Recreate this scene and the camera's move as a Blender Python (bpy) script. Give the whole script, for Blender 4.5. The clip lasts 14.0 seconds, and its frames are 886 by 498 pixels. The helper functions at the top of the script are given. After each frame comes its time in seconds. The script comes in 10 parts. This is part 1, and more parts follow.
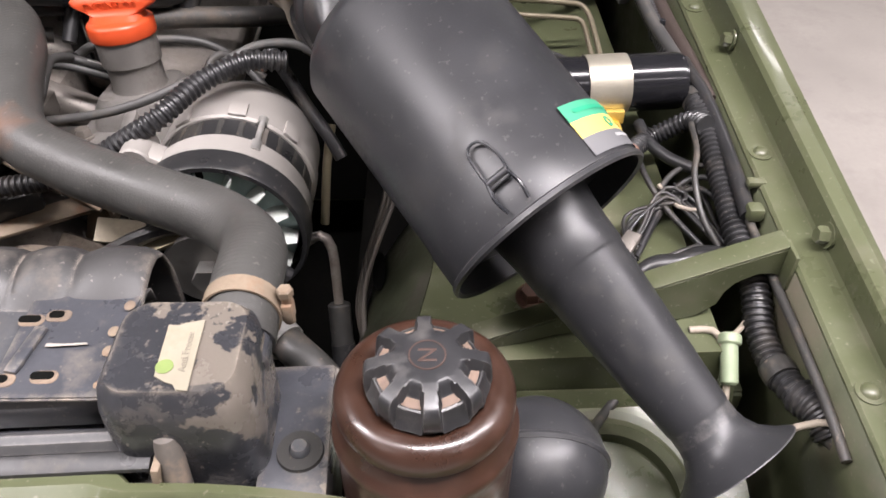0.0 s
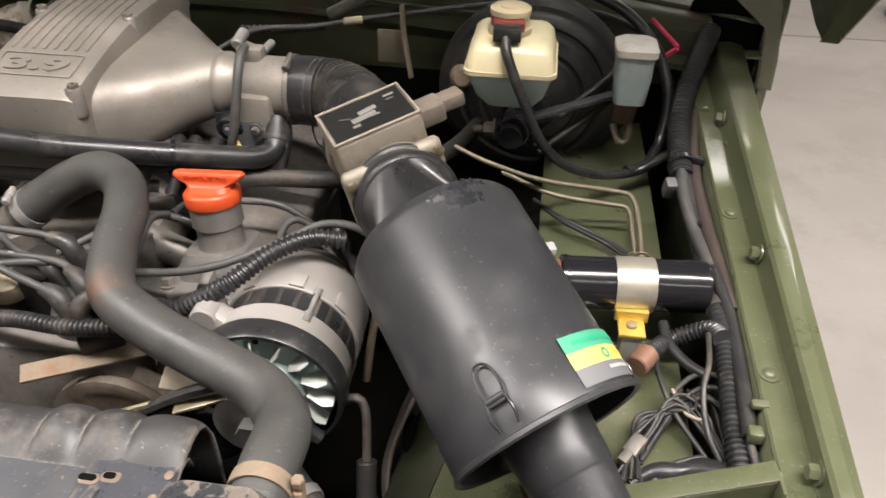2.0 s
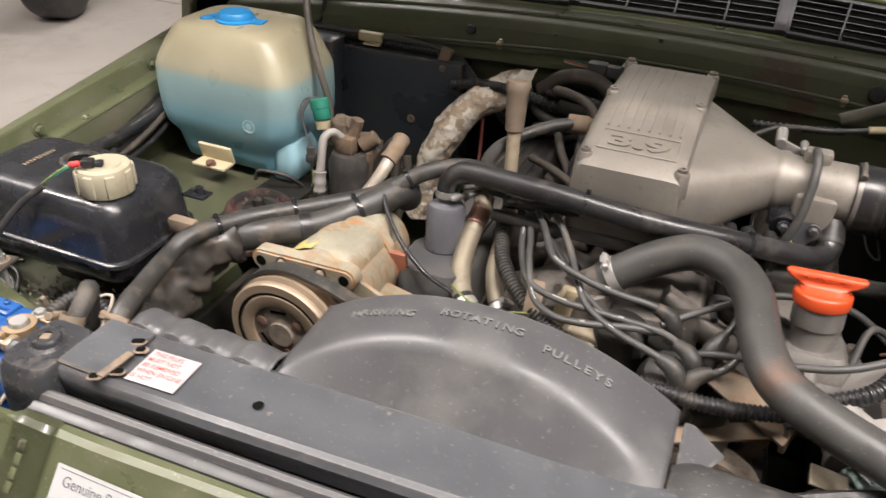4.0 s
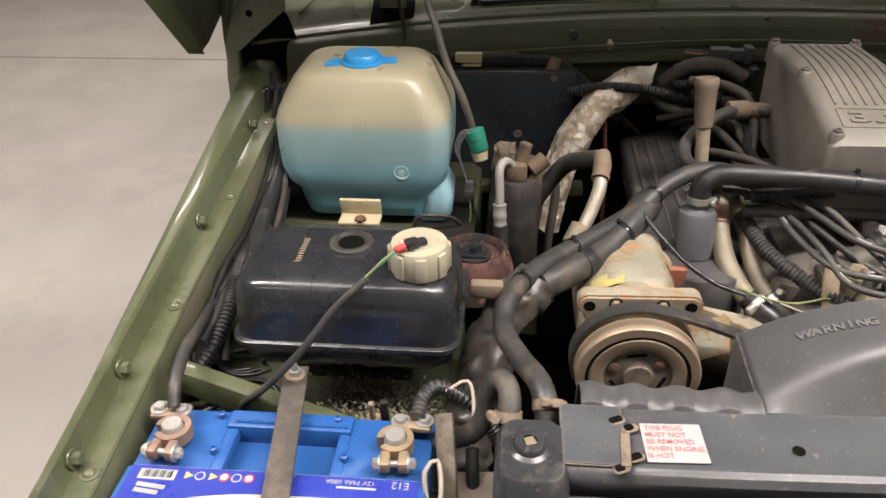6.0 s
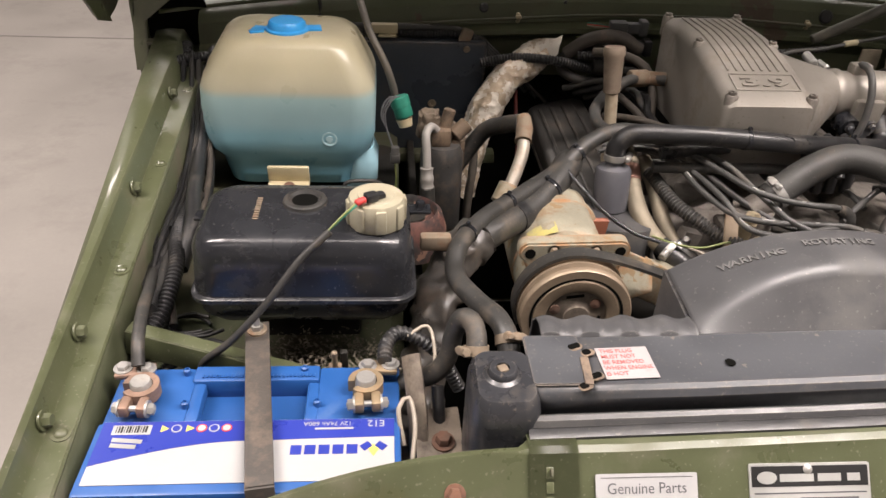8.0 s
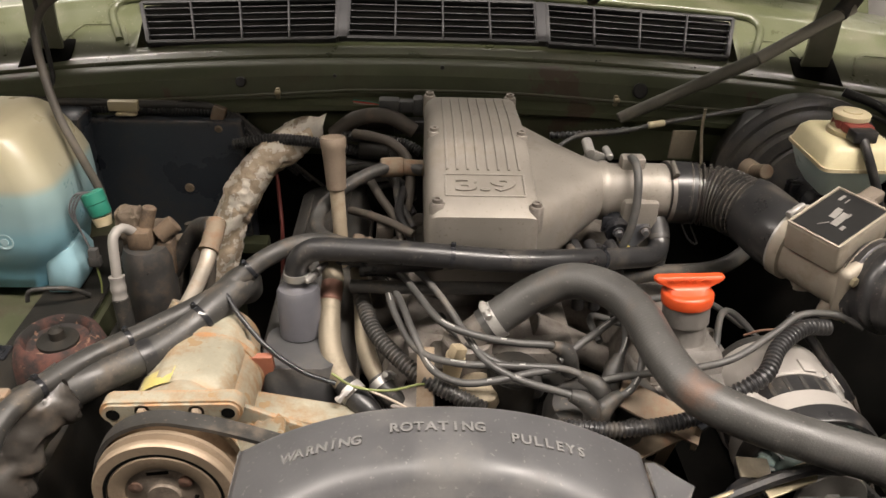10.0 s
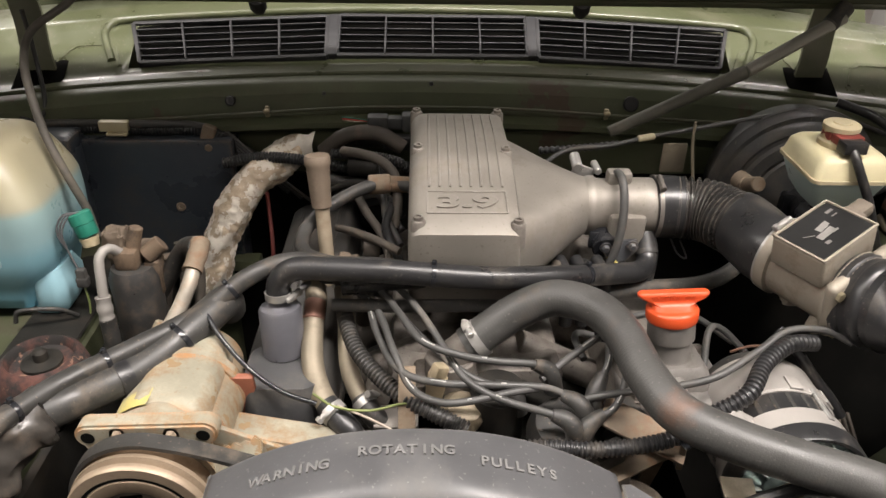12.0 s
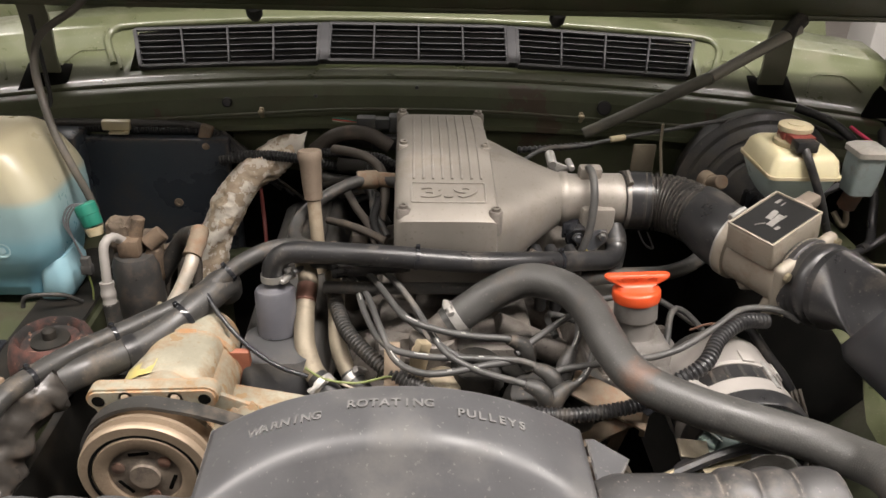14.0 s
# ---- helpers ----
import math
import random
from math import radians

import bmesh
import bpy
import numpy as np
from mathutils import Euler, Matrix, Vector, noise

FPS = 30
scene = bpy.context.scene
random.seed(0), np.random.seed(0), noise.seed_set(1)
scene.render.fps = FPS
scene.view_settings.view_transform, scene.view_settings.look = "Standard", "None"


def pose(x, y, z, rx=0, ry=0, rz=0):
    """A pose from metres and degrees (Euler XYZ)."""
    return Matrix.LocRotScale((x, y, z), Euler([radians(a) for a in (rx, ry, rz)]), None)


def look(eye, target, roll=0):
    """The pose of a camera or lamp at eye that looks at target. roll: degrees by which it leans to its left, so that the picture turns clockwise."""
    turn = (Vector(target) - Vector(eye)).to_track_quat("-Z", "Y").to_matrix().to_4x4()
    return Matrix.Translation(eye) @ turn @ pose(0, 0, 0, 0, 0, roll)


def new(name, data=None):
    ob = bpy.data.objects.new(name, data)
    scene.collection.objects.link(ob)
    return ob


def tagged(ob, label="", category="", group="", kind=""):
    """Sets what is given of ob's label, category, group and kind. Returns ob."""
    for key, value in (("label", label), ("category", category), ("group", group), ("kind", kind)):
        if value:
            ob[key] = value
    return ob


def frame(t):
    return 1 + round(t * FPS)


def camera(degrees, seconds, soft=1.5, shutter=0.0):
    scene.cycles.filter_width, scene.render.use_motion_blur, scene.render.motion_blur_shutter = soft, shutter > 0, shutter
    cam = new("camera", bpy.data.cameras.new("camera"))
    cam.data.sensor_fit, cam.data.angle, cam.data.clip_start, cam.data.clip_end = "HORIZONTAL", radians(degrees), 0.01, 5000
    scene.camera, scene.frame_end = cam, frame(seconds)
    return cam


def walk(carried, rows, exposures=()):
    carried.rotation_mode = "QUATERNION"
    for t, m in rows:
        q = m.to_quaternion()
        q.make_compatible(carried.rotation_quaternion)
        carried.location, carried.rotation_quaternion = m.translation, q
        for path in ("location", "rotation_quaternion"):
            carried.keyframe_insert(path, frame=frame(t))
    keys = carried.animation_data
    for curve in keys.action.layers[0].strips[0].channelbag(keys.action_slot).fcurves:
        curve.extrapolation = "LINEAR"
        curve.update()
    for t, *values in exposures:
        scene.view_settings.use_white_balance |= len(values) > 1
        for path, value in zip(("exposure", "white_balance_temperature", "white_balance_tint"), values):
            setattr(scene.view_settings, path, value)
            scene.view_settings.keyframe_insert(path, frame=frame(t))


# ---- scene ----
cam = camera(60.3, 14.0, shutter=0.25)
PATH = [
    (0, (0.0075, 0.0047, 1.3999), (0.0320, 1.3893, 0.1281), 0.1),
    (0.5, (0.0179, 0.0113, 1.4206), (0.0414, 1.4250, 0.1826), -0.0),
    (1, (0.0113, 0.0094, 1.4572), (0.0188, 1.4673, 0.2700), -0.1),
    (1.5, (0.0348, 0.0103, 1.4845), (-0.0207, 1.5040, 0.3443), 0.4),
    (2, (0.0517, 0.0066, 1.4977), (-0.1419, 1.5209, 0.4007), 0.9),
    (2.5, (0.0075, 0.0000, 1.5127), (-0.3525, 1.5040, 0.4430), 1.7),
    (3, (-0.0557, -0.0155, 1.5292), (-0.5516, 1.4622, 0.479), 2.45),
    (3.5, (-0.1975, -0.0475, 1.5155), (-0.776, 1.422, 0.497), 3.1),
    (4, (-0.3742, -0.1217, 1.5333), (-0.9509, 1.3618, 0.5356), 2.9),
    (4.2, (-0.4099, -0.1167, 1.5259), (-0.9986, 1.3618, 0.5279), 1.7),
    (6.3, (-0.9391, -0.2181, 1.5541), (-0.9964, 1.3733, 0.5548), -0.6),
    (6.5, (-0.9579, -0.2322, 1.5588), (-0.9409, 1.3630, 0.5633), -0.0),
    (7, (-0.9701, -0.2359, 1.5569), (-0.8206, 1.3564, 0.5689), 1.3),
    (7.5, (-0.9776, -0.2463, 1.5475), (-0.7943, 1.3320, 0.5426), 2.6),
    (8, (-0.9682, -0.2472, 1.5390), (-0.8234, 1.3198, 0.5107), 3.0),
    (8.5, (-0.9259, -0.2228, 1.5390), (-0.8479, 1.3414, 0.4994), 2.4),
    (9, (-0.73, -0.135, 1.553), (-0.662, 1.44, 0.5303), 2.5),
    (9.2, (-0.6544, -0.0984, 1.5615), (-0.5603, 1.4886, 0.5608), 2.7),
    (11.3, (-0.5095, -0.0526, 1.5616), (-0.4550, 1.5651, 0.6056), 1.2),
    (11.5, (-0.5076, -0.0555, 1.5644), (-0.4559, 1.5651, 0.6122), 1.1),
    (12, (-0.5114, -0.0564, 1.5644), (-0.4606, 1.5689, 0.6197), 1.1),
    (12.5, (-0.5151, -0.0592, 1.5653), (-0.4625, 1.5689, 0.6263), 1.3),
    (13, (-0.5245, -0.0555, 1.5644), (-0.4662, 1.5754, 0.6310), 1.4),
    (13.5, (-0.5198, -0.0790, 1.5719), (-0.4503, 1.5548, 0.6432), 1.7),
    (14, (-0.5076, -0.1325, 1.5691), (-0.4268, 1.5106, 0.6582), 1.8),
]
walk(cam, [(t, look(eye, target, roll)) for t, eye, target, roll in PATH], exposures=((0.0, 0.3, 6150, 15), (1.5, 0.22, 6350, 10), (2.5, 0.18, 6500, 10), (4.2, 0.18, 6500, 11), (6.3, 0.02, 6620, 10), (7.5, 0.0, 6770, 11), (8.3, -0.02, 6620, 14.5), (9.2, 0.04, 7020, 11.5), (11.3, 0.17, 6540, 9.5), (14.0, 0.17, 6540, 9.5)))

# ---------------------------------------------------------------- light
world = bpy.data.worlds.new("world")
scene.world = world
world.use_nodes = True
world.node_tree.nodes["Background"].inputs[0].default_value = (0.9, 0.95, 1.0, 1)
world.node_tree.nodes["Background"].inputs[1].default_value = 0.01
scene.view_settings.exposure = 0.0


# ---------------------------------------------------------------- materials
def mat(name, col, rough=0.5, metal=0.0, var=0.2, scale=25, dirt=None, damt=0.4, dscale=14, bump=0.15, bscale=350, coat=0.0, rvar=0.12, spec=0.5, sss=0.0, trans=0.0, edge=None, ewid=0.004, eamt=0.8, specks=None, chips=None, cscale=45, cut=0.6):
    """A base colour with variation at two scales, dirt in patches of its own shape, and fine relief."""
    m = bpy.data.materials.new(name)
    m.use_nodes = True
    nt = m.node_tree
    n, link = nt.nodes, nt.links.new
    p = n["Principled BSDF"]
    tc = n.new("ShaderNodeTexCoord")

    def noise_tex(sc, detail, rough_):
        t = n.new("ShaderNodeTexNoise")
        t.inputs["Scale"].default_value, t.inputs["Detail"].default_value, t.inputs["Roughness"].default_value = sc, detail, rough_
        link(tc.outputs["Object"], t.inputs["Vector"])
        return t

    def ramp(src, a, b, lo=0.0, hi=1.0):
        r = n.new("ShaderNodeMapRange")
        r.inputs["From Min"].default_value, r.inputs["From Max"].default_value = a, b
        r.inputs["To Min"].default_value, r.inputs["To Max"].default_value = lo, hi
        link(src, r.inputs["Value"])
        return r.outputs["Result"]

    def mixc(fac, a, b):
        x = n.new("ShaderNodeMix")
        x.data_type = "RGBA"
        for s, v in ((x.inputs[0], fac), (x.inputs[6], a), (x.inputs[7], b)):
            if isinstance(v, (tuple, float, int)):
                s.default_value = (*v, 1) if isinstance(v, tuple) else v
            else:
                link(v, s)
        return x.outputs[2]

    big, fine = noise_tex(scale, 5, 0.6), noise_tex(bscale, 3, 0.6)
    c = mixc(ramp(big.outputs[0], 0.3, 0.7), tuple(v * (1 - var) for v in col), tuple(min(1, v * (1 + var)) for v in col))
    c = mixc(ramp(fine.outputs[0], 0.3, 0.7, 0, 0.35), c, tuple(v * (1 - var) for v in col))
    rgh = ramp(big.outputs[0], 0.3, 0.7, max(0.03, rough - rvar), min(1, rough + rvar))
    if dirt:
        d = noise_tex(dscale, 8, 0.7)
        f = ramp(d.outputs[0], 0.62 - 0.3 * damt, 0.8 - 0.3 * damt, 0, min(1, 0.35 + damt))
        c = mixc(f, c, dirt)
        r2 = n.new("ShaderNodeMix")
        link(f, r2.inputs[0]), link(rgh, r2.inputs[2])
        r2.inputs[3].default_value = 0.9
        rgh = r2.outputs[0]
        if metal:
            link(ramp(f, 0, 1, metal, 0.1 * metal), p.inputs["Metallic"])
    if specks:
        s = noise_tex(260, 2, 0.5)
        c = mixc(ramp(s.outputs[0], 0.66, 0.72, 0, 0.6), c, specks)
    if chips:                                 # flaked patches with crisp borders
        s = noise_tex(cscale, 5, 0.62)
        c = mixc(ramp(s.outputs[0], cut, cut + 0.015, 0, 0.85), c, chips)
    if edge:                                  # worn or dusty edges, broken up by noise
        wide, tight = n.new("ShaderNodeBevel"), n.new("ShaderNodeBevel")
        wide.samples = tight.samples = 4
        wide.inputs["Radius"].default_value, tight.inputs["Radius"].default_value = ewid, 0.0001
        dot = n.new("ShaderNodeVectorMath")
        dot.operation = "DOT_PRODUCT"
        link(wide.outputs[0], dot.inputs[0]), link(tight.outputs[0], dot.inputs[1])
        brk = noise_tex(70, 6, 0.7)
        e1 = ramp(dot.outputs["Value"], 0.995, 0.9)
        mul = n.new("ShaderNodeMath")
        mul.operation = "MULTIPLY"
        link(e1, mul.inputs[0]), link(ramp(brk.outputs[0], 0.4, 0.56, 0, eamt), mul.inputs[1])
        c = mixc(mul.outputs[0], c, edge)
    link(c, p.inputs["Base Color"]), link(rgh, p.inputs["Roughness"])
    if not (dirt and metal):
        p.inputs["Metallic"].default_value = metal
    p.inputs["Specular IOR Level"].default_value = spec
    p.inputs["Coat Weight"].default_value = coat
    p.inputs["Coat Roughness"].default_value = 0.1
    p.inputs["Subsurface Weight"].default_value = sss
    p.inputs["Subsurface Radius"].default_value = (0.01, 0.01, 0.01)
    p.inputs["Transmission Weight"].default_value = trans
    if bump:
        b = n.new("ShaderNodeBump")
        b.inputs["Strength"].default_value, b.inputs["Distance"].default_value = bump, 0.0006
        link(fine.outputs[0], b.inputs["Height"])
        link(b.outputs[0], p.inputs["Normal"])
    return m


PAINT = mat("olive_paint", (0.078, 0.087, 0.045), 0.36, var=0.1, dirt=(0.14, 0.13, 0.088), damt=0.3, dscale=11, bump=0.06, coat=0.45, specks=(0.19, 0.18, 0.135), edge=(0.2, 0.185, 0.13), ewid=0.002, eamt=0.28)
# dirtier copy of the olive paint, with the shade of inner faces mixed in
PAINT_D = mat("shaded_dirty_olive_paint", (0.055, 0.061, 0.032), 0.5, var=0.25, dirt=(0.09, 0.073, 0.052), damt=0.42, dscale=9, bump=0.1, specks=(0.1, 0.09, 0.07))
CAN = mat("satin_black_paint", (0.027, 0.0275, 0.03), 0.37, var=0.15, dirt=(0.055, 0.052, 0.048), damt=0.2, dscale=20, specks=(0.075, 0.073, 0.07), bump=0.12, bscale=900, rvar=0.06, spec=0.5, edge=(0.2, 0.19, 0.18), ewid=0.0015, eamt=0.3)
SHROUD = mat("dusty_grey_black_plastic", (0.066, 0.066, 0.069), 0.42, var=0.08, dirt=(0.12, 0.115, 0.108), damt=0.3, dscale=9, bump=0.12, edge=(0.2, 0.19, 0.175), ewid=0.003, eamt=0.7, specks=(0.15, 0.145, 0.14))
BLACK = mat("black_painted_steel", (0.062, 0.065, 0.072), 0.44, var=0.12, dirt=(0.15, 0.14, 0.125), damt=0.15, dscale=60, bump=0.1, edge=(0.2, 0.17, 0.14), ewid=0.003, specks=(0.16, 0.15, 0.14), chips=(0.16, 0.14, 0.12), cscale=70, cut=0.67)
WORN = mat("worn_black_steel", (0.05, 0.052, 0.06), 0.3, var=0.2, dirt=(0.19, 0.165, 0.135), damt=0.26, dscale=26, bump=0.25, edge=(0.23, 0.2, 0.165), ewid=0.006, eamt=0.8, specks=(0.17, 0.15, 0.13), chips=(0.2, 0.17, 0.138), cscale=45, cut=0.66)
WORN_T = mat("flaked_black_steel", (0.03, 0.031, 0.035), 0.26, var=0.2, dirt=(0.17, 0.15, 0.125), damt=0.26, dscale=26, bump=0.25, edge=(0.22, 0.19, 0.155), ewid=0.004, eamt=0.7, specks=(0.17, 0.15, 0.13), chips=(0.15, 0.131, 0.11), cscale=17, cut=0.545)
GLOSS = mat("glossy_black_plastic", (0.017, 0.018, 0.021), 0.24, var=0.2, dirt=(0.07, 0.06, 0.05), damt=0.15, dscale=25, bump=0.05)
RUBBER = mat("black_rubber", (0.02, 0.02, 0.021), 0.36, var=0.2, specks=(0.1, 0.09, 0.08), dirt=(0.1, 0.086, 0.07), damt=0.28, dscale=22, bump=0.15)
RUBBER_D = mat("dusty_rubber", (0.036, 0.035, 0.033), 0.46, var=0.25, specks=(0.15, 0.12, 0.09), dirt=(0.125, 0.1, 0.075), damt=0.34, dscale=30, bump=0.2)
RUBBER_G = mat("grey_rubber_lead", (0.062, 0.061, 0.059), 0.5, var=0.2, dirt=(0.13, 0.11, 0.088), damt=0.3, dscale=25, bump=0.1)
ALU = mat("cast_aluminium", (0.275, 0.252, 0.222), 0.5, metal=0.45, var=0.16, scale=14, dirt=(0.15, 0.122, 0.092), damt=0.32, dscale=9, bump=0.25, bscale=700, edge=(0.4, 0.37, 0.33), ewid=0.002, eamt=0.6, specks=(0.18, 0.155, 0.125))
ALU_B = mat("clean_cast_aluminium", (0.33, 0.31, 0.288), 0.55, metal=0.3, var=0.08, dirt=(0.4, 0.37, 0.33), damt=0.15, dscale=20, bump=0.25, bscale=700)
ALU_D = mat("grimy_cast_aluminium", (0.22, 0.2, 0.18), 0.5, metal=0.6, var=0.25, dirt=(0.1, 0.083, 0.066), damt=0.55, dscale=16, bump=0.4, specks=(0.06, 0.05, 0.04))
WHITE_A = mat("chalky_corroded_aluminium", (0.3, 0.28, 0.215), 0.6, metal=0.2, var=0.25, dirt=(0.23, 0.13, 0.055), damt=0.5, dscale=20, bump=0.35, edge=(0.4, 0.2, 0.085), ewid=0.009, eamt=0.75, specks=(0.25, 0.18, 0.11), chips=(0.26, 0.17, 0.085), cscale=30, cut=0.6)
ZINC = mat("zinc_plated_steel", (0.43, 0.42, 0.4), 0.45, metal=0.7, var=0.12, dirt=(0.26, 0.23, 0.19), damt=0.3, dscale=40, bump=0.15)
BRASS = mat("passivated_steel", (0.37, 0.32, 0.22), 0.42, metal=0.8, var=0.15, dirt=(0.3, 0.22, 0.12), damt=0.2, dscale=25, bump=0.15)
TUBE_M = mat("dull_steel_tube", (0.25, 0.215, 0.16), 0.5, metal=0.45, var=0.2, dirt=(0.14, 0.11, 0.075), damt=0.4, dscale=18, bump=0.2)
RUST = mat("rusted_steel", (0.14, 0.07, 0.045), 0.85, var=0.3, dirt=(0.09, 0.06, 0.045), damt=0.5, dscale=30, bump=0.5)
RUST_L = mat("pale_rusted_steel", (0.215, 0.168, 0.12), 0.75, metal=0.2, var=0.25, dirt=(0.2, 0.1, 0.05), damt=0.4, dscale=35, bump=0.4)
PRIMER = mat("red_oxide_paint", (0.27, 0.095, 0.055), 0.65, var=0.15, dirt=(0.08, 0.05, 0.04), damt=0.3, dscale=60, bump=0.3)
COPPER_P = mat("copper_grey_steel", (0.26, 0.14, 0.095), 0.6, metal=0.4, var=0.2, dirt=(0.15, 0.1, 0.08), damt=0.4, dscale=30, bump=0.3)
GRIME = mat("oily_grime", (0.016, 0.015, 0.013), 0.6, var=0.35, dirt=(0.05, 0.04, 0.03), damt=0.34, dscale=12, bump=0.5, spec=0.25)
# near-black, almost without gloss: shade painted into gaps, holes and deep parts
DARK = mat("shade_black", (0.004, 0.004, 0.0035), 0.9, var=0.3, dirt=(0.009, 0.008, 0.007), damt=0.4, dscale=8, bump=0.3, spec=0.06)
CREAM = mat("aged_cream_plastic", (0.5, 0.435, 0.285), 0.42, var=0.06, dirt=(0.33, 0.26, 0.15), damt=0.2, dscale=12, bump=0.05, sss=0.2)
FLUID = mat("plastic_over_blue_fluid", (0.3, 0.5, 0.57), 0.42, var=0.08, dirt=(0.22, 0.45, 0.55), damt=0.2, dscale=8, bump=0.05, sss=0.15)
FLUID_L = mat("plastic_over_pale_blue_fluid", (0.36, 0.52, 0.55), 0.42, var=0.06, dirt=(0.36, 0.48, 0.5), damt=0.2, dscale=10, bump=0.05, sss=0.15)
RESV = mat("translucent_reservoir_plastic", (0.5, 0.6, 0.58), 0.38, var=0.06, bump=0.04, sss=0.2)
BLUE = mat("blue_battery_plastic", (0.018, 0.085, 0.28), 0.4, var=0.1, dirt=(0.08, 0.15, 0.3), damt=0.2, dscale=20, bump=0.08)
NAVY = mat("dark_blue_print", (0.025, 0.04, 0.28), 0.35, var=0.04, bump=0)
WHITE = mat("white_print", (0.37, 0.37, 0.37), 0.4, var=0.04, dirt=(0.55, 0.54, 0.52), damt=0.12, dscale=20, bump=0)
RED = mat("red_print", (0.55, 0.045, 0.04), 0.5, var=0.05, bump=0)
YELLOW = mat("yellow_print", (0.62, 0.5, 0.12), 0.45, var=0.05, bump=0)
GREEN = mat("green_print", (0.05, 0.28, 0.16), 0.45, var=0.05, bump=0)
GREY_P = mat("grey_print", (0.1, 0.1, 0.105), 0.5, var=0.05, bump=0)
SILVER_P = mat("silver_plate", (0.55, 0.55, 0.53), 0.4, metal=0.6, var=0.06, bump=0.05)
BLK_P = mat("black_print", (0.015, 0.015, 0.015), 0.4, var=0.05, bump=0)
TEAL = mat("green_connector_plastic", (0.02, 0.19, 0.13), 0.45, var=0.1, dirt=(0.12, 0.13, 0.1), damt=0.2, bump=0.05)
ORANGE = mat("orange_plastic", (0.55, 0.07, 0.018), 0.38, var=0.06, dirt=(0.35, 0.07, 0.02), damt=0.12, dscale=50, bump=0.06)
BROWN = mat("brown_stained_plastic", (0.036, 0.0165, 0.0105), 0.34, coat=0.25, var=0.3, dirt=(0.075, 0.028, 0.015), damt=0.3, dscale=18, bump=0.08)
CAPBLK = mat("black_moulded_cap", (0.024, 0.024, 0.026), 0.4, var=0.2, dirt=(0.09, 0.085, 0.08), damt=0.3, dscale=40, bump=0.15, edge=(0.12, 0.115, 0.11), ewid=0.0015, eamt=0.6)
GLASSY = mat("dark_glass", (0.02, 0.03, 0.03), 0.05, var=0.0, bump=0)
FANZ = mat("dull_zinc_sheet", (0.5, 0.53, 0.5), 0.4, metal=0.35, var=0.12, dirt=(0.3, 0.3, 0.27), damt=0.15, dscale=30, bump=0.05, edge=(0.75, 0.76, 0.74), ewid=0.001)
DUST = mat("tan_dust", (0.2, 0.14, 0.105), 0.8, var=0.25, dirt=(0.08, 0.06, 0.05), damt=0.35, dscale=120, bump=0.2)
FOIL = mat("crumpled_foil_sleeve", (0.46, 0.37, 0.27), 0.42, metal=0.3, var=0.3, dirt=(0.2, 0.135, 0.085), damt=0.3, dscale=24, bump=0.8, bscale=240, chips=(0.7, 0.65, 0.57), cscale=60, cut=0.5)
CONC = mat("smooth_concrete", (0.365, 0.337, 0.309), 0.6, var=0.1, scale=2.2, dirt=(0.3, 0.275, 0.25), damt=0.36, dscale=2.6, bump=0.1, bscale=60)
WALLM = mat("painted_wall", (0.5, 0.495, 0.48), 0.8, var=0.05, scale=1.5, dirt=(0.55, 0.53, 0.5), damt=0.2, dscale=0.9, bump=0.1, bscale=40)
CEILM = mat("ceiling_panel", (0.42, 0.42, 0.415), 0.85, var=0.04, scale=1.0, bump=0.1, bscale=30)
WIREY = mat("yellow_green_wire", (0.17, 0.2, 0.07), 0.45, var=0.1, bump=0)
WIREW = mat("off_white_wire", (0.33, 0.285, 0.23), 0.5, var=0.1, bump=0)
HOSE_BR = mat("rust_stained_rubber", (0.052, 0.051, 0.048), 0.47, var=0.22, dirt=(0.11, 0.084, 0.06), damt=0.2, dscale=14, bump=0.35, bscale=700, specks=(0.13, 0.12, 0.11))

# a rust stain on the top hose, under its second bend
hn, hl = HOSE_BR.node_tree.nodes, HOSE_BR.node_tree.links.new
hsh, hco, hno = hn["Principled BSDF"], hn.new("ShaderNodeTexCoord"), hn.new("ShaderNodeTexNoise")
hno.inputs["Scale"].default_value, hno.inputs["Detail"].default_value = 90, 5
hds, had, hrm, hmx = hn.new("ShaderNodeVectorMath"), hn.new("ShaderNodeMath"), hn.new("ShaderNodeMapRange"), hn.new("ShaderNodeMix")
hds.operation, had.operation, hmx.data_type = "DISTANCE", "MULTIPLY_ADD", "RGBA"
hds.inputs[1].default_value = (-0.285, 0.448, 1.109)
hl(hco.outputs["Object"], hds.inputs[0]), hl(hco.outputs["Object"], hno.inputs["Vector"])
hl(hno.outputs[0], had.inputs[0]), hl(hds.outputs["Value"], had.inputs[2])
had.inputs[1].default_value = 0.03
hrm.inputs["From Min"].default_value, hrm.inputs["From Max"].default_value = 0.036, 0.018
hrm.inputs["To Max"].default_value = 0.45
hl(had.outputs[0], hrm.inputs["Value"]), hl(hrm.outputs[0], hmx.inputs[0])
hl(hsh.inputs["Base Color"].links[0].from_socket, hmx.inputs[6])
hmx.inputs[7].default_value = (0.17, 0.072, 0.032, 1)
hl(hmx.outputs[2], hsh.inputs["Base Color"])


# ---------------------------------------------------------------- builders
def V(*a):
    return Vector(a)


def thing(name, at, label, category, group=""):
    e = new(name)
    e.empty_display_size = 0.02
    e.location = at
    return tagged(e, label, category, group)


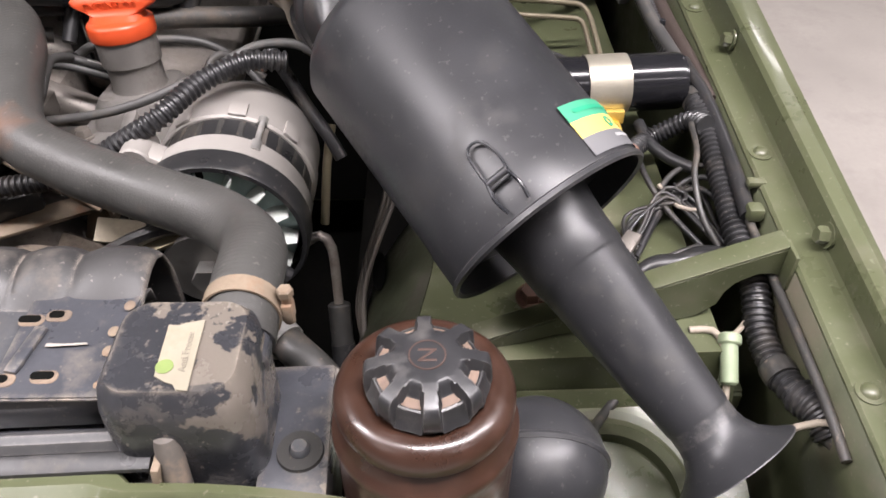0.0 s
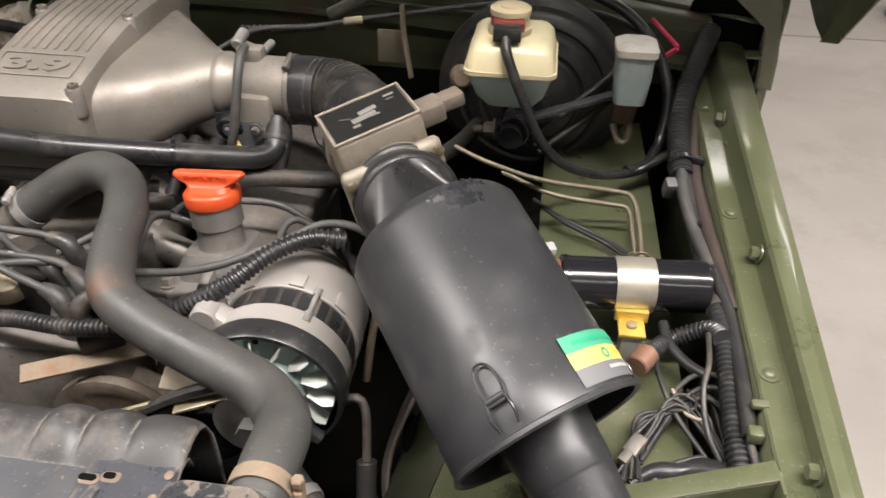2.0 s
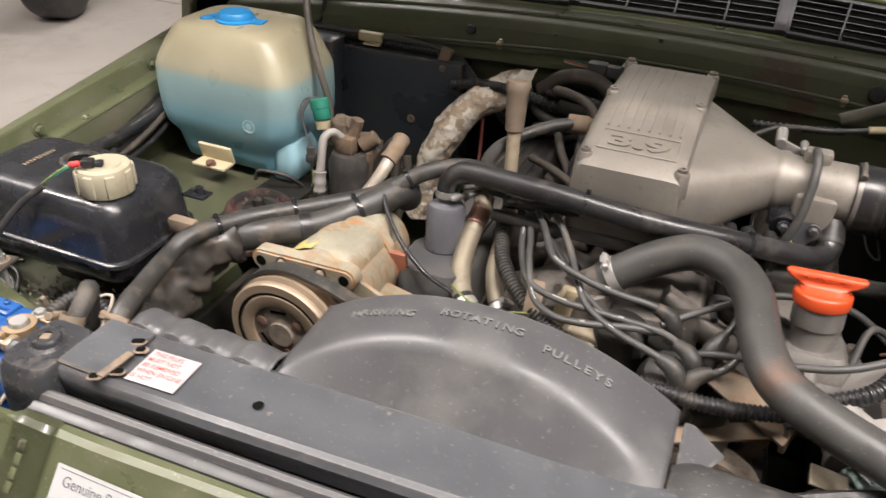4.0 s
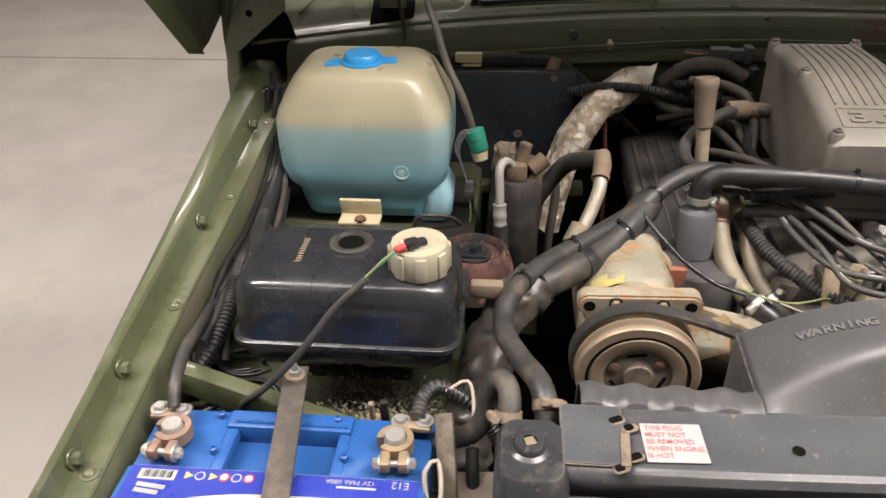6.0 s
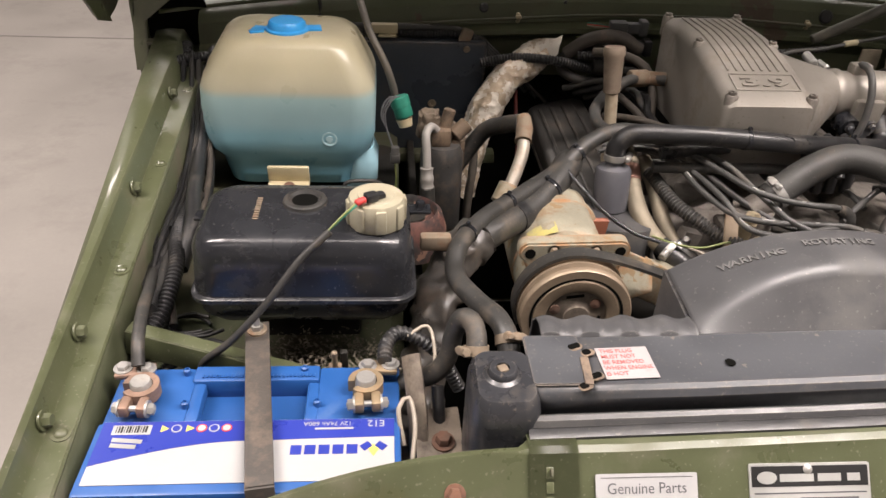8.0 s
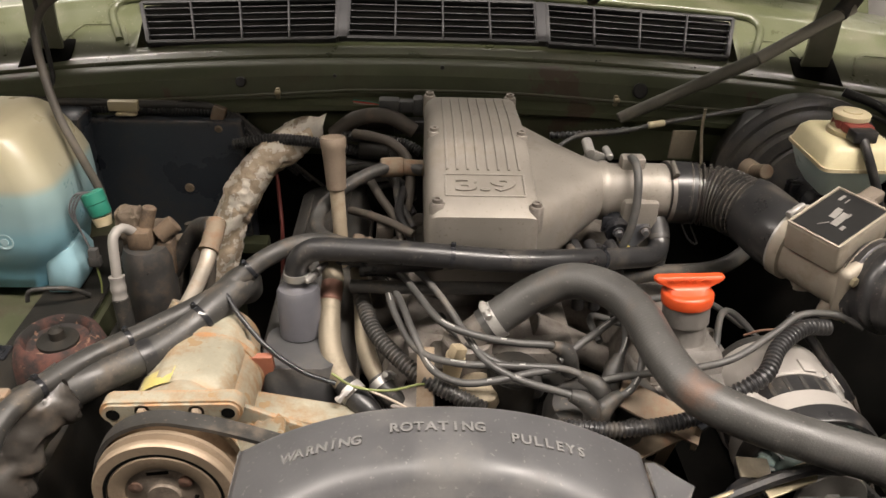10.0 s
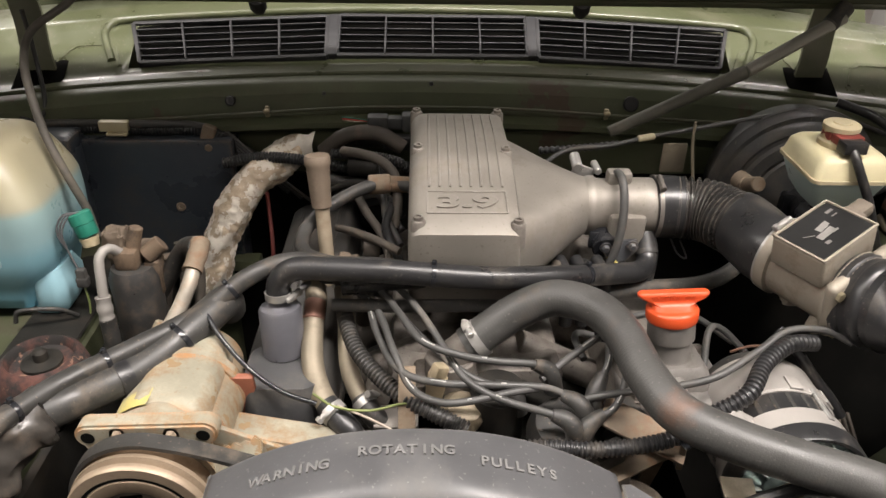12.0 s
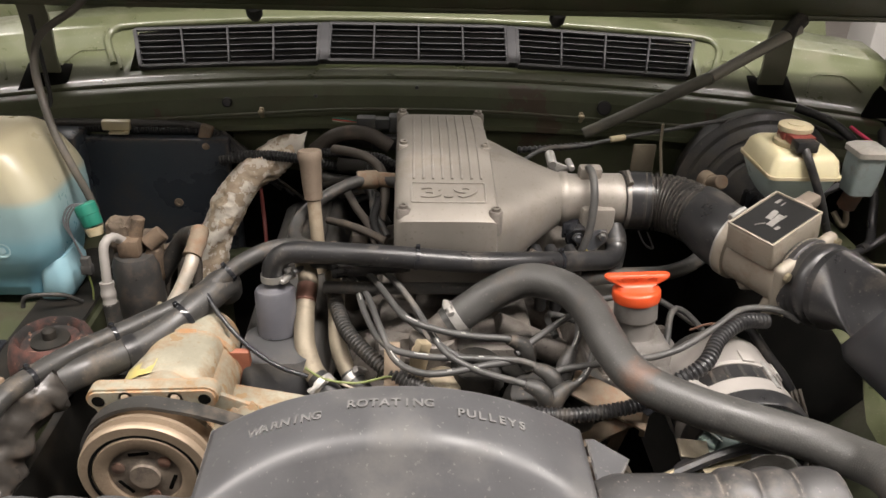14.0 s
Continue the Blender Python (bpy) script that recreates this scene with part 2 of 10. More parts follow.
def part(name, bm, material, parent=None, label="", smooth=40):
    me = bpy.data.meshes.new(name)
    bmesh.ops.recalc_face_normals(bm, faces=bm.faces[:])
    bm.to_mesh(me)
    bm.free()
    for m_ in material if isinstance(material, (list, tuple)) else [material]:
        me.materials.append(m_)
    me.shade_smooth()
    me.set_sharp_from_angle(angle=radians(smooth))
    ob = new(name, me)
    if parent is not None:
        ob.parent = parent
        ob.matrix_parent_inverse = parent.matrix_basis.inverted() if parent.parent is None else Matrix.Identity(4)
    if label:
        ob["label"] = label
    return ob


def solo(name, bm, material, label, category, group="", kind="", smooth=40):
    return tagged(part(name, bm, material, None, "", smooth), label, category, group, kind)


def merge(*bms):
    out = bms[0]
    for b in bms[1:]:
        me = bpy.data.meshes.new("t")
        b.to_mesh(me)
        out.from_mesh(me)
        bpy.data.meshes.remove(me)
        b.free()
    return out


def moved(bm, m):
    bmesh.ops.transform(bm, matrix=m, verts=bm.verts[:])
    return bm


def box(sx, sy, sz, at=(0, 0, 0), rot=(0, 0, 0), bev=0.002, seg=2):
    bm = bmesh.new()
    bmesh.ops.create_cube(bm, size=1, matrix=Matrix.Diagonal((sx, sy, sz, 1)))
    if bev:
        bmesh.ops.bevel(bm, geom=bm.edges[:], offset=min(bev, 0.45 * min(sx, sy, sz)), segments=seg, affect="EDGES", profile=0.5)
    return moved(bm, pose(*at, *rot))


def axis_m(p0, p1, up=(0, 0, 1)):
    """Local z runs from p0 to p1."""
    z = (Vector(p1) - Vector(p0)).normalized()
    u = Vector(up)
    if abs(z.dot(u)) > 0.97:
        u = Vector((0, 1, 0))
    x = u.cross(z).normalized()
    y = z.cross(x)
    m = Matrix((x, y, z)).transposed().to_4x4()
    m.translation = Vector(p0)
    return m


def lathe(profile, m=Matrix.Identity(4), seg=32, caps=True):
    """profile: (radius, height) along local z."""
    rings = [[V(r * math.cos(2 * math.pi * k / seg), r * math.sin(2 * math.pi * k / seg), h) for k in range(seg)] for r, h in profile]
    return moved(loft(rings, caps), m)


def loft(rings, caps=True, closed=True):
    bm = bmesh.new()
    vs = [[bm.verts.new(p) for p in r] for r in rings]
    n = len(rings[0])
    for a, b in zip(vs, vs[1:]):
        for k in range(n if closed else n - 1):
            bm.faces.new((a[k], a[(k + 1) % n], b[(k + 1) % n], b[k]))
    if caps and closed:
        bm.faces.new(vs[0][::-1])
        bm.faces.new(vs[-1])
    return bm


def cyl(p0, p1, r, seg=20, bev=0.0015, r1=None):
    h = (Vector(p1) - Vector(p0)).length
    r1 = r if r1 is None else r1
    b = min(bev, 0.4 * r, 0.4 * h)
    return lathe([(r - b, 0), (r, b), (r1, h - b), (r1 - b, h)], axis_m(p0, p1), seg)


def hexnut(p0, p1, r):
    h = (Vector(p1) - Vector(p0)).length
    return merge(lathe([(r, 0), (r, 0.8 * h), (0.85 * r, h)], axis_m(p0, p1), 6), lathe([(1.45 * r, -0.001), (1.45 * r, 0.001)], axis_m(p0, p1), 20))


def smooth_line(pts, step):
    P = [Vector(p) for p in pts]
    P = [2 * P[0] - P[1]] + P + [2 * P[-1] - P[-2]]
    out = []
    for i in range(1, len(P) - 2):
        a, b, c, d = P[i - 1:i + 3]
        k = max(2, int((c - b).length / step))
        for j in range(k):
            t = j / k
            out.append(0.5 * ((2 * b) + (c - a) * t + (2 * a - 5 * b + 4 * c - d) * t * t + (3 * b - a - 3 * c + d) * t ** 3))
    out.append(P[-2])
    return out


def sweep(pts, r, seg=12, step=0.006, rib=None, radii=None, caps=True, flat=1.0):
    """A tube through pts. rib: (pitch, depth) for corrugated hose. radii: factors of r along it."""
    if rib:
        step = rib[0] / 4
    line = smooth_line(pts, step)
    if rib:                                   # even steps along the line
        even, rest = [line[0]], 0.0
        for a, b in zip(line, line[1:]):
            d = (b - a).length
            while rest + d >= step:
                a = a + (b - a) * ((step - rest) / d)
                d = (b - a).length
                rest = 0.0
                even.append(a)
                if d < 1e-9:
                    break
            rest += d
        line = even
    n = len(line)
    t0 = (line[1] - line[0]).normalized()
    x = t0.orthogonal().normalized()
    rings = []
    for i, p in enumerate(line):
        t = (line[min(i + 1, n - 1)] - line[max(i - 1, 0)]).normalized()
        x = (x - t * x.dot(t)).normalized()
        y = t.cross(x)
        rr = r
        if rib:
            rr = r - (rib[1] if i % 4 in (0, 3) else 0.0)
        if radii:
            f = i / (n - 1) * (len(radii) - 1)
            k = min(int(f), len(radii) - 2)
            rr *= radii[k] + (radii[k + 1] - radii[k]) * (f - k)
        rings.append([p + (x * math.cos(2 * math.pi * k / seg) + y * math.sin(2 * math.pi * k / seg) * flat) * rr for k in range(seg)])
    return loft(rings, caps)


def rrect(w, h, r, n=5):
    """A rounded rectangle, centred, as 2D points."""
    out = []
    for cx, cy, a0 in ((w / 2 - r, h / 2 - r, 0), (r - w / 2, h / 2 - r, 90), (r - w / 2, r - h / 2, 180), (w / 2 - r, r - h / 2, 270)):
        for k in range(n + 1):
            a = radians(a0 + 90 * k / n)
            out.append((cx + r * math.cos(a), cy + r * math.sin(a)))
    return out


def slab(poly, m, depth, bev=0.001):
    """A flat plate with the outline poly in local xy, depth down local z from 0."""
    bm = bmesh.new()
    f = bm.faces.new([bm.verts.new((x, y, 0)) for x, y in poly])
    g = bmesh.ops.extrude_face_region(bm, geom=[f])
    bmesh.ops.translate(bm, verts=[v for v in g["geom"] if isinstance(v, bmesh.types.BMVert)], vec=(0, 0, -depth))
    if bev:
        bmesh.ops.bevel(bm, geom=[e for e in bm.edges if abs(e.verts[0].co.z - e.verts[1].co.z) < 1e-6], offset=min(bev, 0.4 * depth), segments=2, affect="EDGES")
    return moved(bm, m)


def lettering(body, size, m, depth=0.0004, align="CENTER", narrow=1.0, bold=0.0):
    c = bpy.data.curves.new("t", "FONT")
    c.body, c.size, c.extrude, c.align_x, c.align_y, c.resolution_u = body, size, depth, align, "CENTER", 3
    c.offset = bold
    o = bpy.data.objects.new("t", c)
    me = bpy.data.meshes.new_from_object(o)
    bm = bmesh.new()
    bm.from_mesh(me)
    bpy.data.objects.remove(o), bpy.data.curves.remove(c), bpy.data.meshes.remove(me)
    return moved(bm, m @ Matrix.Diagonal((narrow, 1, 1, 1)))


def plane_m(o, x, y):
    """Axes on a surface: origin, right, up (made square)."""
    x = Vector(x).normalized()
    y = Vector(y)
    y = (y - x * y.dot(x)).normalized()
    m = Matrix((x, y, x.cross(y))).transposed().to_4x4()
    m.translation = Vector(o)
    return m


def thick(ob, t, offset=-1.0):
    s = ob.modifiers.new("thickness", "SOLIDIFY")
    s.thickness, s.offset = t, offset
    return ob


def flat_strip(pts, w, t, across=(1, 0, 0)):
    """A flat strip through pts, w wide along one direction and t thick."""
    line = smooth_line(pts, 0.008)
    a = Vector(across).normalized()
    rings = []
    for k, p in enumerate(line):
        d = (line[min(k + 1, len(line) - 1)] - line[max(k - 1, 0)]).normalized()
        n_ = d.cross(a).normalized()
        rings.append([p + a * (w / 2) * i + n_ * (t / 2) * j for i, j in ((-1, -1), (1, -1), (1, 1), (-1, 1))])
    return loft(rings)


def clamp(at, axis, r, parent=None, width=0.011, screw=(0, 0, 1), name="hose_clamp", label="zinc worm-drive hose clamp on a rubber hose", metal=None):
    """A worm-drive clamp: band, housing and screw."""
    ax = Vector(axis).normalized()
    s = Vector(screw)
    s = (s - ax * s.dot(ax)).normalized()
    side = ax.cross(s)
    at = Vector(at)
    e = parent if parent else thing(name, at, label, "hose clamp", "hose clamps")
    part("band", lathe([(r, -width / 2), (r + 0.0012, -width / 2), (r + 0.0012, width / 2), (r, width / 2)], axis_m(at, at + ax), 32, False), metal or ZINC, e)
    h = at + s * (r + 0.004)
    m = plane_m(h, ax, side)
    part("housing", moved(box(width * 0.9, 0.013, 0.0065, bev=0.002), m), metal or ZINC, e)
    part("screw", merge(cyl(h - side * 0.01, h + side * 0.012, 0.0032, 12), lathe([(0.0045, 0), (0.0045, 0.004), (0.0035, 0.005)], axis_m(h + side * 0.011, h + side * 0.02), 6)), metal or ZINC, e)
    return e

# ---------------------------------------------------------------- the workshop
def slab_box(x0, x1, y0, y1, z0, z1):
    return box(x1 - x0, y1 - y0, z1 - z0, ((x0 + x1) / 2, (y0 + y1) / 2, (z0 + z1) / 2), bev=0)


tagged(part("floor", slab_box(-9, 9, -7, 12, -0.15, 0.0), CONC), "smooth pale concrete workshop floor", "floor", kind="structure")
JOINT = mat("floor_joint_filler", (0.2, 0.185, 0.17), 0.8, var=0.1, scale=4, bump=0.1)
tagged(part("trim", merge(slab_box(-9, 9, 4.395, 4.41, -0.01, 0.0015)), JOINT), "narrow dark joint in the concrete floor", "floor joint", kind="structure")
for nm, b in (("wall_north", slab_box(-9, 9, 12, 12.2, 0, 4.2)), ("wall_south", slab_box(-9, 9, -7.2, -7, 0, 4.2)), ("wall_east", slab_box(9, 9.2, -7, 12, 0, 4.2)), ("wall_west", slab_box(-9.2, -9, -7, 12, 0, 4.2))):
    tagged(part(nm, b, WALLM), "plain pale painted workshop wall", "wall", kind="structure")
tagged(part("ceiling", slab_box(-9.2, 9.2, -7.2, 12.2, 4.2, 4.35), CEILM), "plain pale workshop ceiling", "ceiling", kind="structure")


def strip_light(x, y, length, power):
    e = thing("ceiling_light", (x, y, 4.2), "white fluorescent strip light fixed to the ceiling", "light", "ceiling lights")
    part("housing", box(length, 0.16, 0.07, (x, y, 4.163), bev=0.01), WALLM, e)
    l = bpy.data.lights.new("tube_light", "AREA")
    l.shape, l.size, l.size_y, l.energy, l.color = "RECTANGLE", length, 0.3, power, (0.99, 0.915, 0.868)
    o = new("tube_light", l)
    o.location = (x, y, 4.11)
    return e


# bright rows over the aisles at both sides, one short row over the front of the car, one over its roof
for lx, ly, power in ((-3.2, -2.6, 30), (0.7, -0.3, 235), (2.9, -2.6, 30), (-3.2, 0.2, 200), (-1.9, -0.3, 40), (2.9, 0.2, 160), (-3.2, 4.6, 105), (-0.4, 2.7, 18), (2.4, 4.6, 50)):
    strip_light(lx, ly, 2.4, power)

# ---------------------------------------------------------------- car body
CX = -0.5                       # the middle of the car


def wing_in(y, side=0):
    """The inner edge of a wing's flat strip: side 0 is +x, 1 is -x."""
    return -1.2225 - 0.036 * y if side else 0.2475


def wing_line(y, side=0):
    """The nuts, the foot of the raised lip and the outer edge."""
    if side:
        lip = -1.251 - 0.046 * y
        return -1.246 - 0.04 * y, lip, min(-1.246 - 0.098 * y, lip - 0.006)
    return 0.2705, 0.267 + 0.0135 * y, 0.279 + 0.04 * y


def wing_z(y):
    return 1.02 + 0.084 * y


car = thing("car_body", (CX, 0.6, 0.0), "olive green four-wheel-drive car body with its bonnet raised", "car")


def mirror(bm):
    return moved(bm, Matrix.Translation((2 * CX, 0, 0)) @ Matrix.Diagonal((-1, 1, 1, 1)))


def wing_panel(side):
    rings, g = [], -1 if side else 1
    for y in (-0.12, 0.02, 0.15, 0.2, 0.25, 0.3, 0.45, 0.6, 0.75, 0.9, 1.035):
        a, z = wing_in(y, side), wing_z(y)
        n_, l, o = wing_line(y, side)
        rings.append([V(a, y, z - 0.02), V(a, y, z - 0.002), V(a + g * 0.002, y, z), V(n_ - g * 0.001, y, z), V(n_ + g * 0.001, y, z + 0.003), V(l - g * 0.001, y, z + 0.023), V(l + g * 0.002, y, z + 0.0262), V((l + o) / 2, y, z + 0.0275), V(o - g * 0.003, y, z + 0.0235), V(o, y, z + 0.018), V(o + g * 0.012, y, z - 0.05), V(o + g * 0.03, y, z - 0.25), V(o + g * 0.03, y, 0.5)])
    return loft(rings, False, False)


def inner_panel(side):
    rings, g = [], -1 if side else 1
    for y in (-0.05, 0.2, 0.5, 0.8, 1.06):
        a, z = wing_in(y, side) + g * 0.001, wing_z(y)
        rings.append([V(a, y, z - 0.004), V(a - g * 0.002, y, z - 0.06), V(a - g * 0.004, y, 0.86), V(a - g * 0.01, y, 0.55)])
    return loft(rings, False, False)


def rivet(p, n):
    p, n = Vector(p), Vector(n)
    return lathe([(0.0088, 0), (0.0088, 0.0012), (0.006, 0.0014), (0.0052, 0.003), (0.003, 0.0042), (0.0, 0.0042)], axis_m(p, p + n), 16, False)


for side in (0, 1):
    g = -1 if side else 1
    wing = thick(part("wing", wing_panel(side), PAINT, car, "", 25), 0.0014)
    # the darker olive puts the inner wing's shadow into its paint
    thick(part("inner_wing", inner_panel(side), PAINT_D, car), 0.0014)
    for y in (0.227, 0.444, 0.66, 0.87) if side else (0.268, 0.479, 0.691, 0.905):
        part("rivet", rivet((wing_in(y, side) + g * 0.0105, y, wing_z(y)), (0, -0.08, 1)), PAINT, wing)
    for y in (0.1, 0.232, 0.338, 0.586, 0.835) if side else (0.14, 0.381, 0.617, 0.862):
        x = wing_line(y, side)[0]
        part("wing_nut", hexnut((x, y, wing_z(y) + 0.011), (x - g * 0.008, y, wing_z(y) + 0.012), 0.0062), PAINT, wing)

# shelves over the wheel arches, braces
ARCH = ((0.335, -0.018), (0.36, -0.014), (0.43, 0.0), (0.52, 0.012), (0.56, 0.03), (0.6, 0.05), (0.7, 0.062), (0.8, 0.064), (1.06, 0.066))
part("arch_shelf", loft([[V(0.006 + d, y, 0.972), V(0.006 + d, y, 0.983), V(0.022 + d, y, 0.991), V(0.205, y, 1.0), V(0.21, y, 0.9)] for y, d in ARCH], True), PAINT, car, "olive painted wheel arch top", 25)
# dirty olive, darkened for the shade the air cleaner casts on the flank
FLANKM = mat("shade_darkened_olive_paint", (0.032, 0.036, 0.02), 0.5, var=0.35, dirt=(0.045, 0.038, 0.028), damt=0.5, dscale=12, bump=0.2, specks=(0.08, 0.07, 0.05))
flank = part("arch_flank", loft([[V(0.0055 + d, y, 0.9835), V(-0.05 + d, y, 0.917), V(-0.062 + d, y, 0.88), V(-0.07 + d, y, 0.7)] for y, d in ARCH[:5]], False, False), FLANKM, car, "dirty sloping flank of the wheel arch, darkened as if shaded", 25)
# the rear stretch of the flank is coloured as deep shade
part("arch_inner", loft([[V(0.0055 + d, y, 0.983), V(-0.05 + d, y, 0.917), V(-0.062 + d, y, 0.88), V(-0.07 + d, y, 0.7)] for y, d in ((0.5605, 0.03), (0.6, 0.05), (0.7, 0.062), (0.8, 0.064), (1.04, 0.066))], False, False), DARK, car, "near-black inner side of the wheel arch, painted as shade")
part("flank_hole", moved(lathe([(1.0, 0), (0.0, 0)], Matrix.Diagonal((0.008, 0.024, 1, 1)), 20, False), plane_m((-0.0405, 0.49, 0.9285), (0.76, 0.05, 0.65), (-0.05, 1, 0.0))), DARK, flank)
part("arch_shelf", loft([[V(-0.93, y, 0.6), V(-0.945, y, 0.955), V(-0.96, y, 0.965), V(-1.25 - d, y, 0.965), V(-1.25 - d, y, 0.6)] for y, d in ((0.36, 0.0), (0.6, 0.0), (1.06, 0.05))], True), PAINT_D, car, "olive painted wheel arch top", 25)
part("front_arch", loft([[V(-0.03, y, 0.7), V(-0.01, y, z), V(0.01, y, z + 0.008), V(0.22, y, z + 0.015), V(0.22, y, 0.7)] for y, z in ((0.1, 0.885), (0.25, 0.905), (0.328, 0.935), (0.334, 0.95))], True), PAINT, car)


def brace(a, b, h, t):
    a, b = Vector(a), Vector(b)
    m = plane_m((a + b) / 2, b - a, (0, 0, 1))
    return merge(moved(box((b - a).length, h, t, bev=0.001), m), moved(box((b - a).length, t, 0.016, (0, h / 2, -0.008), bev=0.001), m))


# a tapered plate with an arch cut for the loom and a flange along its top
bm_ = plane_m((0.038, 0.345, 0.999), (0.208, 0.029, 0.059), (0, 0, 1))
gus = part("brace", slab([(0.0, 0.0), (0.0, -0.012), (0.05, -0.015), (0.085, -0.024), (0.12, -0.036), (0.15, -0.04), (0.166, -0.034), (0.172, -0.024), (0.18, -0.018), (0.195, -0.016), (0.205, -0.02), (0.218, -0.03), (0.218, 0.0)], bm_, 0.002, 0.0006), PAINT, car, "olive tapered brace with an arched cut-out")
part("brace_flange", moved(box(0.22, 0.002, 0.017, (0.109, 0.001, -0.0085), bev=0.0006), bm_), PAINT, gus)
part("flange_foot", box(0.003, 0.02, 0.03, (0.2455, 0.372, 1.045), bev=0.001), PAINT, gus)
part("brace", brace((-1.232, 0.372, 1.018), (-1.0, 0.318, 0.985), 0.03, 0.002), PAINT, car)


# bulkhead and scuttle, one pressed panel
def crown(x):
    return -0.0195 * ((x - CX) / 0.5) ** 2


def scuttle_back(x):
    return -0.012 * ((x - CX) / 0.5) ** 2


BULK = ((1.06, 0.55), (1.06, 1.118), (1.056, 1.132), (1.038, 1.142), (1.038, 1.150), (1.052, 1.158), (1.058, 1.19), (1.07, 1.202), (1.078, 1.206), (1.098, 1.205))
SCUT = ((1.098, 1.205), (1.101, 1.21), (1.118, 1.212), (1.128, 1.2145), (1.136, 1.219), (1.21, 1.2655), (1.217, 1.2675), (1.226, 1.2745), (1.234, 1.277), (1.27, 1.284), (1.33, 1.29))
xs = [CX + 0.845 * k / 24 for k in range(-24, 25)]
part("bulkhead", loft([[V(x, y + scuttle_back(x) * (z > 1.13), z + crown(x) * (z > 1.1)) for y, z in BULK] for x in xs if abs(x - CX) < 0.78], False, False), mat("stained_olive_paint", (0.074, 0.085, 0.046), 0.42, var=0.25, scale=7, dirt=(0.08, 0.068, 0.045), damt=0.36, dscale=6, bump=0.12, specks=(0.1, 0.09, 0.07), chips=(0.075, 0.05, 0.035), cscale=9, cut=0.62), car, "dirty olive painted bulkhead", 30)
sc_xs = sorted(xs + [-0.972, -0.02])
sc_b = loft([[V(x, y + scuttle_back(x), z + crown(x)) for y, z in SCUT] for x in sc_xs], False, False)


def in_opening(f):
    c = f.calc_center_median()
    return -0.972 < c.x < -0.02 and 1.14 < c.y - scuttle_back(c.x) < 1.2


bmesh.ops.delete(sc_b, geom=[f for f in sc_b.faces if in_opening(f)], context="FACES")
thick(part("scuttle", sc_b, PAINT, car, "", 30), 0.001)
# the trough's near-black colour carries the shade behind the slats
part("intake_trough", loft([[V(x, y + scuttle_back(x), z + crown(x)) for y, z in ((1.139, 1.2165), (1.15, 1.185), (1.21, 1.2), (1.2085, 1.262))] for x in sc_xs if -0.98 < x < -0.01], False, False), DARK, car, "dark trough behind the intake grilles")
for s in (-1, 1):                                # pressed panels at the ends of the scuttle
    for x0 in (0.535, 0.72):
        poly = [(-0.052, -0.03), (-0.045, -0.032), (-0.032, 0.004), (-0.02, 0.012), (0.024, 0.012), (0.034, 0.004), (0.05, -0.02), (0.056, -0.018), (0.04, 0.012), (0.026, 0.021), (-0.024, 0.021), (-0.038, 0.01)]
        if s < 0:
            poly = [(-a, b) for a, b in poly][::-1]
        x = CX + s * x0
        part("pressing", slab(poly, plane_m((x, 1.168 + scuttle_back(x), 1.2415 + crown(x)), (1, 0, -0.055 * s), (0, 0.074, 0.0465)), 0.005, 0.0015), PAINT, car)

# air intake grilles in the scuttle
GR = mat("grey_black_grille_plastic", (0.02, 0.02, 0.022), 0.55, var=0.15, dirt=(0.07, 0.068, 0.063), damt=0.25, dscale=25, bump=0.1)
for gx, gw, e0, e1 in ((-0.814, 0.3, 1, 0), (-0.496, 0.302, 0, 0), (-0.178, 0.3, 0, 1)):
    tilt = -math.degrees(math.atan2(crown(gx + 0.1) - crown(gx - 0.1), 0.2))
    m = Matrix.Translation((gx, 1.1735 + scuttle_back(gx), 1.2425 + crown(gx))) @ pose(0, 0, 0, 0, tilt, 0) @ pose(0, 0, 0, 32, 0, 0)
    hh = 0.083
    xl, xr = lambda v: -gw / 2 - e0 * (0.003 + 0.28 * v), lambda v: gw / 2 + e1 * (0.003 + 0.28 * v)

    def bar(v, h, d, z):
        return moved(box(xr(v) - xl(v), h, d, ((xl(v) + xr(v)) / 2, v, z), bev=0.0008), m)

    def post_(f, w, d, z):
        p0, p1 = V(xl(-hh / 2) + f * (xr(-hh / 2) - xl(-hh / 2)), -hh / 2, z), V(xl(hh / 2) + f * (xr(hh / 2) - xl(hh / 2)), hh / 2, z)
        return moved(box((p1 - p0).length, w, d, bev=0.0008), m @ plane_m((p0 + p1) / 2, p1 - p0, (-1, 0, 0)))

    gr = part("vent_grille", merge(bar(hh / 2, 0.006, 0.012, 0), bar(-hh / 2, 0.006, 0.012, 0), post_(0.0, 0.006, 0.012, 0), post_(1.0, 0.006, 0.012, 0)), GR, car, "dark grey plastic air intake grille")
    for k in range(5):
        part("slat", bar(-hh / 2 + (k + 1) * hh / 6, 0.0017, 0.006, 0.002), GR, gr)
    for k in range(3):
        part("rib", post_((k + 1) / 4, 0.003, 0.006, 0.0045), GR, gr)
for gx in (-0.655, -0.337):
    tilt = -math.degrees(math.atan2(crown(gx + 0.05) - crown(gx - 0.05), 0.1))
    m = Matrix.Translation((gx, 1.1735 + scuttle_back(gx), 1.2445 + crown(gx))) @ pose(0, 0, 0, 0, tilt, 0) @ pose(0, 0, 0, 32, 0, 0)
    part("grille_divider", moved(box(0.018, 0.085, 0.012, (0, 0, 0.001), bev=0.002), m), GR, car)

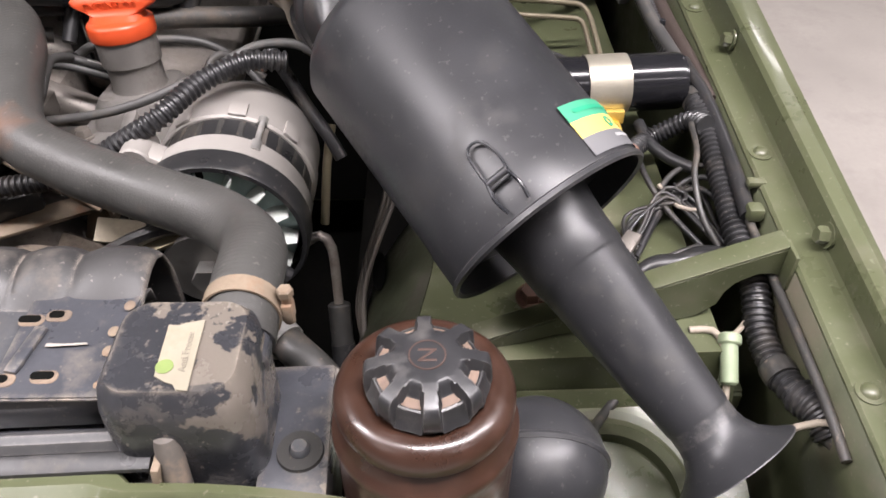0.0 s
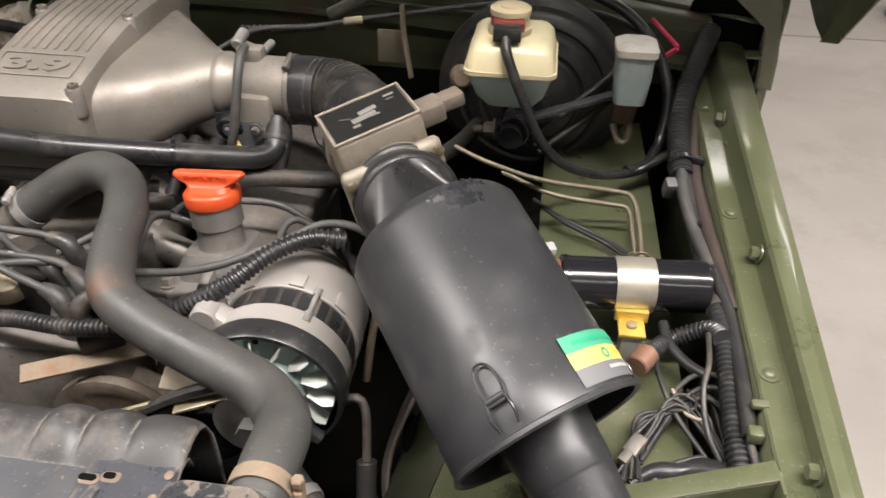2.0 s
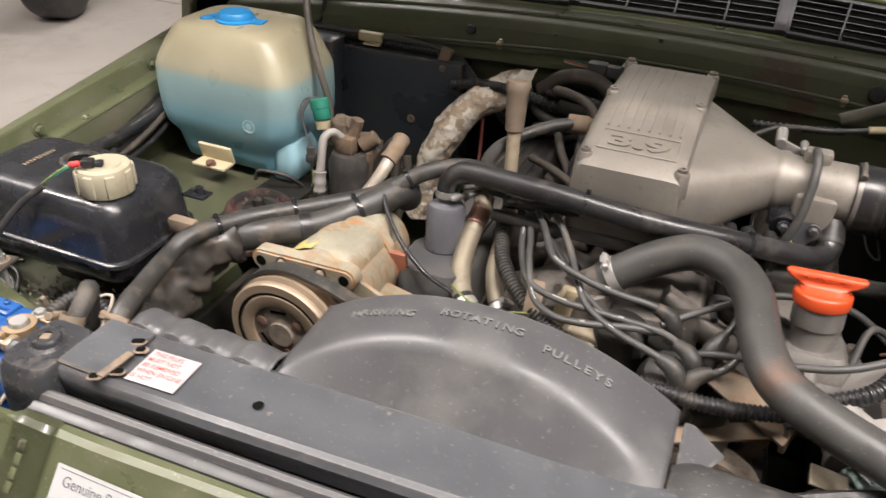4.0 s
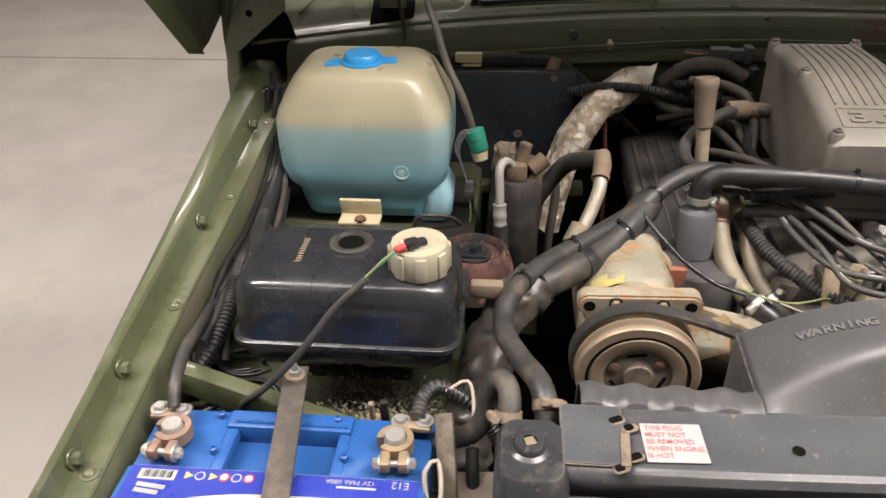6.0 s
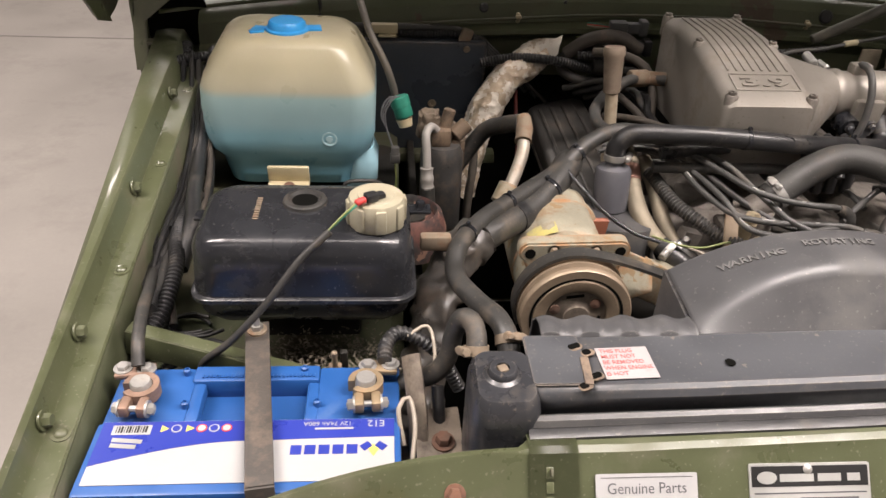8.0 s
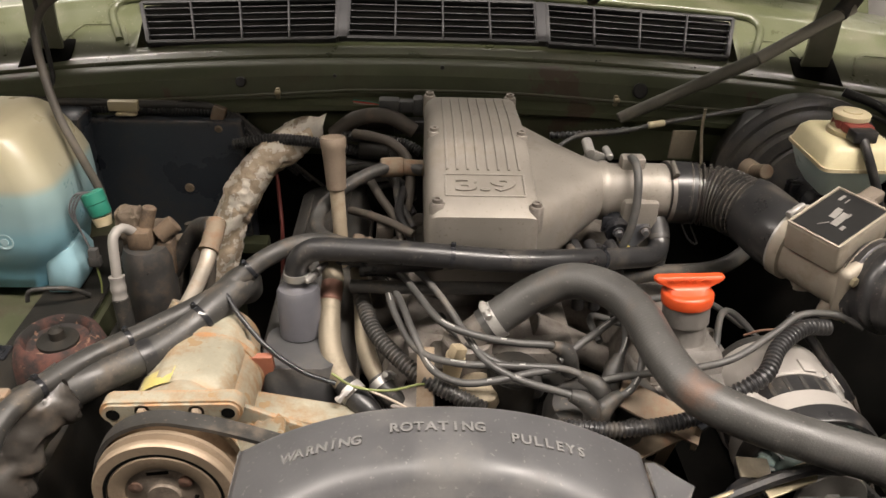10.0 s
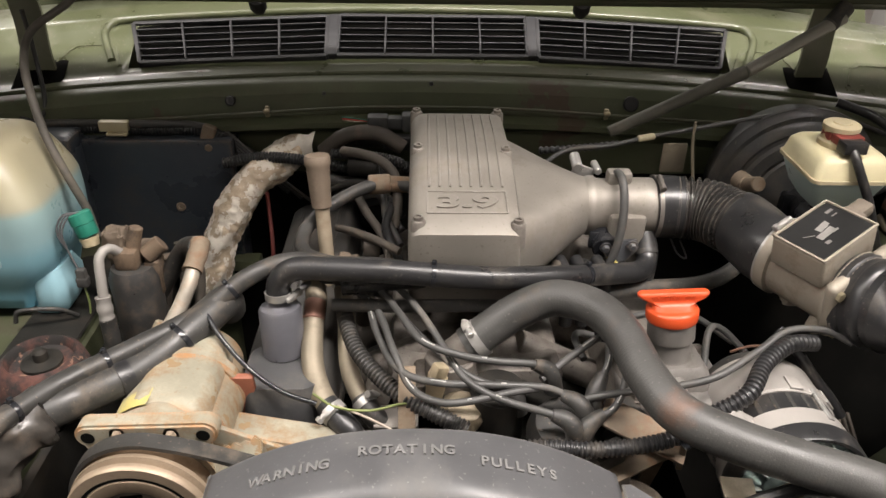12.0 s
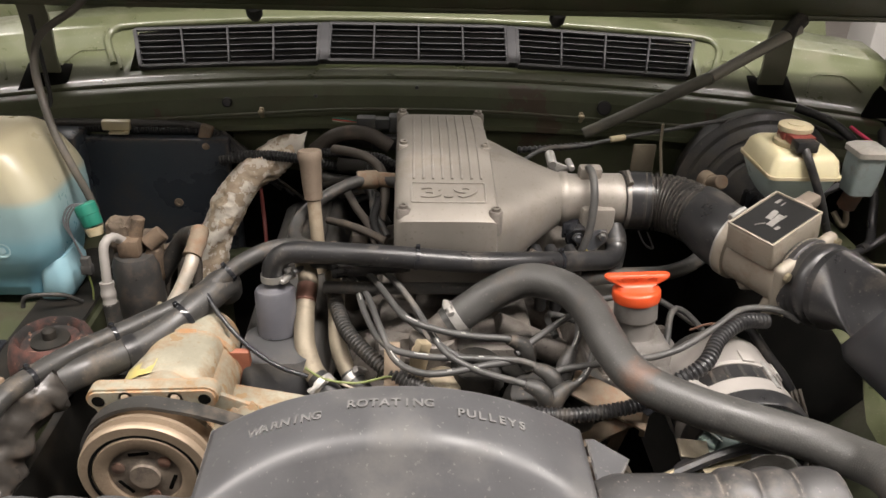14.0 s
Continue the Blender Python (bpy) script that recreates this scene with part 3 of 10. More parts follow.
rim_ = [(-1.012, 1.218), (-0.99, 1.222), (-0.9, 1.2225), (-0.7, 1.2225), (-0.496, 1.2225), (-0.3, 1.2225), (-0.1, 1.2225), (0.0, 1.222), (0.022, 1.216)]
part("grille_surround", sweep([(x, y + scuttle_back(x), 1.219 + (y - 1.136) * 0.628 + crown(x) + 0.002) for x, y in [(-1.0, 1.15), (-1.022, 1.2)] + rim_ + [(0.03, 1.198), (0.008, 1.15)]], 0.0062, 10, 0.01), PAINT, car, "raised rim round the grilles")

# windscreen and roof behind the raised bonnet
wsm = plane_m((CX, 1.56, 1.55), (1, 0, 0), (0, 0.5, 0.48))
ws = part("windscreen", moved(box(1.36, 0.68, 0.005, bev=0), wsm), GLASSY, car, "dark reflecting windscreen glass")
part("windscreen_seal", merge(*[moved(b, wsm) for b in (box(1.4, 0.025, 0.014, (0, -0.345, 0)), box(1.4, 0.025, 0.014, (0, 0.345, 0)), box(0.025, 0.7, 0.014, (-0.69, 0, 0)), box(0.025, 0.7, 0.014, (0.69, 0, 0)))]), RUBBER, ws)
part("roof", box(1.36, 2.2, 0.04, (CX, 2.95, 1.82), bev=0.02), PAINT, car)
part("cabin", box(1.64, 2.8, 0.7, (CX, 2.74, 0.93), bev=0.05), PAINT, car)
for g in (-1, 1):
    for y0, y1, lean in ((1.4, 1.88, 1), (2.72, 2.8, 0), (3.94, 4.02, 0)):
        p0, p1 = V(CX + g * 0.76, y0, 1.26), V(CX + g * 0.665, y1, 1.81)
        part("pillar", moved(box((p1 - p0).length, 0.07, 0.05, bev=0.008), plane_m((p0 + p1) / 2, p1 - p0, (0, 1, 0) if lean == 0 else (0, 0.7, -0.7))), PAINT, car)
    for poly in (((1.46, 1.28), (2.7, 1.28), (2.7, 1.8), (1.92, 1.8)), ((2.82, 1.28), (3.93, 1.28), (3.93, 1.8), (2.82, 1.8))):
        part("side_window", slab([(y - 2.74, z - 1.54) for y, z in poly], plane_m((CX + g * 0.712, 2.74, 1.54), (0, 1, 0), (-g * 0.17, 0, 1)), 0.004, 0), GLASSY, car, "dark side window glass")
part("rear_window", box(1.3, 0.005, 0.52, (CX, 4.03, 1.54), bev=0), GLASSY, car, "dark rear window glass")

# scuttle ends: body-coloured end pieces behind each wing, a near-black sheet as the shaded opening
for side in (0, 1):
    prof = [(1.048, 1.05), (1.048, 0.99), (1.16, 1.0), (1.22, 1.05), (1.22, 1.262), (1.13, 1.25), (1.08, 1.235), (1.058, 1.215), (1.048, 1.165)]
    face = [(0.374, 1.058), (0.396, 1.056), (0.394, 1.1), (0.384, 1.165), (0.37, 1.205), (0.356, 1.226), (0.33, 1.238), (0.275, 1.24), (0.276, 1.214), (0.287, 1.206), (0.366, 1.143)]
    b = merge(slab([(y, z) for y, z in prof], plane_m((0.392, 0, 0), (0, 1, 0), (0, 0, 1)), 0.02, 0.006), slab([(x, z) for x, z in face], plane_m((0, 1.046, 0), (1, 0, 0), (0, 0, 1)), 0.006, 0.002))
    c = merge(slab([(0.371, 0.9), (0.371, 1.14), (0.287, 1.207), (0.28, 1.195), (0.262, 1.13), (0.25, 0.9)], plane_m((0, 1.07, 0), (1, 0, 0), (0, 0, 1)), 0.004, 0), lathe([(0.006, 0), (0.006, 0.0006), (0, 0.0006)], axis_m((0.338, 1.0462, 1.208), (0.338, 1.03, 1.208)), 16, False))
    d = merge(box(0.05, 0.02, 0.006, (0.34, 1.03, wing_z(1.03) + 0.006)), hexnut((0.332, 1.028, wing_z(1.03) + 0.009), (0.332, 1.028, wing_z(1.03) + 0.016), 0.006))
    shift = Matrix.Translation((0.004 if side else -0.022, 0, 0.0 if side else 0.008))
    b, c, d = [moved(mirror(q) if side else q, shift) for q in (b, c, d)]
    end = part("scuttle_end", b, PAINT, car)
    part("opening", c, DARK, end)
    part("bracket", d, PAINT_D, end)

# front panel: closing platform and its sloped front face with plates
FP = ((0.196, 1.045), (0.196, 1.066), (0.190, 1.071), (0.174, 1.073), (0.168, 1.0705), (0.164, 1.063), (0.098, 0.985), (0.09, 0.975), (0.04, 0.965), (0.03, 0.8))


def skew(x):
    """The front panel and radiator stand slightly askew: further back towards the right."""
    return 0.04 * max(0.0, x + 0.774)


def fp_y(x):
    u = abs(x - CX) - 0.36
    return -0.9 * u * u - 0.02 * u if u > 0 else 0.0


def fp_z(x):
    u = abs(x - CX) - 0.34
    return -0.16 * u * u if u > 0 else 0.0


def thick_free(bm):
    """Give an open sheet a second side."""
    bmesh.ops.solidify(bm, geom=bm.faces[:], thickness=0.0012)
    return bm


fxs = [CX + 0.72 * k / 40 for k in range(-40, 41)]
slam = thick(part("front_panel", loft([[V(x, (y if abs(x - CX) < 0.352 or y < 0.166 else 0.166 + 0.35 * (y - 0.166)) + fp_y(x) + skew(x), z + fp_z(x)) for y, z in FP] for x in fxs], False, False), PAINT, car, "olive painted bonnet slam panel", 25), 0.0014)
for s in (-1, 1):
    x = CX + s * 0.335
    part("seam", box(0.0025, 0.006, 0.04, (x, 0.166, 1.05), (42, 0, 0), bev=0.001), PAINT_D, slam)

part("joint_plate", thick_free(loft([[V(x, y + fp_y(x) - 0.0022, z + fp_z(x) + 0.002) for y, z in FP[1:7]] for x in (-0.852, -0.84, -0.826, -0.812)], False, False)), PAINT, slam, "overlapping joint in the slam panel", 25)
for k in range(4):
    part("stamped_bar", moved(box(0.006, 0.009, 0.001, bev=0.0004), plane_m((-0.836, 0.1565 - 0.0075 * k, 1.0605 - 0.0089 * k), (1, 0, 0), (0, 0.066, 0.078))), PAINT, slam)
part("panel_bolt", hexnut((-0.912, 0.1475, 1.048), (-0.912, 0.1405, 1.054), 0.006), RUST, slam)

# raised bonnet, seen from underneath
# dusty olive, made paler to replace light that the bonnet keeps off
HINGE = mat("brightened_dusty_olive_paint", (0.15, 0.155, 0.105), 0.45, var=0.15, dirt=(0.2, 0.19, 0.15), damt=0.4, dscale=15, bump=0.1)
BA = radians(57)
bdir, bnor = V(0, -math.cos(BA), math.sin(BA)), V(0, -math.sin(BA), -math.cos(BA))
bo = V(CX, 1.085, 1.349)


def bpt(x, u, v):
    return bo + V(x, 0, 0) + bdir * u + bnor * v


def bplate(x0, x1, u0, u1, v0, v1, bev=0.003):
    m = plane_m(bpt((x0 + x1) / 2, (u0 + u1) / 2, (v0 + v1) / 2), (1, 0, 0), bdir)
    return moved(box(x1 - x0, u1 - u0, v1 - v0, bev=bev), m)


bon = part("bonnet", bplate(-0.9, 0.9, 0.0, 1.3, -0.002, 0.0), PAINT, car, "raised olive bonnet seen from underneath")
part("rear_frame", merge(bplate(-0.8, 0.8, 0.0, 0.012, 0.0, 0.05), bplate(-0.8, 0.8, 0.012, 0.07, 0.03, 0.05)), PAINT_D, bon)
for x in (-0.45, 0.0, 0.45):
    part("stiffener", bplate(x - 0.03, x + 0.03, 0.07, 1.2, 0.0, 0.025), PAINT_D, bon)
for s in (-1, 1):
    m = plane_m((CX + s * 0.898, 0, 0), (0, 1, 0), (0, 0, 1))
    part("side_flange", slab([(0.925, 1.184), (0.978, 1.163), (1.016, 1.169), (1.12, 1.205), (1.12, 1.36), (0.62, 2.06), (0.3, 1.93), (0.42, 1.7)], m, 0.003, 0.0008), PAINT_D, bon, "dark inner side of the bonnet skirt")
    part("flange_lip", slab([(0.919, 1.18), (0.977, 1.161), (0.882, 1.285), (0.5, 1.72), (0.415, 1.71), (0.797, 1.306)], Matrix.Translation((0.006 if s < 0 else -0.003, 0, 0)) @ m, 0.003, 0.0008), PAINT, bon)
    x = s * 0.605
    part("hinge_arm", flat_strip([bpt(x, 0.02, 0.045), V(CX + x * 0.985, 1.09, 1.325), V(CX + x * 0.99, 1.112, 1.28), V(CX + x, 1.122, 1.23), V(CX + x, 1.128, 1.19)], 0.044, 0.006), HINGE, bon, "dusty olive hinge arm, its paint brightened against the bonnet's shade")
    # the slot is a near-black plate that stands for a shaded hole
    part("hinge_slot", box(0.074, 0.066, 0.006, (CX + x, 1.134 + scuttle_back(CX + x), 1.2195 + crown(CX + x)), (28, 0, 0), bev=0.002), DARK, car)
for x in (-0.245, 0.215):
    part("bump_stop", lathe([(0.008, 0), (0.013, 0.006), (0.012, 0.02), (0.007, 0.028)], axis_m(bpt(x, 0.004, 0.04), bpt(x, -0.03, 0.045)), 14), RUBBER, bon)

# underside: floor and chassis rails of the engine bay, their shade painted in near-black
part("underbody", slab_box(-1.3, 0.3, 0.0, 1.2, 0.42, 0.44), DARK, car, "near-black floor of the engine bay, painted as shade")
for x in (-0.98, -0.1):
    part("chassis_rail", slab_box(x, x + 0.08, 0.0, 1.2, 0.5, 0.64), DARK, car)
# added sheet that darkens the lower bulkhead as shade would
part("bulkhead_shade", loft([[V(x, 1.052, 0.56), V(x, 1.05, 1.05), V(x, 1.056, 1.058), V(x, 1.059, 1.058), V(x, 1.059, 0.56)] for x in (-0.83, -0.5, 0.29)]), DARK, car, "near-black sheet for the shade low on the bulkhead")
part("arch_side", box(0.012, 0.7, 0.36, (-0.922, 0.72, 0.77), bev=0.003), GRIME, car, "grimy side of the wheel arch")
for wx in (-1.24, 0.24):
    for wy in (0.45, 2.99):
        wm_ = axis_m((wx - 0.1, wy, 0.37), (wx + 0.1, wy, 0.37))
        tyre = part("wheel", lathe([(0.0, 0.1), (0.1, 0.06), (0.2, 0.04), (0.205, 0.0), (0.3, -0.004), (0.35, 0.015), (0.37, 0.04), (0.37, 0.16), (0.35, 0.185), (0.3, 0.204), (0.205, 0.2), (0.2, 0.16), (0.1, 0.14), (0.0, 0.1)], wm_, 40, False), RUBBER, car, "black tyre on a steel wheel")
for x in (-1.38, 0.3):
    part("sill", slab_box(x, x + 0.08, 0.9, 2.6, 0.4, 0.6), PAINT, car)

# ---------------------------------------------------------------- radiator, its platform, the fan shroud
rad = thing("radiator", (-0.5, 0.23, 0.6), "black painted radiator with worn end tanks under its top panel", "radiator")
part("core", box(0.68, 0.05, 0.5, (-0.5, 0.235, 0.82), bev=0.004), WORN, rad)


def tank_end(x0, x1, y0, y1, z0, z1):
    w, d = x1 - x0, y1 - y0
    rings = []
    for f, z in ((0.94, z0), (1, z0 + 0.01), (1, z1 - 0.03), (0.985, z1 - 0.016), (0.93, z1 - 0.006), (0.82, z1)):
        rings.append([V((x0 + x1) / 2 + x * f, (y0 + y1) / 2 + y * f, z) for x, y in rrect(w, d, 0.016, 6)])
    return loft(rings)


BLACK_G = mat("semi_gloss_black_steel", (0.032, 0.033, 0.037), 0.3, var=0.15, dirt=(0.1, 0.085, 0.07), damt=0.25, dscale=35, bump=0.12, specks=(0.14, 0.12, 0.1), edge=(0.13, 0.12, 0.11), ewid=0.003, eamt=0.5)
part("end_tank", tank_end(-0.896, -0.838, 0.186, 0.262, 0.62, 1.103), BLACK_G, rad, "dull black steel end tank")
part("end_tank", tank_end(-0.152, -0.078, 0.21, 0.278, 0.62, 1.12), WORN_T, rad, "scuffed black steel end tank with brown wear")
pl = part("filler_plug", lathe([(0.0165, 0), (0.0165, 0.004), (0.013, 0.006), (0.0125, 0.010), (0.011, 0.0115), (0.006, 0.0115), (0.006, 0.008), (0.0, 0.008)], pose(-0.869, 0.226, 1.099), 28, False), BLACK_G, rad)
part("socket", box(0.0085, 0.0085, 0.003, (-0.869, 0.226, 1.109), (0, 0, 20), bev=0.001), RUST_L, pl)
# paper label on the right end tank
lab = part("tank_label", slab([(-0.1216, 0.2557), (-0.1207, 0.2244), (-0.1152, 0.2208), (-0.1112, 0.2195), (-0.109, 0.2163), (-0.1037, 0.2159), (-0.1046, 0.2586), (-0.1142, 0.2565), (-0.1165, 0.2552)], pose(0, 0, 1.1212), 0.0005, 0), mat("faded_beige_label", (0.25, 0.227, 0.172), 0.6, var=0.15, dirt=(0.25, 0.2, 0.14), damt=0.4, dscale=60, bump=0.05), rad, "torn cream paper label with faded green mark")
part("green_mark", lathe([(0.0042, 0), (0.0042, 0.0003), (0, 0.0003)], pose(-0.1172, 0.2296, 1.1213), 20, False), mat("faded_green_print", (0.17, 0.23, 0.07), 0.6, var=0.2, bump=0), lab)
part("lettering", lettering("Anti Freeze", 0.0052, plane_m((-0.109, 0.2385, 1.1214), (-0.03, 1, 0), (-1, -0.03, 0)), 0.0001), mat("faded_grey_print", (0.2, 0.178, 0.14), 0.6, var=0.2, bump=0), lab)

# the long black top panel with its rolled edges
TP = ((0.207, 1.074), (0.205, 1.092), (0.208, 1.0985), (0.213, 1.1005), (0.219, 1.0995), (0.274, 1.1005), (0.279, 1.098), (0.281, 1.088))
panel = thing("radiator_top_panel", (-0.5, 0.23, 1.09), "long black steel panel over the radiator, lightly scratched", "panel")
thick(part("panel", loft([[V(x, y + skew(x), z) for y, z in TP] for x in (-0.843, -0.7, -0.5, -0.3, -0.149)], False, False), BLACK, panel, "", 25), 0.0015)
DUST_G = mat("dusty_grey_steel", (0.09, 0.08, 0.07), 0.6, var=0.25, dirt=(0.2, 0.15, 0.11), damt=0.45, dscale=60, bump=0.3)
RUSTY_P = mat("rust_bared_steel", (0.2, 0.15, 0.11), 0.65, metal=0.2, var=0.35, dirt=(0.08, 0.065, 0.055), damt=0.5, dscale=70, bump=0.3)
SLOTS = {-0.818: ((-0.8008, 0.26), (-0.7915, 0.252), (-0.79, 0.222), (-0.8024, 0.21)), -0.182: ((-0.203, 0.2535), (-0.19, 0.256), (-0.183, 0.2155), (-0.203, 0.2145))}
for x, y, w in ((-0.818, 0.244, 0.05), (-0.182, 0.239, 0.058)):      # pressed end plates with slots and rust
    part("end_plate", slab(rrect(w, 0.064 if x < -0.5 else 0.075, 0.004, 3), pose(x + (-0.002 if x < -0.5 else 0.004), y + skew(x), 1.1035), 0.003, 0.001), WORN if x > -0.5 else BLACK, panel)
    for k, (u, v) in enumerate(SLOTS[x]):
        part("slot_rim", slab(rrect(0.0135, 0.0082, 0.0038, 4), pose(u + 0.0012, v + skew(u) - 0.0008, 1.1038, 0, 0, 25 * (x < -0.5)), 0.0006, 0.0002), RUSTY_P, panel, "rust-edged rim of a slot")
        part("slot", slab(rrect(0.0115 if k % 2 == 0 else 0.008, 0.0062 if x < -0.5 else 0.0048, 0.0023, 4), pose(u, v + skew(u), 1.1042, 0, 0, 25 * (x < -0.5)), 0.0006, 0), DARK, panel)
part("catch", box(0.0075, 0.034, 0.002, (-0.7964, 0.228, 1.104), (0, 0, -4), bev=0.0008), RUSTY_P, panel)
part("catch", box(0.007, 0.03, 0.003, (-0.1965, 0.255, 1.1045), (0, 0, -10), bev=0.0012), WORN, panel, "raised tab with bared edges")
for x, y, r in ((-0.156, 0.266, 0.003), (-0.155, 0.253, 0.003), (-0.154, 0.232, 0.0018), (-0.153, 0.284, 0.003)):
    part("paint_chip", lathe([(r, 0), (0.6 * r, 0.0003), (0, 0.0003)], pose(x, y, 1.1052) @ Matrix.Diagonal((1, 1.2, 1, 1)), 9, False), RUST_L if y < 0.28 else RUSTY_P, panel, "rusty paint chip")
part("scratch", slab([(-0.0105, -0.001), (0.0105, 0.0004), (0.0095, 0.0016), (-0.002, 0.001), (-0.0105, 0.0014)], pose(-0.177, 0.257, 1.1053), 0.0003, 0), mat("bared_grey_primer", (0.3, 0.28, 0.25), 0.6, var=0.2, bump=0.1), panel)
for x, y in ((-0.665, 0.24), (-0.321, 0.251)):
    part("hole", lathe([(0.0048, 0), (0.0, 0)], pose(x, y, 1.1012), 20, False), DARK, panel)
sl = part("plug_sticker", slab(rrect(0.047, 0.04, 0.0005, 1), plane_m((-0.758, 0.2405, 1.1016), (1, 0.045, 0), (0, 1, 0)), 0.0004, 0), mat("faded_pinkish_label", (0.36, 0.33, 0.33), 0.5, var=0.1, dirt=(0.3, 0.27, 0.26), damt=0.3, dscale=60, bump=0), panel, "white sticker with red warning words")
for k, wd in enumerate(("THIS PLUG", "MUST NOT", "BE REMOVED", "WHEN ENGINE", "IS HOT")):
    part("lettering", lettering(wd, 0.0068, plane_m((-0.7795, 0.2545 - 0.0072 * k, 1.1019), (1, 0.045, 0), (0, 1, 0)), 0.0001, "LEFT", bold=0.00006, narrow=0.93), mat("faded_red_print", (0.5, 0.13, 0.125), 0.55, var=0.15, bump=0), sl)
# rubber sealing strip in front of it
ss = part("sealing_strip", loft([[V(x, y + 0.01 + skew(x), z) for y, z in ((0.190, 1.072), (0.190, 1.078), (0.1875, 1.0835), (0.184, 1.0855), (0.180, 1.0835), (0.178, 1.078), (0.1795, 1.074))] for x in (-0.85, -0.6, -0.4, -0.13)]), SHROUD, car, "ribbed grey-black rubber sealing strip")
part("strip_lip", loft([[V(x, y + 0.01 + skew(x), z) for y, z in ((0.179, 1.0725), (0.179, 1.0775), (0.176, 1.0775), (0.1695, 1.0745), (0.169, 1.0725))] for x in (-0.85, -0.6, -0.4, -0.13)]), RUBBER, ss)

stp = part("strip_post", lathe([(0.0065, 0), (0.0065, 0.046), (0.0055, 0.051), (0.0025, 0.0525), (0.0, 0.0525)], axis_m((-0.116, 0.198, 1.042), (-0.12, 0.212, 1.09)), 20, False), DUST_G, car, "dusty steel post beside the sealing strip")
part("post_flange", box(0.004, 0.016, 0.04, (-0.127, 0.207, 1.062), (0, 8, 0), bev=0.001), RUST_L, stp)

# fan shroud: an arched cover with raised warning words
shroud = thing("fan_shroud", (-0.517, 0.34, 0.9), "grey-black plastic fan shroud with raised warning words", "fan shroud")
SCX = -0.517
WORN_S = mat("scuffed_grey_black_plastic", (0.034, 0.033, 0.033), 0.5, var=0.2, dirt=(0.13, 0.112, 0.095), damt=0.32, dscale=38, bump=0.2, edge=(0.24, 0.21, 0.18), ewid=0.004, eamt=0.8, specks=(0.2, 0.18, 0.16))


def arch(x):
    """0..1 height of the arch over its width."""
    u = (x - SCX) / 0.162
    return max(0.0, 1 - abs(u) ** 2.2) if abs(u) < 1 else 0.0


rings = []
for k in range(-40, 41):
    x = SCX + 0.162 * k / 40
    a = arch(x)
    h = 0.05 * a
    ry = 0.296 + 0.024 * a                        # ridge
    rings.append([V(x, 0.276, 1.092), V(x, 0.28, 1.094), V(x, 0.284, 1.096 + 0.1 * h), V(x, ry - 0.009, 1.0955 + 0.74 * h), V(x, ry - 0.0055, 1.0965 + 0.86 * h), V(x, ry - 0.001, 1.098 + 0.935 * h), V(x, ry + 0.005, 1.0992 + 0.985 * h), V(x, ry + 0.012, 1.1 + 1.01 * h), V(x, ry + 0.02, 1.1002 + 1.018 * h), V(x, 0.376, 1.102 + h), V(x, 0.381, 1.1005 + h), V(x, 0.3825, 1.092 + h), V(x, 0.383, 1.0 + 0.5 * h)])
thick(part("cover", loft(rings, False, False), SHROUD, shroud, "", 30), 0.002)
for s in (-1, 1):
    x = SCX + s * 0.1605
    m = plane_m((x, 0.33, 1.0), (0, 1, 0), (0, 0, 1))
    part("side_web", slab([(-0.045, 0.096), (-0.052, -0.15), (0.052, -0.15), (0.052, 0.1015)], m, 0.003, 0.001), SHROUD, shroud)
    if s > 0:                                    # broad moulded shoulder with a humped end
        wave = []
        for k in range(91):
            x = -0.354 + 0.206 * k / 90
            b = -0.001 - 0.01 * max(0, 1 - k / 9) ** 1.5
            for c, w in ((-0.237, 0.0155), (-0.2055, 0.0165), (-0.169, 0.0205)):    # three rolled humps
                b += 0.0075 * math.sqrt(max(0.0, 1 - ((x - c) / w) ** 2))
            wave.append([V(x, 0.283, 1.088), V(x, 0.2845, 1.1), V(x, 0.289, 1.1015 + b * 0.2), V(x, 0.299, 1.1045 + b * 0.8), V(x, 0.31, 1.107 + b), V(x, 0.321, 1.106 + b), V(x, 0.33, 1.1 + b), V(x, 0.336, 1.085 + b * 0.6), V(x, 0.338, 1.06), V(x, 0.338, 0.95)])
        thick(part("side_skirt", loft(wave, False, False), WORN_S, shroud, "", 40), 0.002)
        part("end_flange", slab([(0.002, -0.03), (0.002, 0.046), (0.01, 0.046), (0.036, 0.021), (0.024, 0.0), (0.02, -0.03)], pose(-0.352, 0.331, 1.094), 0.003, 0.001), SHROUD, shroud)
        continue
    x0, x1 = SCX - 0.31, SCX - 0.163
    wave = []
    for k in [q / 3 for q in range(73)]:
        x = x0 + (x1 - x0) * k / 24
        b = 0.0026 * math.sin(k * 1.05)
        wave.append([V(x, 0.274, 1.085), V(x, 0.2745, 1.096 + b * 0.5), V(x, 0.279, 1.102 + b), V(x, 0.29, 1.1045 + b), V(x, 0.306, 1.1 + b), V(x, 0.318, 1.088 + b * 0.6), V(x, 0.323, 1.065), V(x, 0.322, 0.95)])
    thick(part("side_skirt", loft(wave, False, False), SHROUD, shroud, "", 40), 0.002)


def shroud_top(x, y):
    h = 0.05 * arch(x)
    ry = 0.303 + 0.024 * arch(x)
    f = min(1, max(0, (y - ry) / (0.376 - ry)))
    return 1.1 + 1.02 * h + f * (0.002 - 0.02 * h)


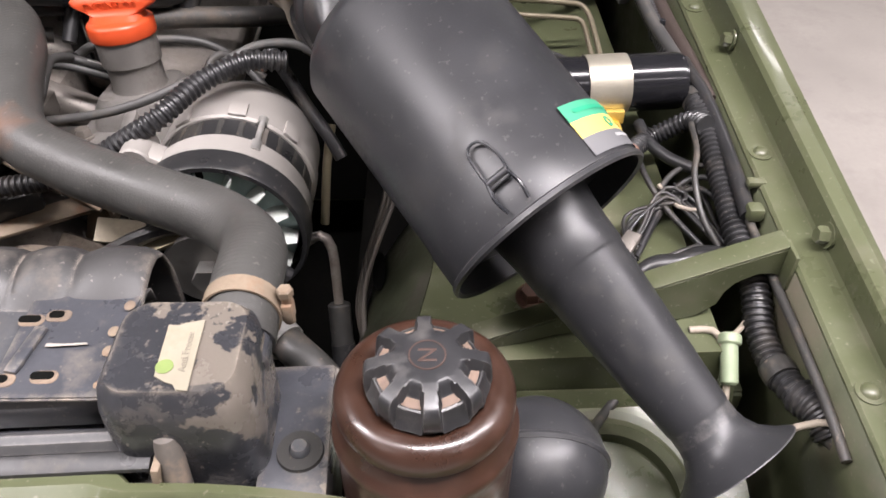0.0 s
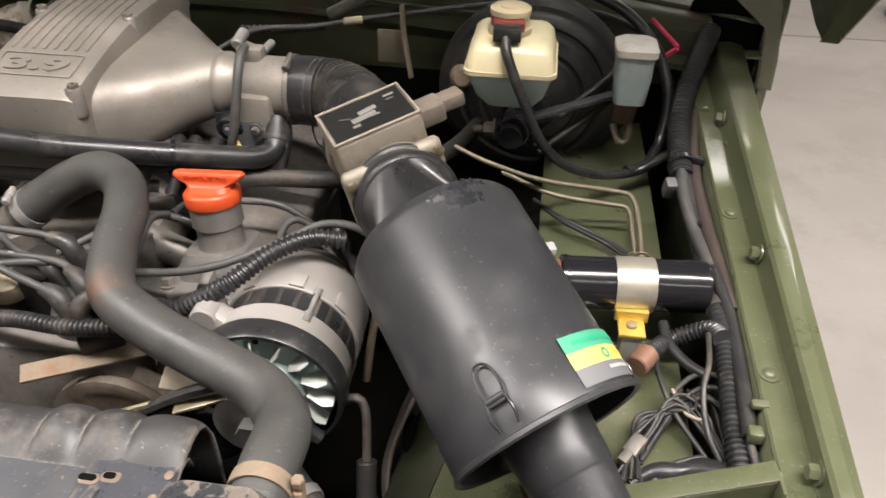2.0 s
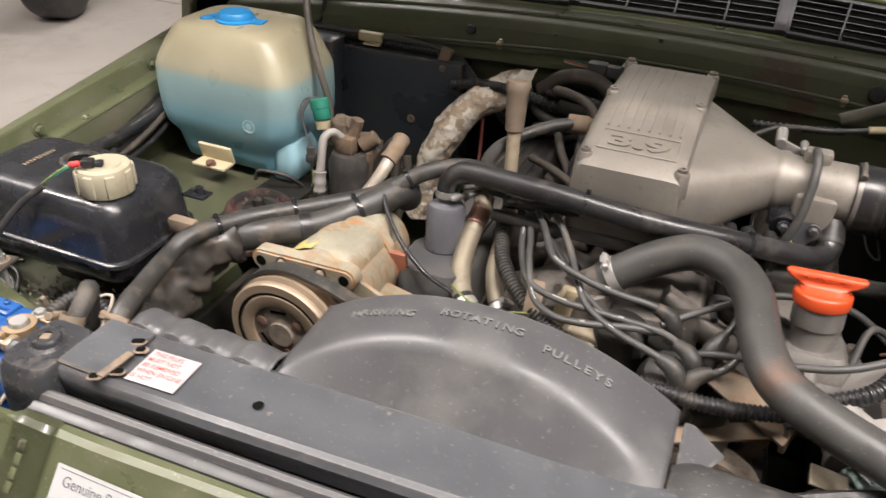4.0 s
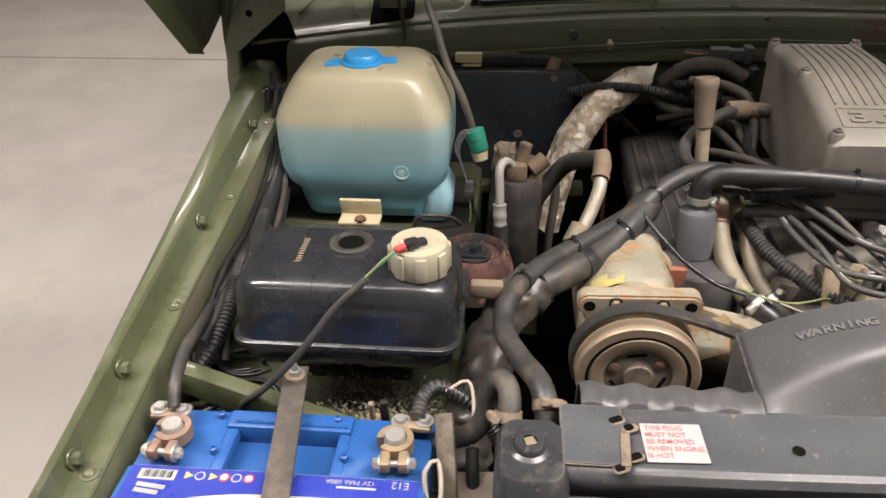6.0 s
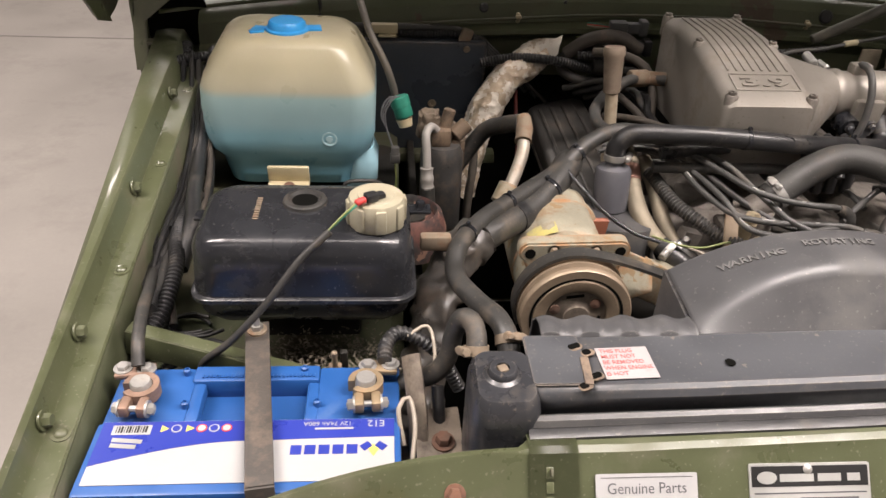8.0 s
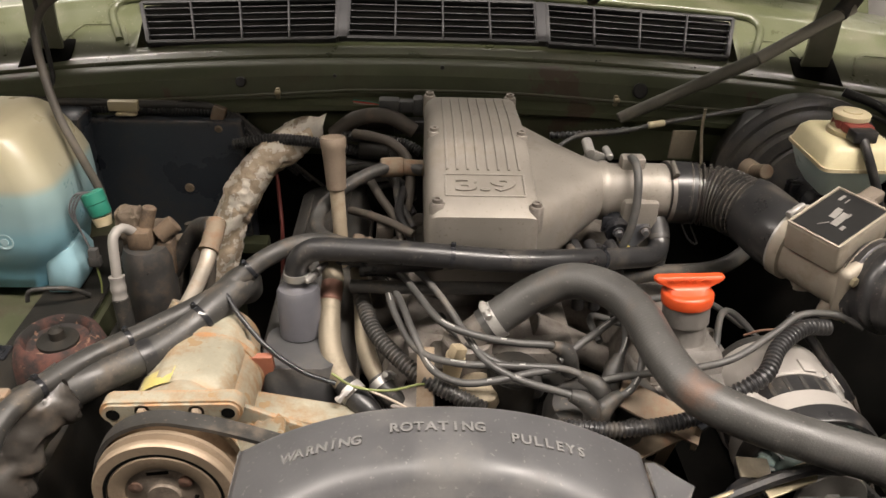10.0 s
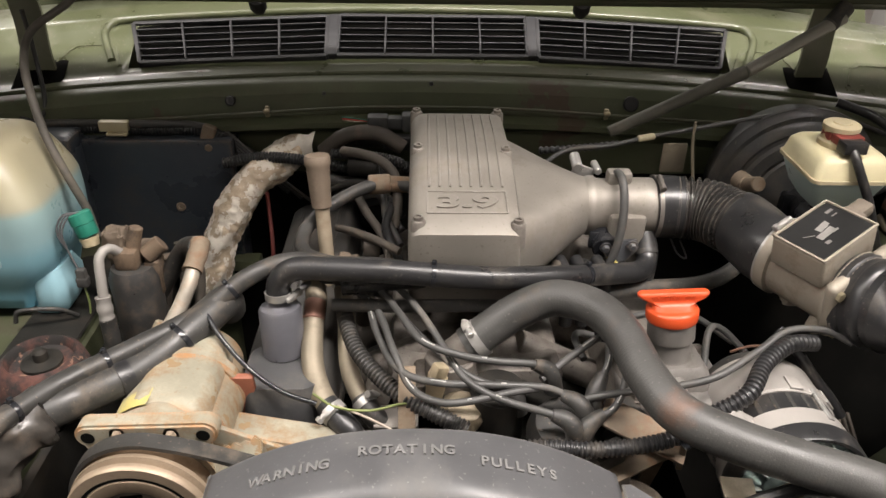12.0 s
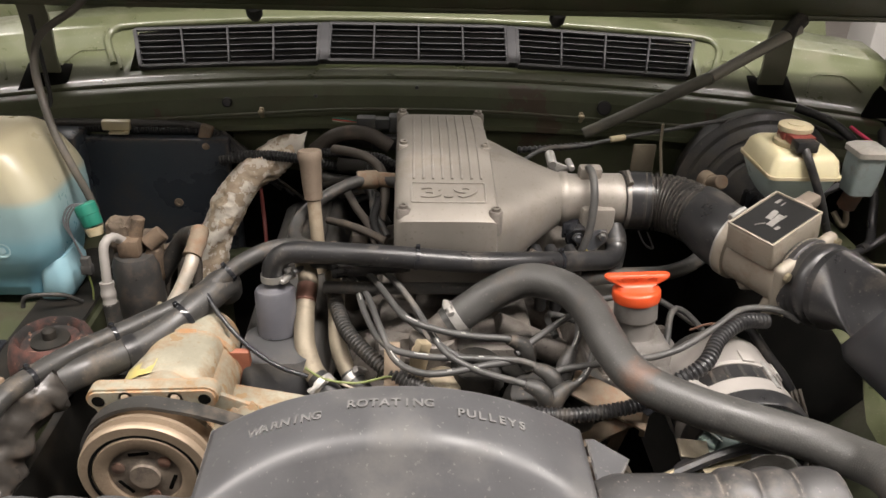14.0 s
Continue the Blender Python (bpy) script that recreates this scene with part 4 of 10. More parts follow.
def raised_word(body, x, y, size, pitch):
    """Letters set one by one along the arch."""
    x -= pitch * (len(body) - 1) / 2
    bms = []
    for ch in body:
        z = shroud_top(x, y)
        dx = shroud_top(x + 0.004, y) - shroud_top(x - 0.004, y)
        dy = shroud_top(x, y + 0.004) - shroud_top(x, y - 0.004)
        bms.append(lettering(ch, size, plane_m((x, y, z + 0.0008), (0.008, 0, dx), (0, 0.008, dy)), 0.0008, bold=0.0003))
        x += pitch
    return merge(*bms)


WEAR_G = mat("worn_grey_plastic_edges", (0.135, 0.133, 0.13), 0.6, var=0.2, bump=0.1)
part("lettering", raised_word("WARNING", -0.609, 0.349, 0.0125, 0.0086), WEAR_G, shroud)
part("lettering", raised_word("ROTATING", -0.523, 0.357, 0.0125, 0.0092), WEAR_G, shroud)
part("lettering", raised_word("PULLEYS", -0.439, 0.349, 0.0125, 0.0086), WEAR_G, shroud)

# stickers on the slam panel's sloping face
fm = plane_m((-0.7565, 0.133, 1.0278), (1, 0, 0), (0, 0.066, 0.078))
gp = part("parts_sticker", slab(rrect(0.084, 0.082, 0.001, 2), fm @ pose(0, -0.003, 0.0012), 0.0005, 0), WHITE, slam, "white rectangular parts sticker")
part("lettering", lettering("Genuine Parts", 0.0125, fm @ pose(0, 0.026, 0.0015), 0.0001, narrow=0.92), GREY_P, gp)
part("rule", moved(box(0.076, 0.0006, 0.0002, (0, 0.035, 0.0015), bev=0), fm), GREY_P, gp)
part("green_oval", moved(box(0.02, 0.012, 0.0002, (-0.012, 0.009, 0.0015), bev=0), fm), GREEN, gp)
fm2 = plane_m((-0.617, 0.1393, 1.0278), (1, 0, 0), (0, 0.066, 0.078))
vp = part("maker_plate", slab(rrect(0.104, 0.07, 0.002, 3), fm2 @ pose(0, 0.004, 0.002), 0.0015, 0.0004), SILVER_P, slam, "silver and black riveted maker plate")
part("black_field", moved(box(0.1, 0.0165, 0.0004, (0, 0.0285, 0.0021), bev=0), fm2), BLK_P, vp)
part("badge", moved(lathe([(0.0085, 0), (0.0085, 0.0003), (0, 0.0003)], Matrix.Diagonal((1.0, 0.6, 1, 1)), 24, False), fm2 @ pose(-0.037, 0.0275, 0.0022)), SILVER_P, vp)
for x, w in ((-0.0115, 0.029), (0.0165, 0.02), (0.0375, 0.011)):
    part("name_bar", moved(box(w, 0.0062, 0.0003, (x, 0.0272, 0.0023), bev=0), fm2), SILVER_P, vp)
part("plate_rivet", moved(lathe([(0.004, 0), (0.004, 0.001), (0.0015, 0.0025), (0, 0.0025)], pose(-0.002, 0.034, 0.002), 14, False), fm2), ZINC, vp)
for k in range(4):
    part("rule", moved(box(0.096, 0.0011, 0.0003, (0, 0.015 - 0.011 * k, 0.0022), bev=0), fm2), GREY_P, vp)
    part("stamped_bar", moved(box(0.05, 0.0036, 0.0003, (0.016, 0.0095 - 0.011 * k, 0.0022), bev=0), fm2), GREY_P, vp)
om = plane_m((-1.0, 0.122, 1.036), (1, 0.05, 0), (0, 0.066, 0.078))
os_ = part("warning_sticker", slab(rrect(0.105, 0.05, 0.006, 4), om @ pose(0, 0.0, 0.004), 0.0005, 0), mat("orange_label", (0.72, 0.22, 0.08), 0.5, var=0.05, bump=0), slam, "orange rounded label with dark small print")
for k in range(3):
    part("print_bar", moved(box(0.085, 0.003, 0.0003, (0, 0.015 - 0.008 * k, 0.0044), bev=0), om), GREY_P, os_)

# ---------------------------------------------------------------- air cleaner
air = thing("air_cleaner", (0.03, 0.43, 1.0), "satin black cylindrical air cleaner with a tapered intake snorkel", "air cleaner")
AF, AB = V(0.082, 0.368, 1.082), V(-0.019, 0.496, 1.157)
AX = (AF - AB).normalized()
AL = (AF - AB).length - 0.013
am = axis_m(AB, AF)
R = 0.0705
part("canister", lathe([(0.046, -0.004), (0.062, -0.004), (R - 0.004, 0.001), (R, 0.008), (R, AL - 0.018), (R + 0.001, AL - 0.016), (R + 0.001, AL + 0.008), (R + 0.0025, AL + 0.009), (R + 0.003, AL + 0.012), (R + 0.0015, AL + 0.0135), (R - 0.001, AL + 0.012), (R - 0.0015, AL - 0.006)], am, 72, False), CAN, air)
part("end_plate", lathe([(0.0, AL - 0.006), (0.036, AL - 0.006), (0.04, AL - 0.004), (0.058, AL - 0.006), (R - 0.001, AL - 0.006)], am, 64, False), CAN, air)
part("snorkel", lathe([(0.0415, -0.0188), (0.038, -0.0165), (0.0358, -0.011), (0.0345, -0.003), (0.0325, 0.014), (0.0318, 0.030), (0.0312, 0.031), (0.0305, 0.033), (0.0212, 0.141), (0.0209, 0.1425), (0.0205, 0.144), (0.0206, 0.152), (0.0218, 0.158), (0.0255, 0.165), (0.033, 0.1715), (0.0405, 0.176), (0.0407, 0.1767), (0.0403, 0.1768), (0.0325, 0.1722), (0.0245, 0.166), (0.0205, 0.155), (0.0195, 0.11)], axis_m(AF, AF + AX), 56, False), CAN, air)
# chipped paint patch, latches, label
ptc = am.inverted() @ V(0.0025, 0.4625, 1.2163)
PATCH = math.degrees(math.atan2(ptc.y, ptc.x))
part("chipped_paint", merge(*[moved(box(random.uniform(0.0008, 0.005), random.uniform(0.0008, 0.004), 0.0003, bev=0), am @ Matrix.Rotation(radians(PATCH + random.gauss(0, 7)), 4, "Z") @ pose(R + 0.0001, 0, random.uniform(0.002, 0.022), 0, 90, 0)) for k in range(90)]), GLOSS, air, "patch of bubbled glossy black paint")


def on_can(deg, along, out=0.0):
    """A frame on the canister's side: x round it, y along its axis, z outwards."""
    return am @ Matrix.Rotation(radians(deg), 4, "Z") @ pose(R + out, 0, along, 0, 90, 0) @ pose(0, 0, 0, 0, 0, 90)


def wire_part(name, m, pts, r, material, parent, seg=8):
    return part(name, sweep([m @ V(*p) for p in pts], r, seg, 0.003), material, parent)


def latch(deg):
    m = on_can(deg, AL - 0.014) @ Matrix.Diagonal((0.78, 0.8, 1.0, 1))
    e = part("latch", merge(moved(box(0.017, 0.0035, 0.003, (0, 0.002, 0.003), bev=0.001), m), sweep([m @ V(*p) for p in ((-0.009, -0.0015, 0.004), (0.009, -0.0015, 0.004))], 0.0023, 10, 0.004)), CAN, air, "sprung wire latch")
    wire_part("bail", m, ((-0.009, 0.0, 0.004), (-0.0105, -0.014, 0.0035), (-0.007, -0.028, 0.003), (0.0, -0.032, 0.003), (0.007, -0.028, 0.003), (0.0085, -0.01, 0.006), (0.0085, 0.0, 0.005)), 0.0009, GLOSS, e)
    wire_part("bail", m, ((-0.009, 0.0, 0.005), (-0.011, 0.012, 0.006), (-0.009, 0.0235, 0.004)), 0.0011, GLOSS, e)
    wire_part("bail", m, ((0.009, 0.0, 0.005), (0.011, 0.012, 0.006), (0.009, 0.0235, 0.004)), 0.0011, GLOSS, e)


def ang_of(p):
    q = am.inverted() @ Vector(p)
    return math.degrees(math.atan2(q.y, q.x)), q.z


lat, _ = ang_of((0.037, 0.347, 1.150))
for d in (0, 120, 240):
    latch(lat + d)
la, lz = ang_of((0.073, 0.384, 1.162))
lz = AL - 0.0305


def can_patch(d0, d1, z0, z1, out):
    k = 14
    return loft([[am @ V((R + out) * math.cos(radians(d0 + (d1 - d0) * i / k)), (R + out) * math.sin(radians(d0 + (d1 - d0) * i / k)), z) for z in (z0, z1)] for i in range(k + 1)], False, False)


SGN = 1 if ang_of((0.124, 0.42, 1.13))[0] > la else -1
W = 64 * SGN
cl = part("can_label", can_patch(la, la + W, lz, lz + 0.012, 0.0019), GREEN, air, "green, yellow and grey label")
part("yellow_band", can_patch(la, la + W, lz + 0.012, lz + 0.0235, 0.0019), YELLOW, cl)
part("grey_band", can_patch(la, la + W, lz + 0.0235, lz + 0.036, 0.0019), mat("mid_grey_print", (0.13, 0.13, 0.135), 0.5, var=0.05, bump=0), cl)
part("print_bar", can_patch(la + 0.36 * W, la + 0.9 * W, lz + 0.027, lz + 0.0295, 0.0023), WHITE, cl)
part("print_bar", can_patch(la + 0.1 * W, la + 0.8 * W, lz + 0.0045, lz + 0.0075, 0.0023), mat("dark_green_print", (0.02, 0.28, 0.15), 0.5, var=0.05, bump=0), cl)
lm = on_can(la + 0.42 * W, lz + 0.018, 0.0021) @ Matrix.Scale(0.8, 4)
part("print_bar", can_patch(la + 0.56 * W, la + 0.92 * W, lz + 0.0165, lz + 0.0195, 0.0023), mat("ochre_print", (0.6, 0.42, 0.05), 0.5, var=0.05, bump=0), cl)
part("leaf_ring", moved(lathe([(0.003, 0), (0.0056, 0), (0.0056, 0.0003), (0.003, 0.0003)], Matrix.Identity(4), 6, False), lm), GREEN, cl)

# ---------------------------------------------------------------- airflow meter and intake elbow
MC = V(-0.098, 0.6215, 1.194)
E1, E2 = V(0.827, 0.49, 0.25).normalized(), V(0.535, -0.843, -0.03)
mm = plane_m(MC, E1, -E2)                        # x across, y against the flow, z up
E2 = -(mm.to_3x3() @ V(0, 1, 0))
maf = thing("airflow_meter", MC - V(0, 0, 0.08), "cast metal airflow meter with a black data plate", "airflow meter")
MEAL = mat("dull_beige_casting", (0.31, 0.275, 0.225), 0.58, metal=0.3, var=0.12, dirt=(0.19, 0.15, 0.11), damt=0.35, dscale=35, bump=0.3, edge=(0.38, 0.34, 0.285), ewid=0.002, eamt=0.6)
part("electronics_box", moved(box(0.084, 0.062, 0.036, (0, 0, -0.018), bev=0.004, seg=3), mm), MEAL, maf)
part("rim", merge(*[moved(b, mm) for b in (box(0.084, 0.003, 0.003, (0, 0.0295, 0.0005)), box(0.084, 0.003, 0.003, (0, -0.0295, 0.0005)), box(0.003, 0.062, 0.003, (-0.0405, 0, 0.0005)), box(0.003, 0.062, 0.003, (0.0405, 0, 0.0005)))]), MEAL, maf)
dp = part("data_plate", moved(box(0.076, 0.054, 0.001, (0, 0, 0.0005), bev=0), mm), BLK_P, maf, "black plate with silver drawing")
for x, y, w, h, r in ((-0.004, -0.004, 0.024, 0.0075, 4), (0.0, 0.0045, 0.014, 0.007, 8), (0.008, 0.006, 0.006, 0.006, 0), (-0.014, -0.014, 0.007, 0.004, 0), (0.027, 0.016, 0.010, 0.0035, 0), (-0.02, 0.004, 0.012, 0.0009, -30), (0.006, -0.007, 0.009, 0.0022, 0), (0.026, 0.009, 0.008, 0.0014, 0)):
    part("print_bar", moved(box(w, h, 0.0003, (x, y, 0.0012), (0, 0, r), bev=0), mm), mat("dull_silver_print", (0.26, 0.25, 0.235), 0.5, metal=0.3, var=0.3, bump=0), dp)
DUST_P = mat("dust_caked_plastic", (0.17, 0.14, 0.11), 0.7, var=0.25, dirt=(0.07, 0.06, 0.05), damt=0.4, dscale=50, bump=0.3)
MB = mm @ V(0, 0, -0.062)                        # the meter's tube
part("body", merge(lathe([(0.040, -0.052), (0.044, -0.048), (0.044, -0.036), (0.040, -0.034), (0.040, 0.034), (0.047, 0.036), (0.047, 0.05), (0.042, 0.051)], axis_m(MB, MB + E2), 40), moved(box(0.096, 0.014, 0.07, (0, -0.044, -0.055), bev=0.008, seg=3), mm)), MEAL, maf)
for x, z in ((-0.042, -0.03), (0.042, -0.03), (-0.042, -0.082), (0.042, -0.082)):
    part("bolt", moved(lathe([(0.0055, 0), (0.0055, 0.004), (0.003, 0.005)], pose(x, -0.051, z, 90, 0, 0), 6), mm), BRASS, maf)
part("plug", merge(moved(box(0.03, 0.026, 0.02, (0.058, 0.012, -0.03), bev=0.003), mm), moved(box(0.03, 0.02, 0.015, (0.082, 0.016, -0.03), bev=0.004), mm)), DUST_P, maf, "dusty tan connector plug")
clamp(MB - E2 * 0.047, E2, 0.0425, width=0.0075, screw=mm.to_3x3() @ V(0, 0, 1))
for lx, ly, lz, r in ((-0.098, 0.65, 1.088, 0.011), (-0.109, 0.672, 1.094, 0.009), (-0.088, 0.605, 1.082, 0.01)):
    part("cast_lug", merge(cyl((lx, ly, lz), (lx + 0.004, ly - 0.004, lz + 0.03), r, 16), lathe([(r * 0.6, 0), (r * 0.6, 0.004), (r * 0.4, 0.005), (0, 0.005)], axis_m((lx, ly, lz), (lx, ly - 0.003, lz - 0.01)), 12)), MEAL, maf)
# boot from the meter to the canister
boot = thing("intake_boot", MB + E2 * 0.05, "stepped black rubber boot between airflow meter and air cleaner", "intake boot")
bam = axis_m(MB + E2 * 0.045, AB + AX * 0.004)
part("front_cuff", lathe([(0.047, 0), (0.0475, 0.0015), (0.0475, 0.0115), (0.0462, 0.013), (0.045, 0.0135)], bam, 44, False), RUBBER, boot)
part("convolution", lathe([(0.045, 0.013), (0.045, 0.02), (0.0468, 0.0225), (0.0475, 0.025), (0.0475, 0.031), (0.0462, 0.034), (0.044, 0.036), (0.044, 0.046)], bam, 44, False), RUBBER, boot)
ring_a = [bam @ V(0.0455 * math.cos(2 * math.pi * k / 44), 0.0455 * math.sin(2 * math.pi * k / 44), 0.0455) for k in range(44)]


def on_rim(p, r, along):
    q = p - AB - AX * (p - AB).dot(AX)
    return AB + AX * along + q.normalized() * r


part("rear_cuff", loft([ring_a] + [[on_rim(p, r, d).lerp(p, f) for p in ring_a] for r, d, f in ((0.05, -0.012, 0.6), (0.05, -0.01, 0.3), (0.05, -0.008, 0.0), (0.0505, 0.003, 0.0))], False), RUBBER, boot)
clip_w = thing("boot_clip", (-0.075, 0.565, 1.115), "bent spring wire clip hanging by the intake boot", "clip")
part("bail", sweep([(-0.1, 0.565, 1.128), (-0.095, 0.563, 1.134), (-0.08, 0.56, 1.125), (-0.062, 0.56, 1.117), (-0.048, 0.56, 1.106), (-0.046, 0.562, 1.091)], 0.0014, 8, 0.003), ALU_D, clip_w)
part("spring_loop", sweep([(-0.056, 0.562, 1.106), (-0.079, 0.563, 1.112), (-0.086, 0.565, 1.102), (-0.098, 0.566, 1.115), (-0.092, 0.566, 1.13)], 0.0012, 8, 0.003), ALU_D, clip_w)
# elbow hose: plain cuff, corrugated bend, plain end
EL0, EL1 = V(-0.222, 0.792, 1.134), MB - E2 * 0.04
elbow = thing("intake_hose", (-0.17, 0.75, 1.13), "black corrugated rubber intake elbow", "hose")
pts = [EL0 + V(0.026, -0.001, 0), EL0 + V(0.05, -0.007, 0.001), EL0 + V(0.07, -0.022, 0.002), EL0 + V(0.083, -0.042, 0.002), EL0 + V(0.092, -0.058, 0.003)]
part("cuff", sweep([EL0 - V(0.004, 0, 0), EL0 + V(0.016, 0, 0), EL0 + V(0.034, -0.002, 0)], 0.0385, 36, 0.004, radii=(1, 1.02, 1)), RUBBER, elbow)
part("corrugation", sweep(pts, 0.0392, 36, rib=(0.0072, 0.005)), mat("waxy_black_rubber", (0.03, 0.029, 0.028), 0.3, var=0.2, dirt=(0.11, 0.09, 0.07), damt=0.3, dscale=25, bump=0.1, edge=(0.14, 0.12, 0.1), ewid=0.003, eamt=0.6), elbow)
part("cuff", sweep([EL0 + V(0.088, -0.052, 0.003), EL0 + V(0.093, -0.06, 0.003), EL1 - E2 * 0.027, EL1 - E2 * 0.012, EL1 + E2 * 0.004], 0.0405, 36, 0.005), RUBBER, elbow)
part("tag", sweep([EL0 + V(0.02, -0.015, -0.03), EL0 + V(0.03, -0.03, -0.05), EL0 + V(0.045, -0.025, -0.06), EL0 + V(0.04, -0.005, -0.045)], 0.0012, 8), RUBBER, elbow)

# ---------------------------------------------------------------- engine
eng = thing("engine", (-0.5, 0.7, 0.5), "vee eight petrol engine with cast aluminium inlet plenum", "engine")
part("block", merge(box(0.42, 0.5, 0.3, (-0.45, 0.78, 0.75), bev=0.03), box(0.3, 0.2, 0.3, (-0.42, 0.52, 0.76), bev=0.03)), GRIME, eng, "oily dark engine block")
part("inlet_manifold", box(0.2, 0.34, 0.06, (-0.45, 0.78, 0.99), bev=0.015), ALU_D, eng, "grimy cast inlet manifold")
for k in range(4):
    part("runner", cyl((-0.4, 0.66 + 0.075 * k, 1.02), (-0.29, 0.66 + 0.075 * k, 0.965), 0.018), ALU_D, eng)
    part("runner", cyl((-0.5, 0.66 + 0.075 * k, 1.02), (-0.61, 0.66 + 0.075 * k, 0.965), 0.018), ALU_D, eng)


def rocker(x, tilt):
    b = loft([[V(px * f, py * g, z) for px, py in rrect(0.1, 0.46, 0.02, 5)] for f, g, z in ((1.05, 1.01, -0.06), (1.05, 1.01, -0.052), (1, 1, -0.05), (1, 1, -0.006), (0.96, 0.99, 0), (0.85, 0.97, 0.004))])
    return moved(b, pose(x, 0.8, 1.018, 0, tilt, 0))


RCOV = mat("dusty_black_rocker_paint", (0.045, 0.043, 0.04), 0.5, var=0.2, dirt=(0.12, 0.1, 0.08), damt=0.4, dscale=18, bump=0.3, edge=(0.16, 0.14, 0.12), ewid=0.003)
rcov = part("rocker_cover", rocker(-0.665, -12), RCOV, eng, "dusty black ribbed rocker cover")
for k in range(4):
    part("cover_rib", moved(box(0.006, 0.4, 0.006, (-0.03 + 0.02 * k, 0, 0.004), bev=0.002), pose(-0.665, 0.8, 1.018, 0, -12, 0)), RCOV, rcov)
part("rocker_cover", rocker(-0.245, 14), ALU_D, eng, "grimy cast rocker cover")
part("front_cover", box(0.2, 0.05, 0.2, (-0.4, 0.5, 0.9), bev=0.015), ALU_D, eng)

# plenum: ribbed lid, long cone to the throttle
PX0, PX1 = -0.527, -0.403


def plen_z(y):
    return 1.176 + 0.032 * math.sin(max(0.0, min(1.0, (y - 0.652) / 0.2)) * math.pi / 2) - 0.05 * max(0.0, y - 0.85)


rings = []
for x, f in ((PX0, 0.0), (PX0 + 0.004, 0.55), (PX0 + 0.012, 0.95), (PX0 + 0.024, 1.0), (-0.465, 1.0), (PX1 - 0.02, 1.0), (PX1 - 0.01, 0.96), (PX1 - 0.003, 0.7), (PX1, 0.0)):
    d = 0.014 * (1 - f)
    top = []
    for k in range(15):
        y = 0.652 + 0.296 * k / 14
        top.append(V(x, min(max(y, 0.652 + d), 0.948 - d), plen_z(y) - d - (0.006 if k in (0, 14) else 0)))
    rings.append([V(x, 0.94 - d, 1.07)] + [V(x, 0.66 + d, 1.07)] + [V(x, 0.648 + d, 1.1)] + top)
plenum = part("plenum", loft(rings), ALU, eng, "ribbed cast aluminium plenum lid", 35)
for k in range(8):
    x = -0.504 + 0.0118 * k
    rb = [[V(x - 0.0016, y, plen_z(y) - 0.001), V(x - 0.0011, y, plen_z(y) + 0.0017), V(x + 0.0011, y, plen_z(y) + 0.0017), V(x + 0.0016, y, plen_z(y) - 0.001)] for y in [0.722 + 0.2 * j / 8 for j in range(9)]]
    part("rib", loft(rb), ALU, plenum)
m39 = plane_m((-0.4625, 0.6955, plen_z(0.6955) + 0.0003), (1, 0, 0.0), (0, 0.01, plen_z(0.7005) - plen_z(0.6905)))
part("badge_frame", merge(*[moved(b, m39) for b in (box(0.088, 0.0022, 0.0013, (0, 0.0185, 0.0006)), box(0.088, 0.0022, 0.0013, (0, -0.0185, 0.0006)), box(0.0022, 0.037, 0.0013, (-0.044, 0, 0.0006)), box(0.0022, 0.037, 0.0013, (0.044, 0, 0.0006)))]), ALU, plenum)
part("lettering", lettering("3.9", 0.0285, m39 @ pose(0, -0.001, 0.0012), 0.0008, narrow=2.0, bold=0.001), ALU, plenum)
for x, y in ((-0.516, 0.668), (-0.408, 0.664), (-0.517, 0.806), (-0.411, 0.80), (-0.52, 0.938), (-0.41, 0.935)):
    z = plen_z(y)
    part("screw", merge(lathe([(0.0085, -0.03), (0.0085, -0.002), (0.007, 0.0)], pose(x, y, z), 18), lathe([(0.0055, 0), (0.0055, 0.004), (0.003, 0.004), (0.003, 0.002), (0, 0.002)], pose(x, y, z), 14, False)), ALU if y > 0.7 else ALU_D, plenum)
# the cone on the plenum's side
rings = []
for k in range(9):
    f = k / 8
    x = PX1 - 0.012 + (-0.308 - PX1 + 0.012) * f
    g = f ** 1.15
    cy, cz = 0.795 + (0.795 - 0.795) * g, 1.128 + 0.006 * g
    ring = []
    for j in range(32):
        a = 2 * math.pi * j / 32
        c, s = math.cos(a), math.sin(a)
        e = 0.35 + 0.65 * g
        sy = math.copysign(abs(c) ** e, c) * (0.128 * (1 - g) + 0.035 * g)
        sz = math.copysign(abs(s) ** e, s) * (0.052 * (1 - g) + 0.035 * g)
        ring.append(V(x, cy + sy, cz + sz + 0.012 * (1 - g) * c))
    rings.append(ring)
part("cone", loft(rings), ALU, plenum, "", 50)
thr = part("throttle_body", merge(lathe([(0.0352, 0), (0.0375, 0.006), (0.0375, 0.012), (0.0345, 0.016), (0.034, 0.05), (0.036, 0.056), (0.036, 0.1)], axis_m((-0.312, 0.795, 1.134), (-0.2, 0.792, 1.134)), 40), box(0.045, 0.03, 0.07, (-0.262, 0.765, 1.105), bev=0.006), box(0.03, 0.02, 0.02, (-0.27, 0.795, 1.172), bev=0.004)), ALU, eng, "cast aluminium throttle body")
clamp(EL0 + V(0.0, 0, 0), (1, 0, 0), 0.0388, width=0.005, screw=(0, -0.3, 1), metal=ALU_D, label="dull steel clamp on the intake hose")
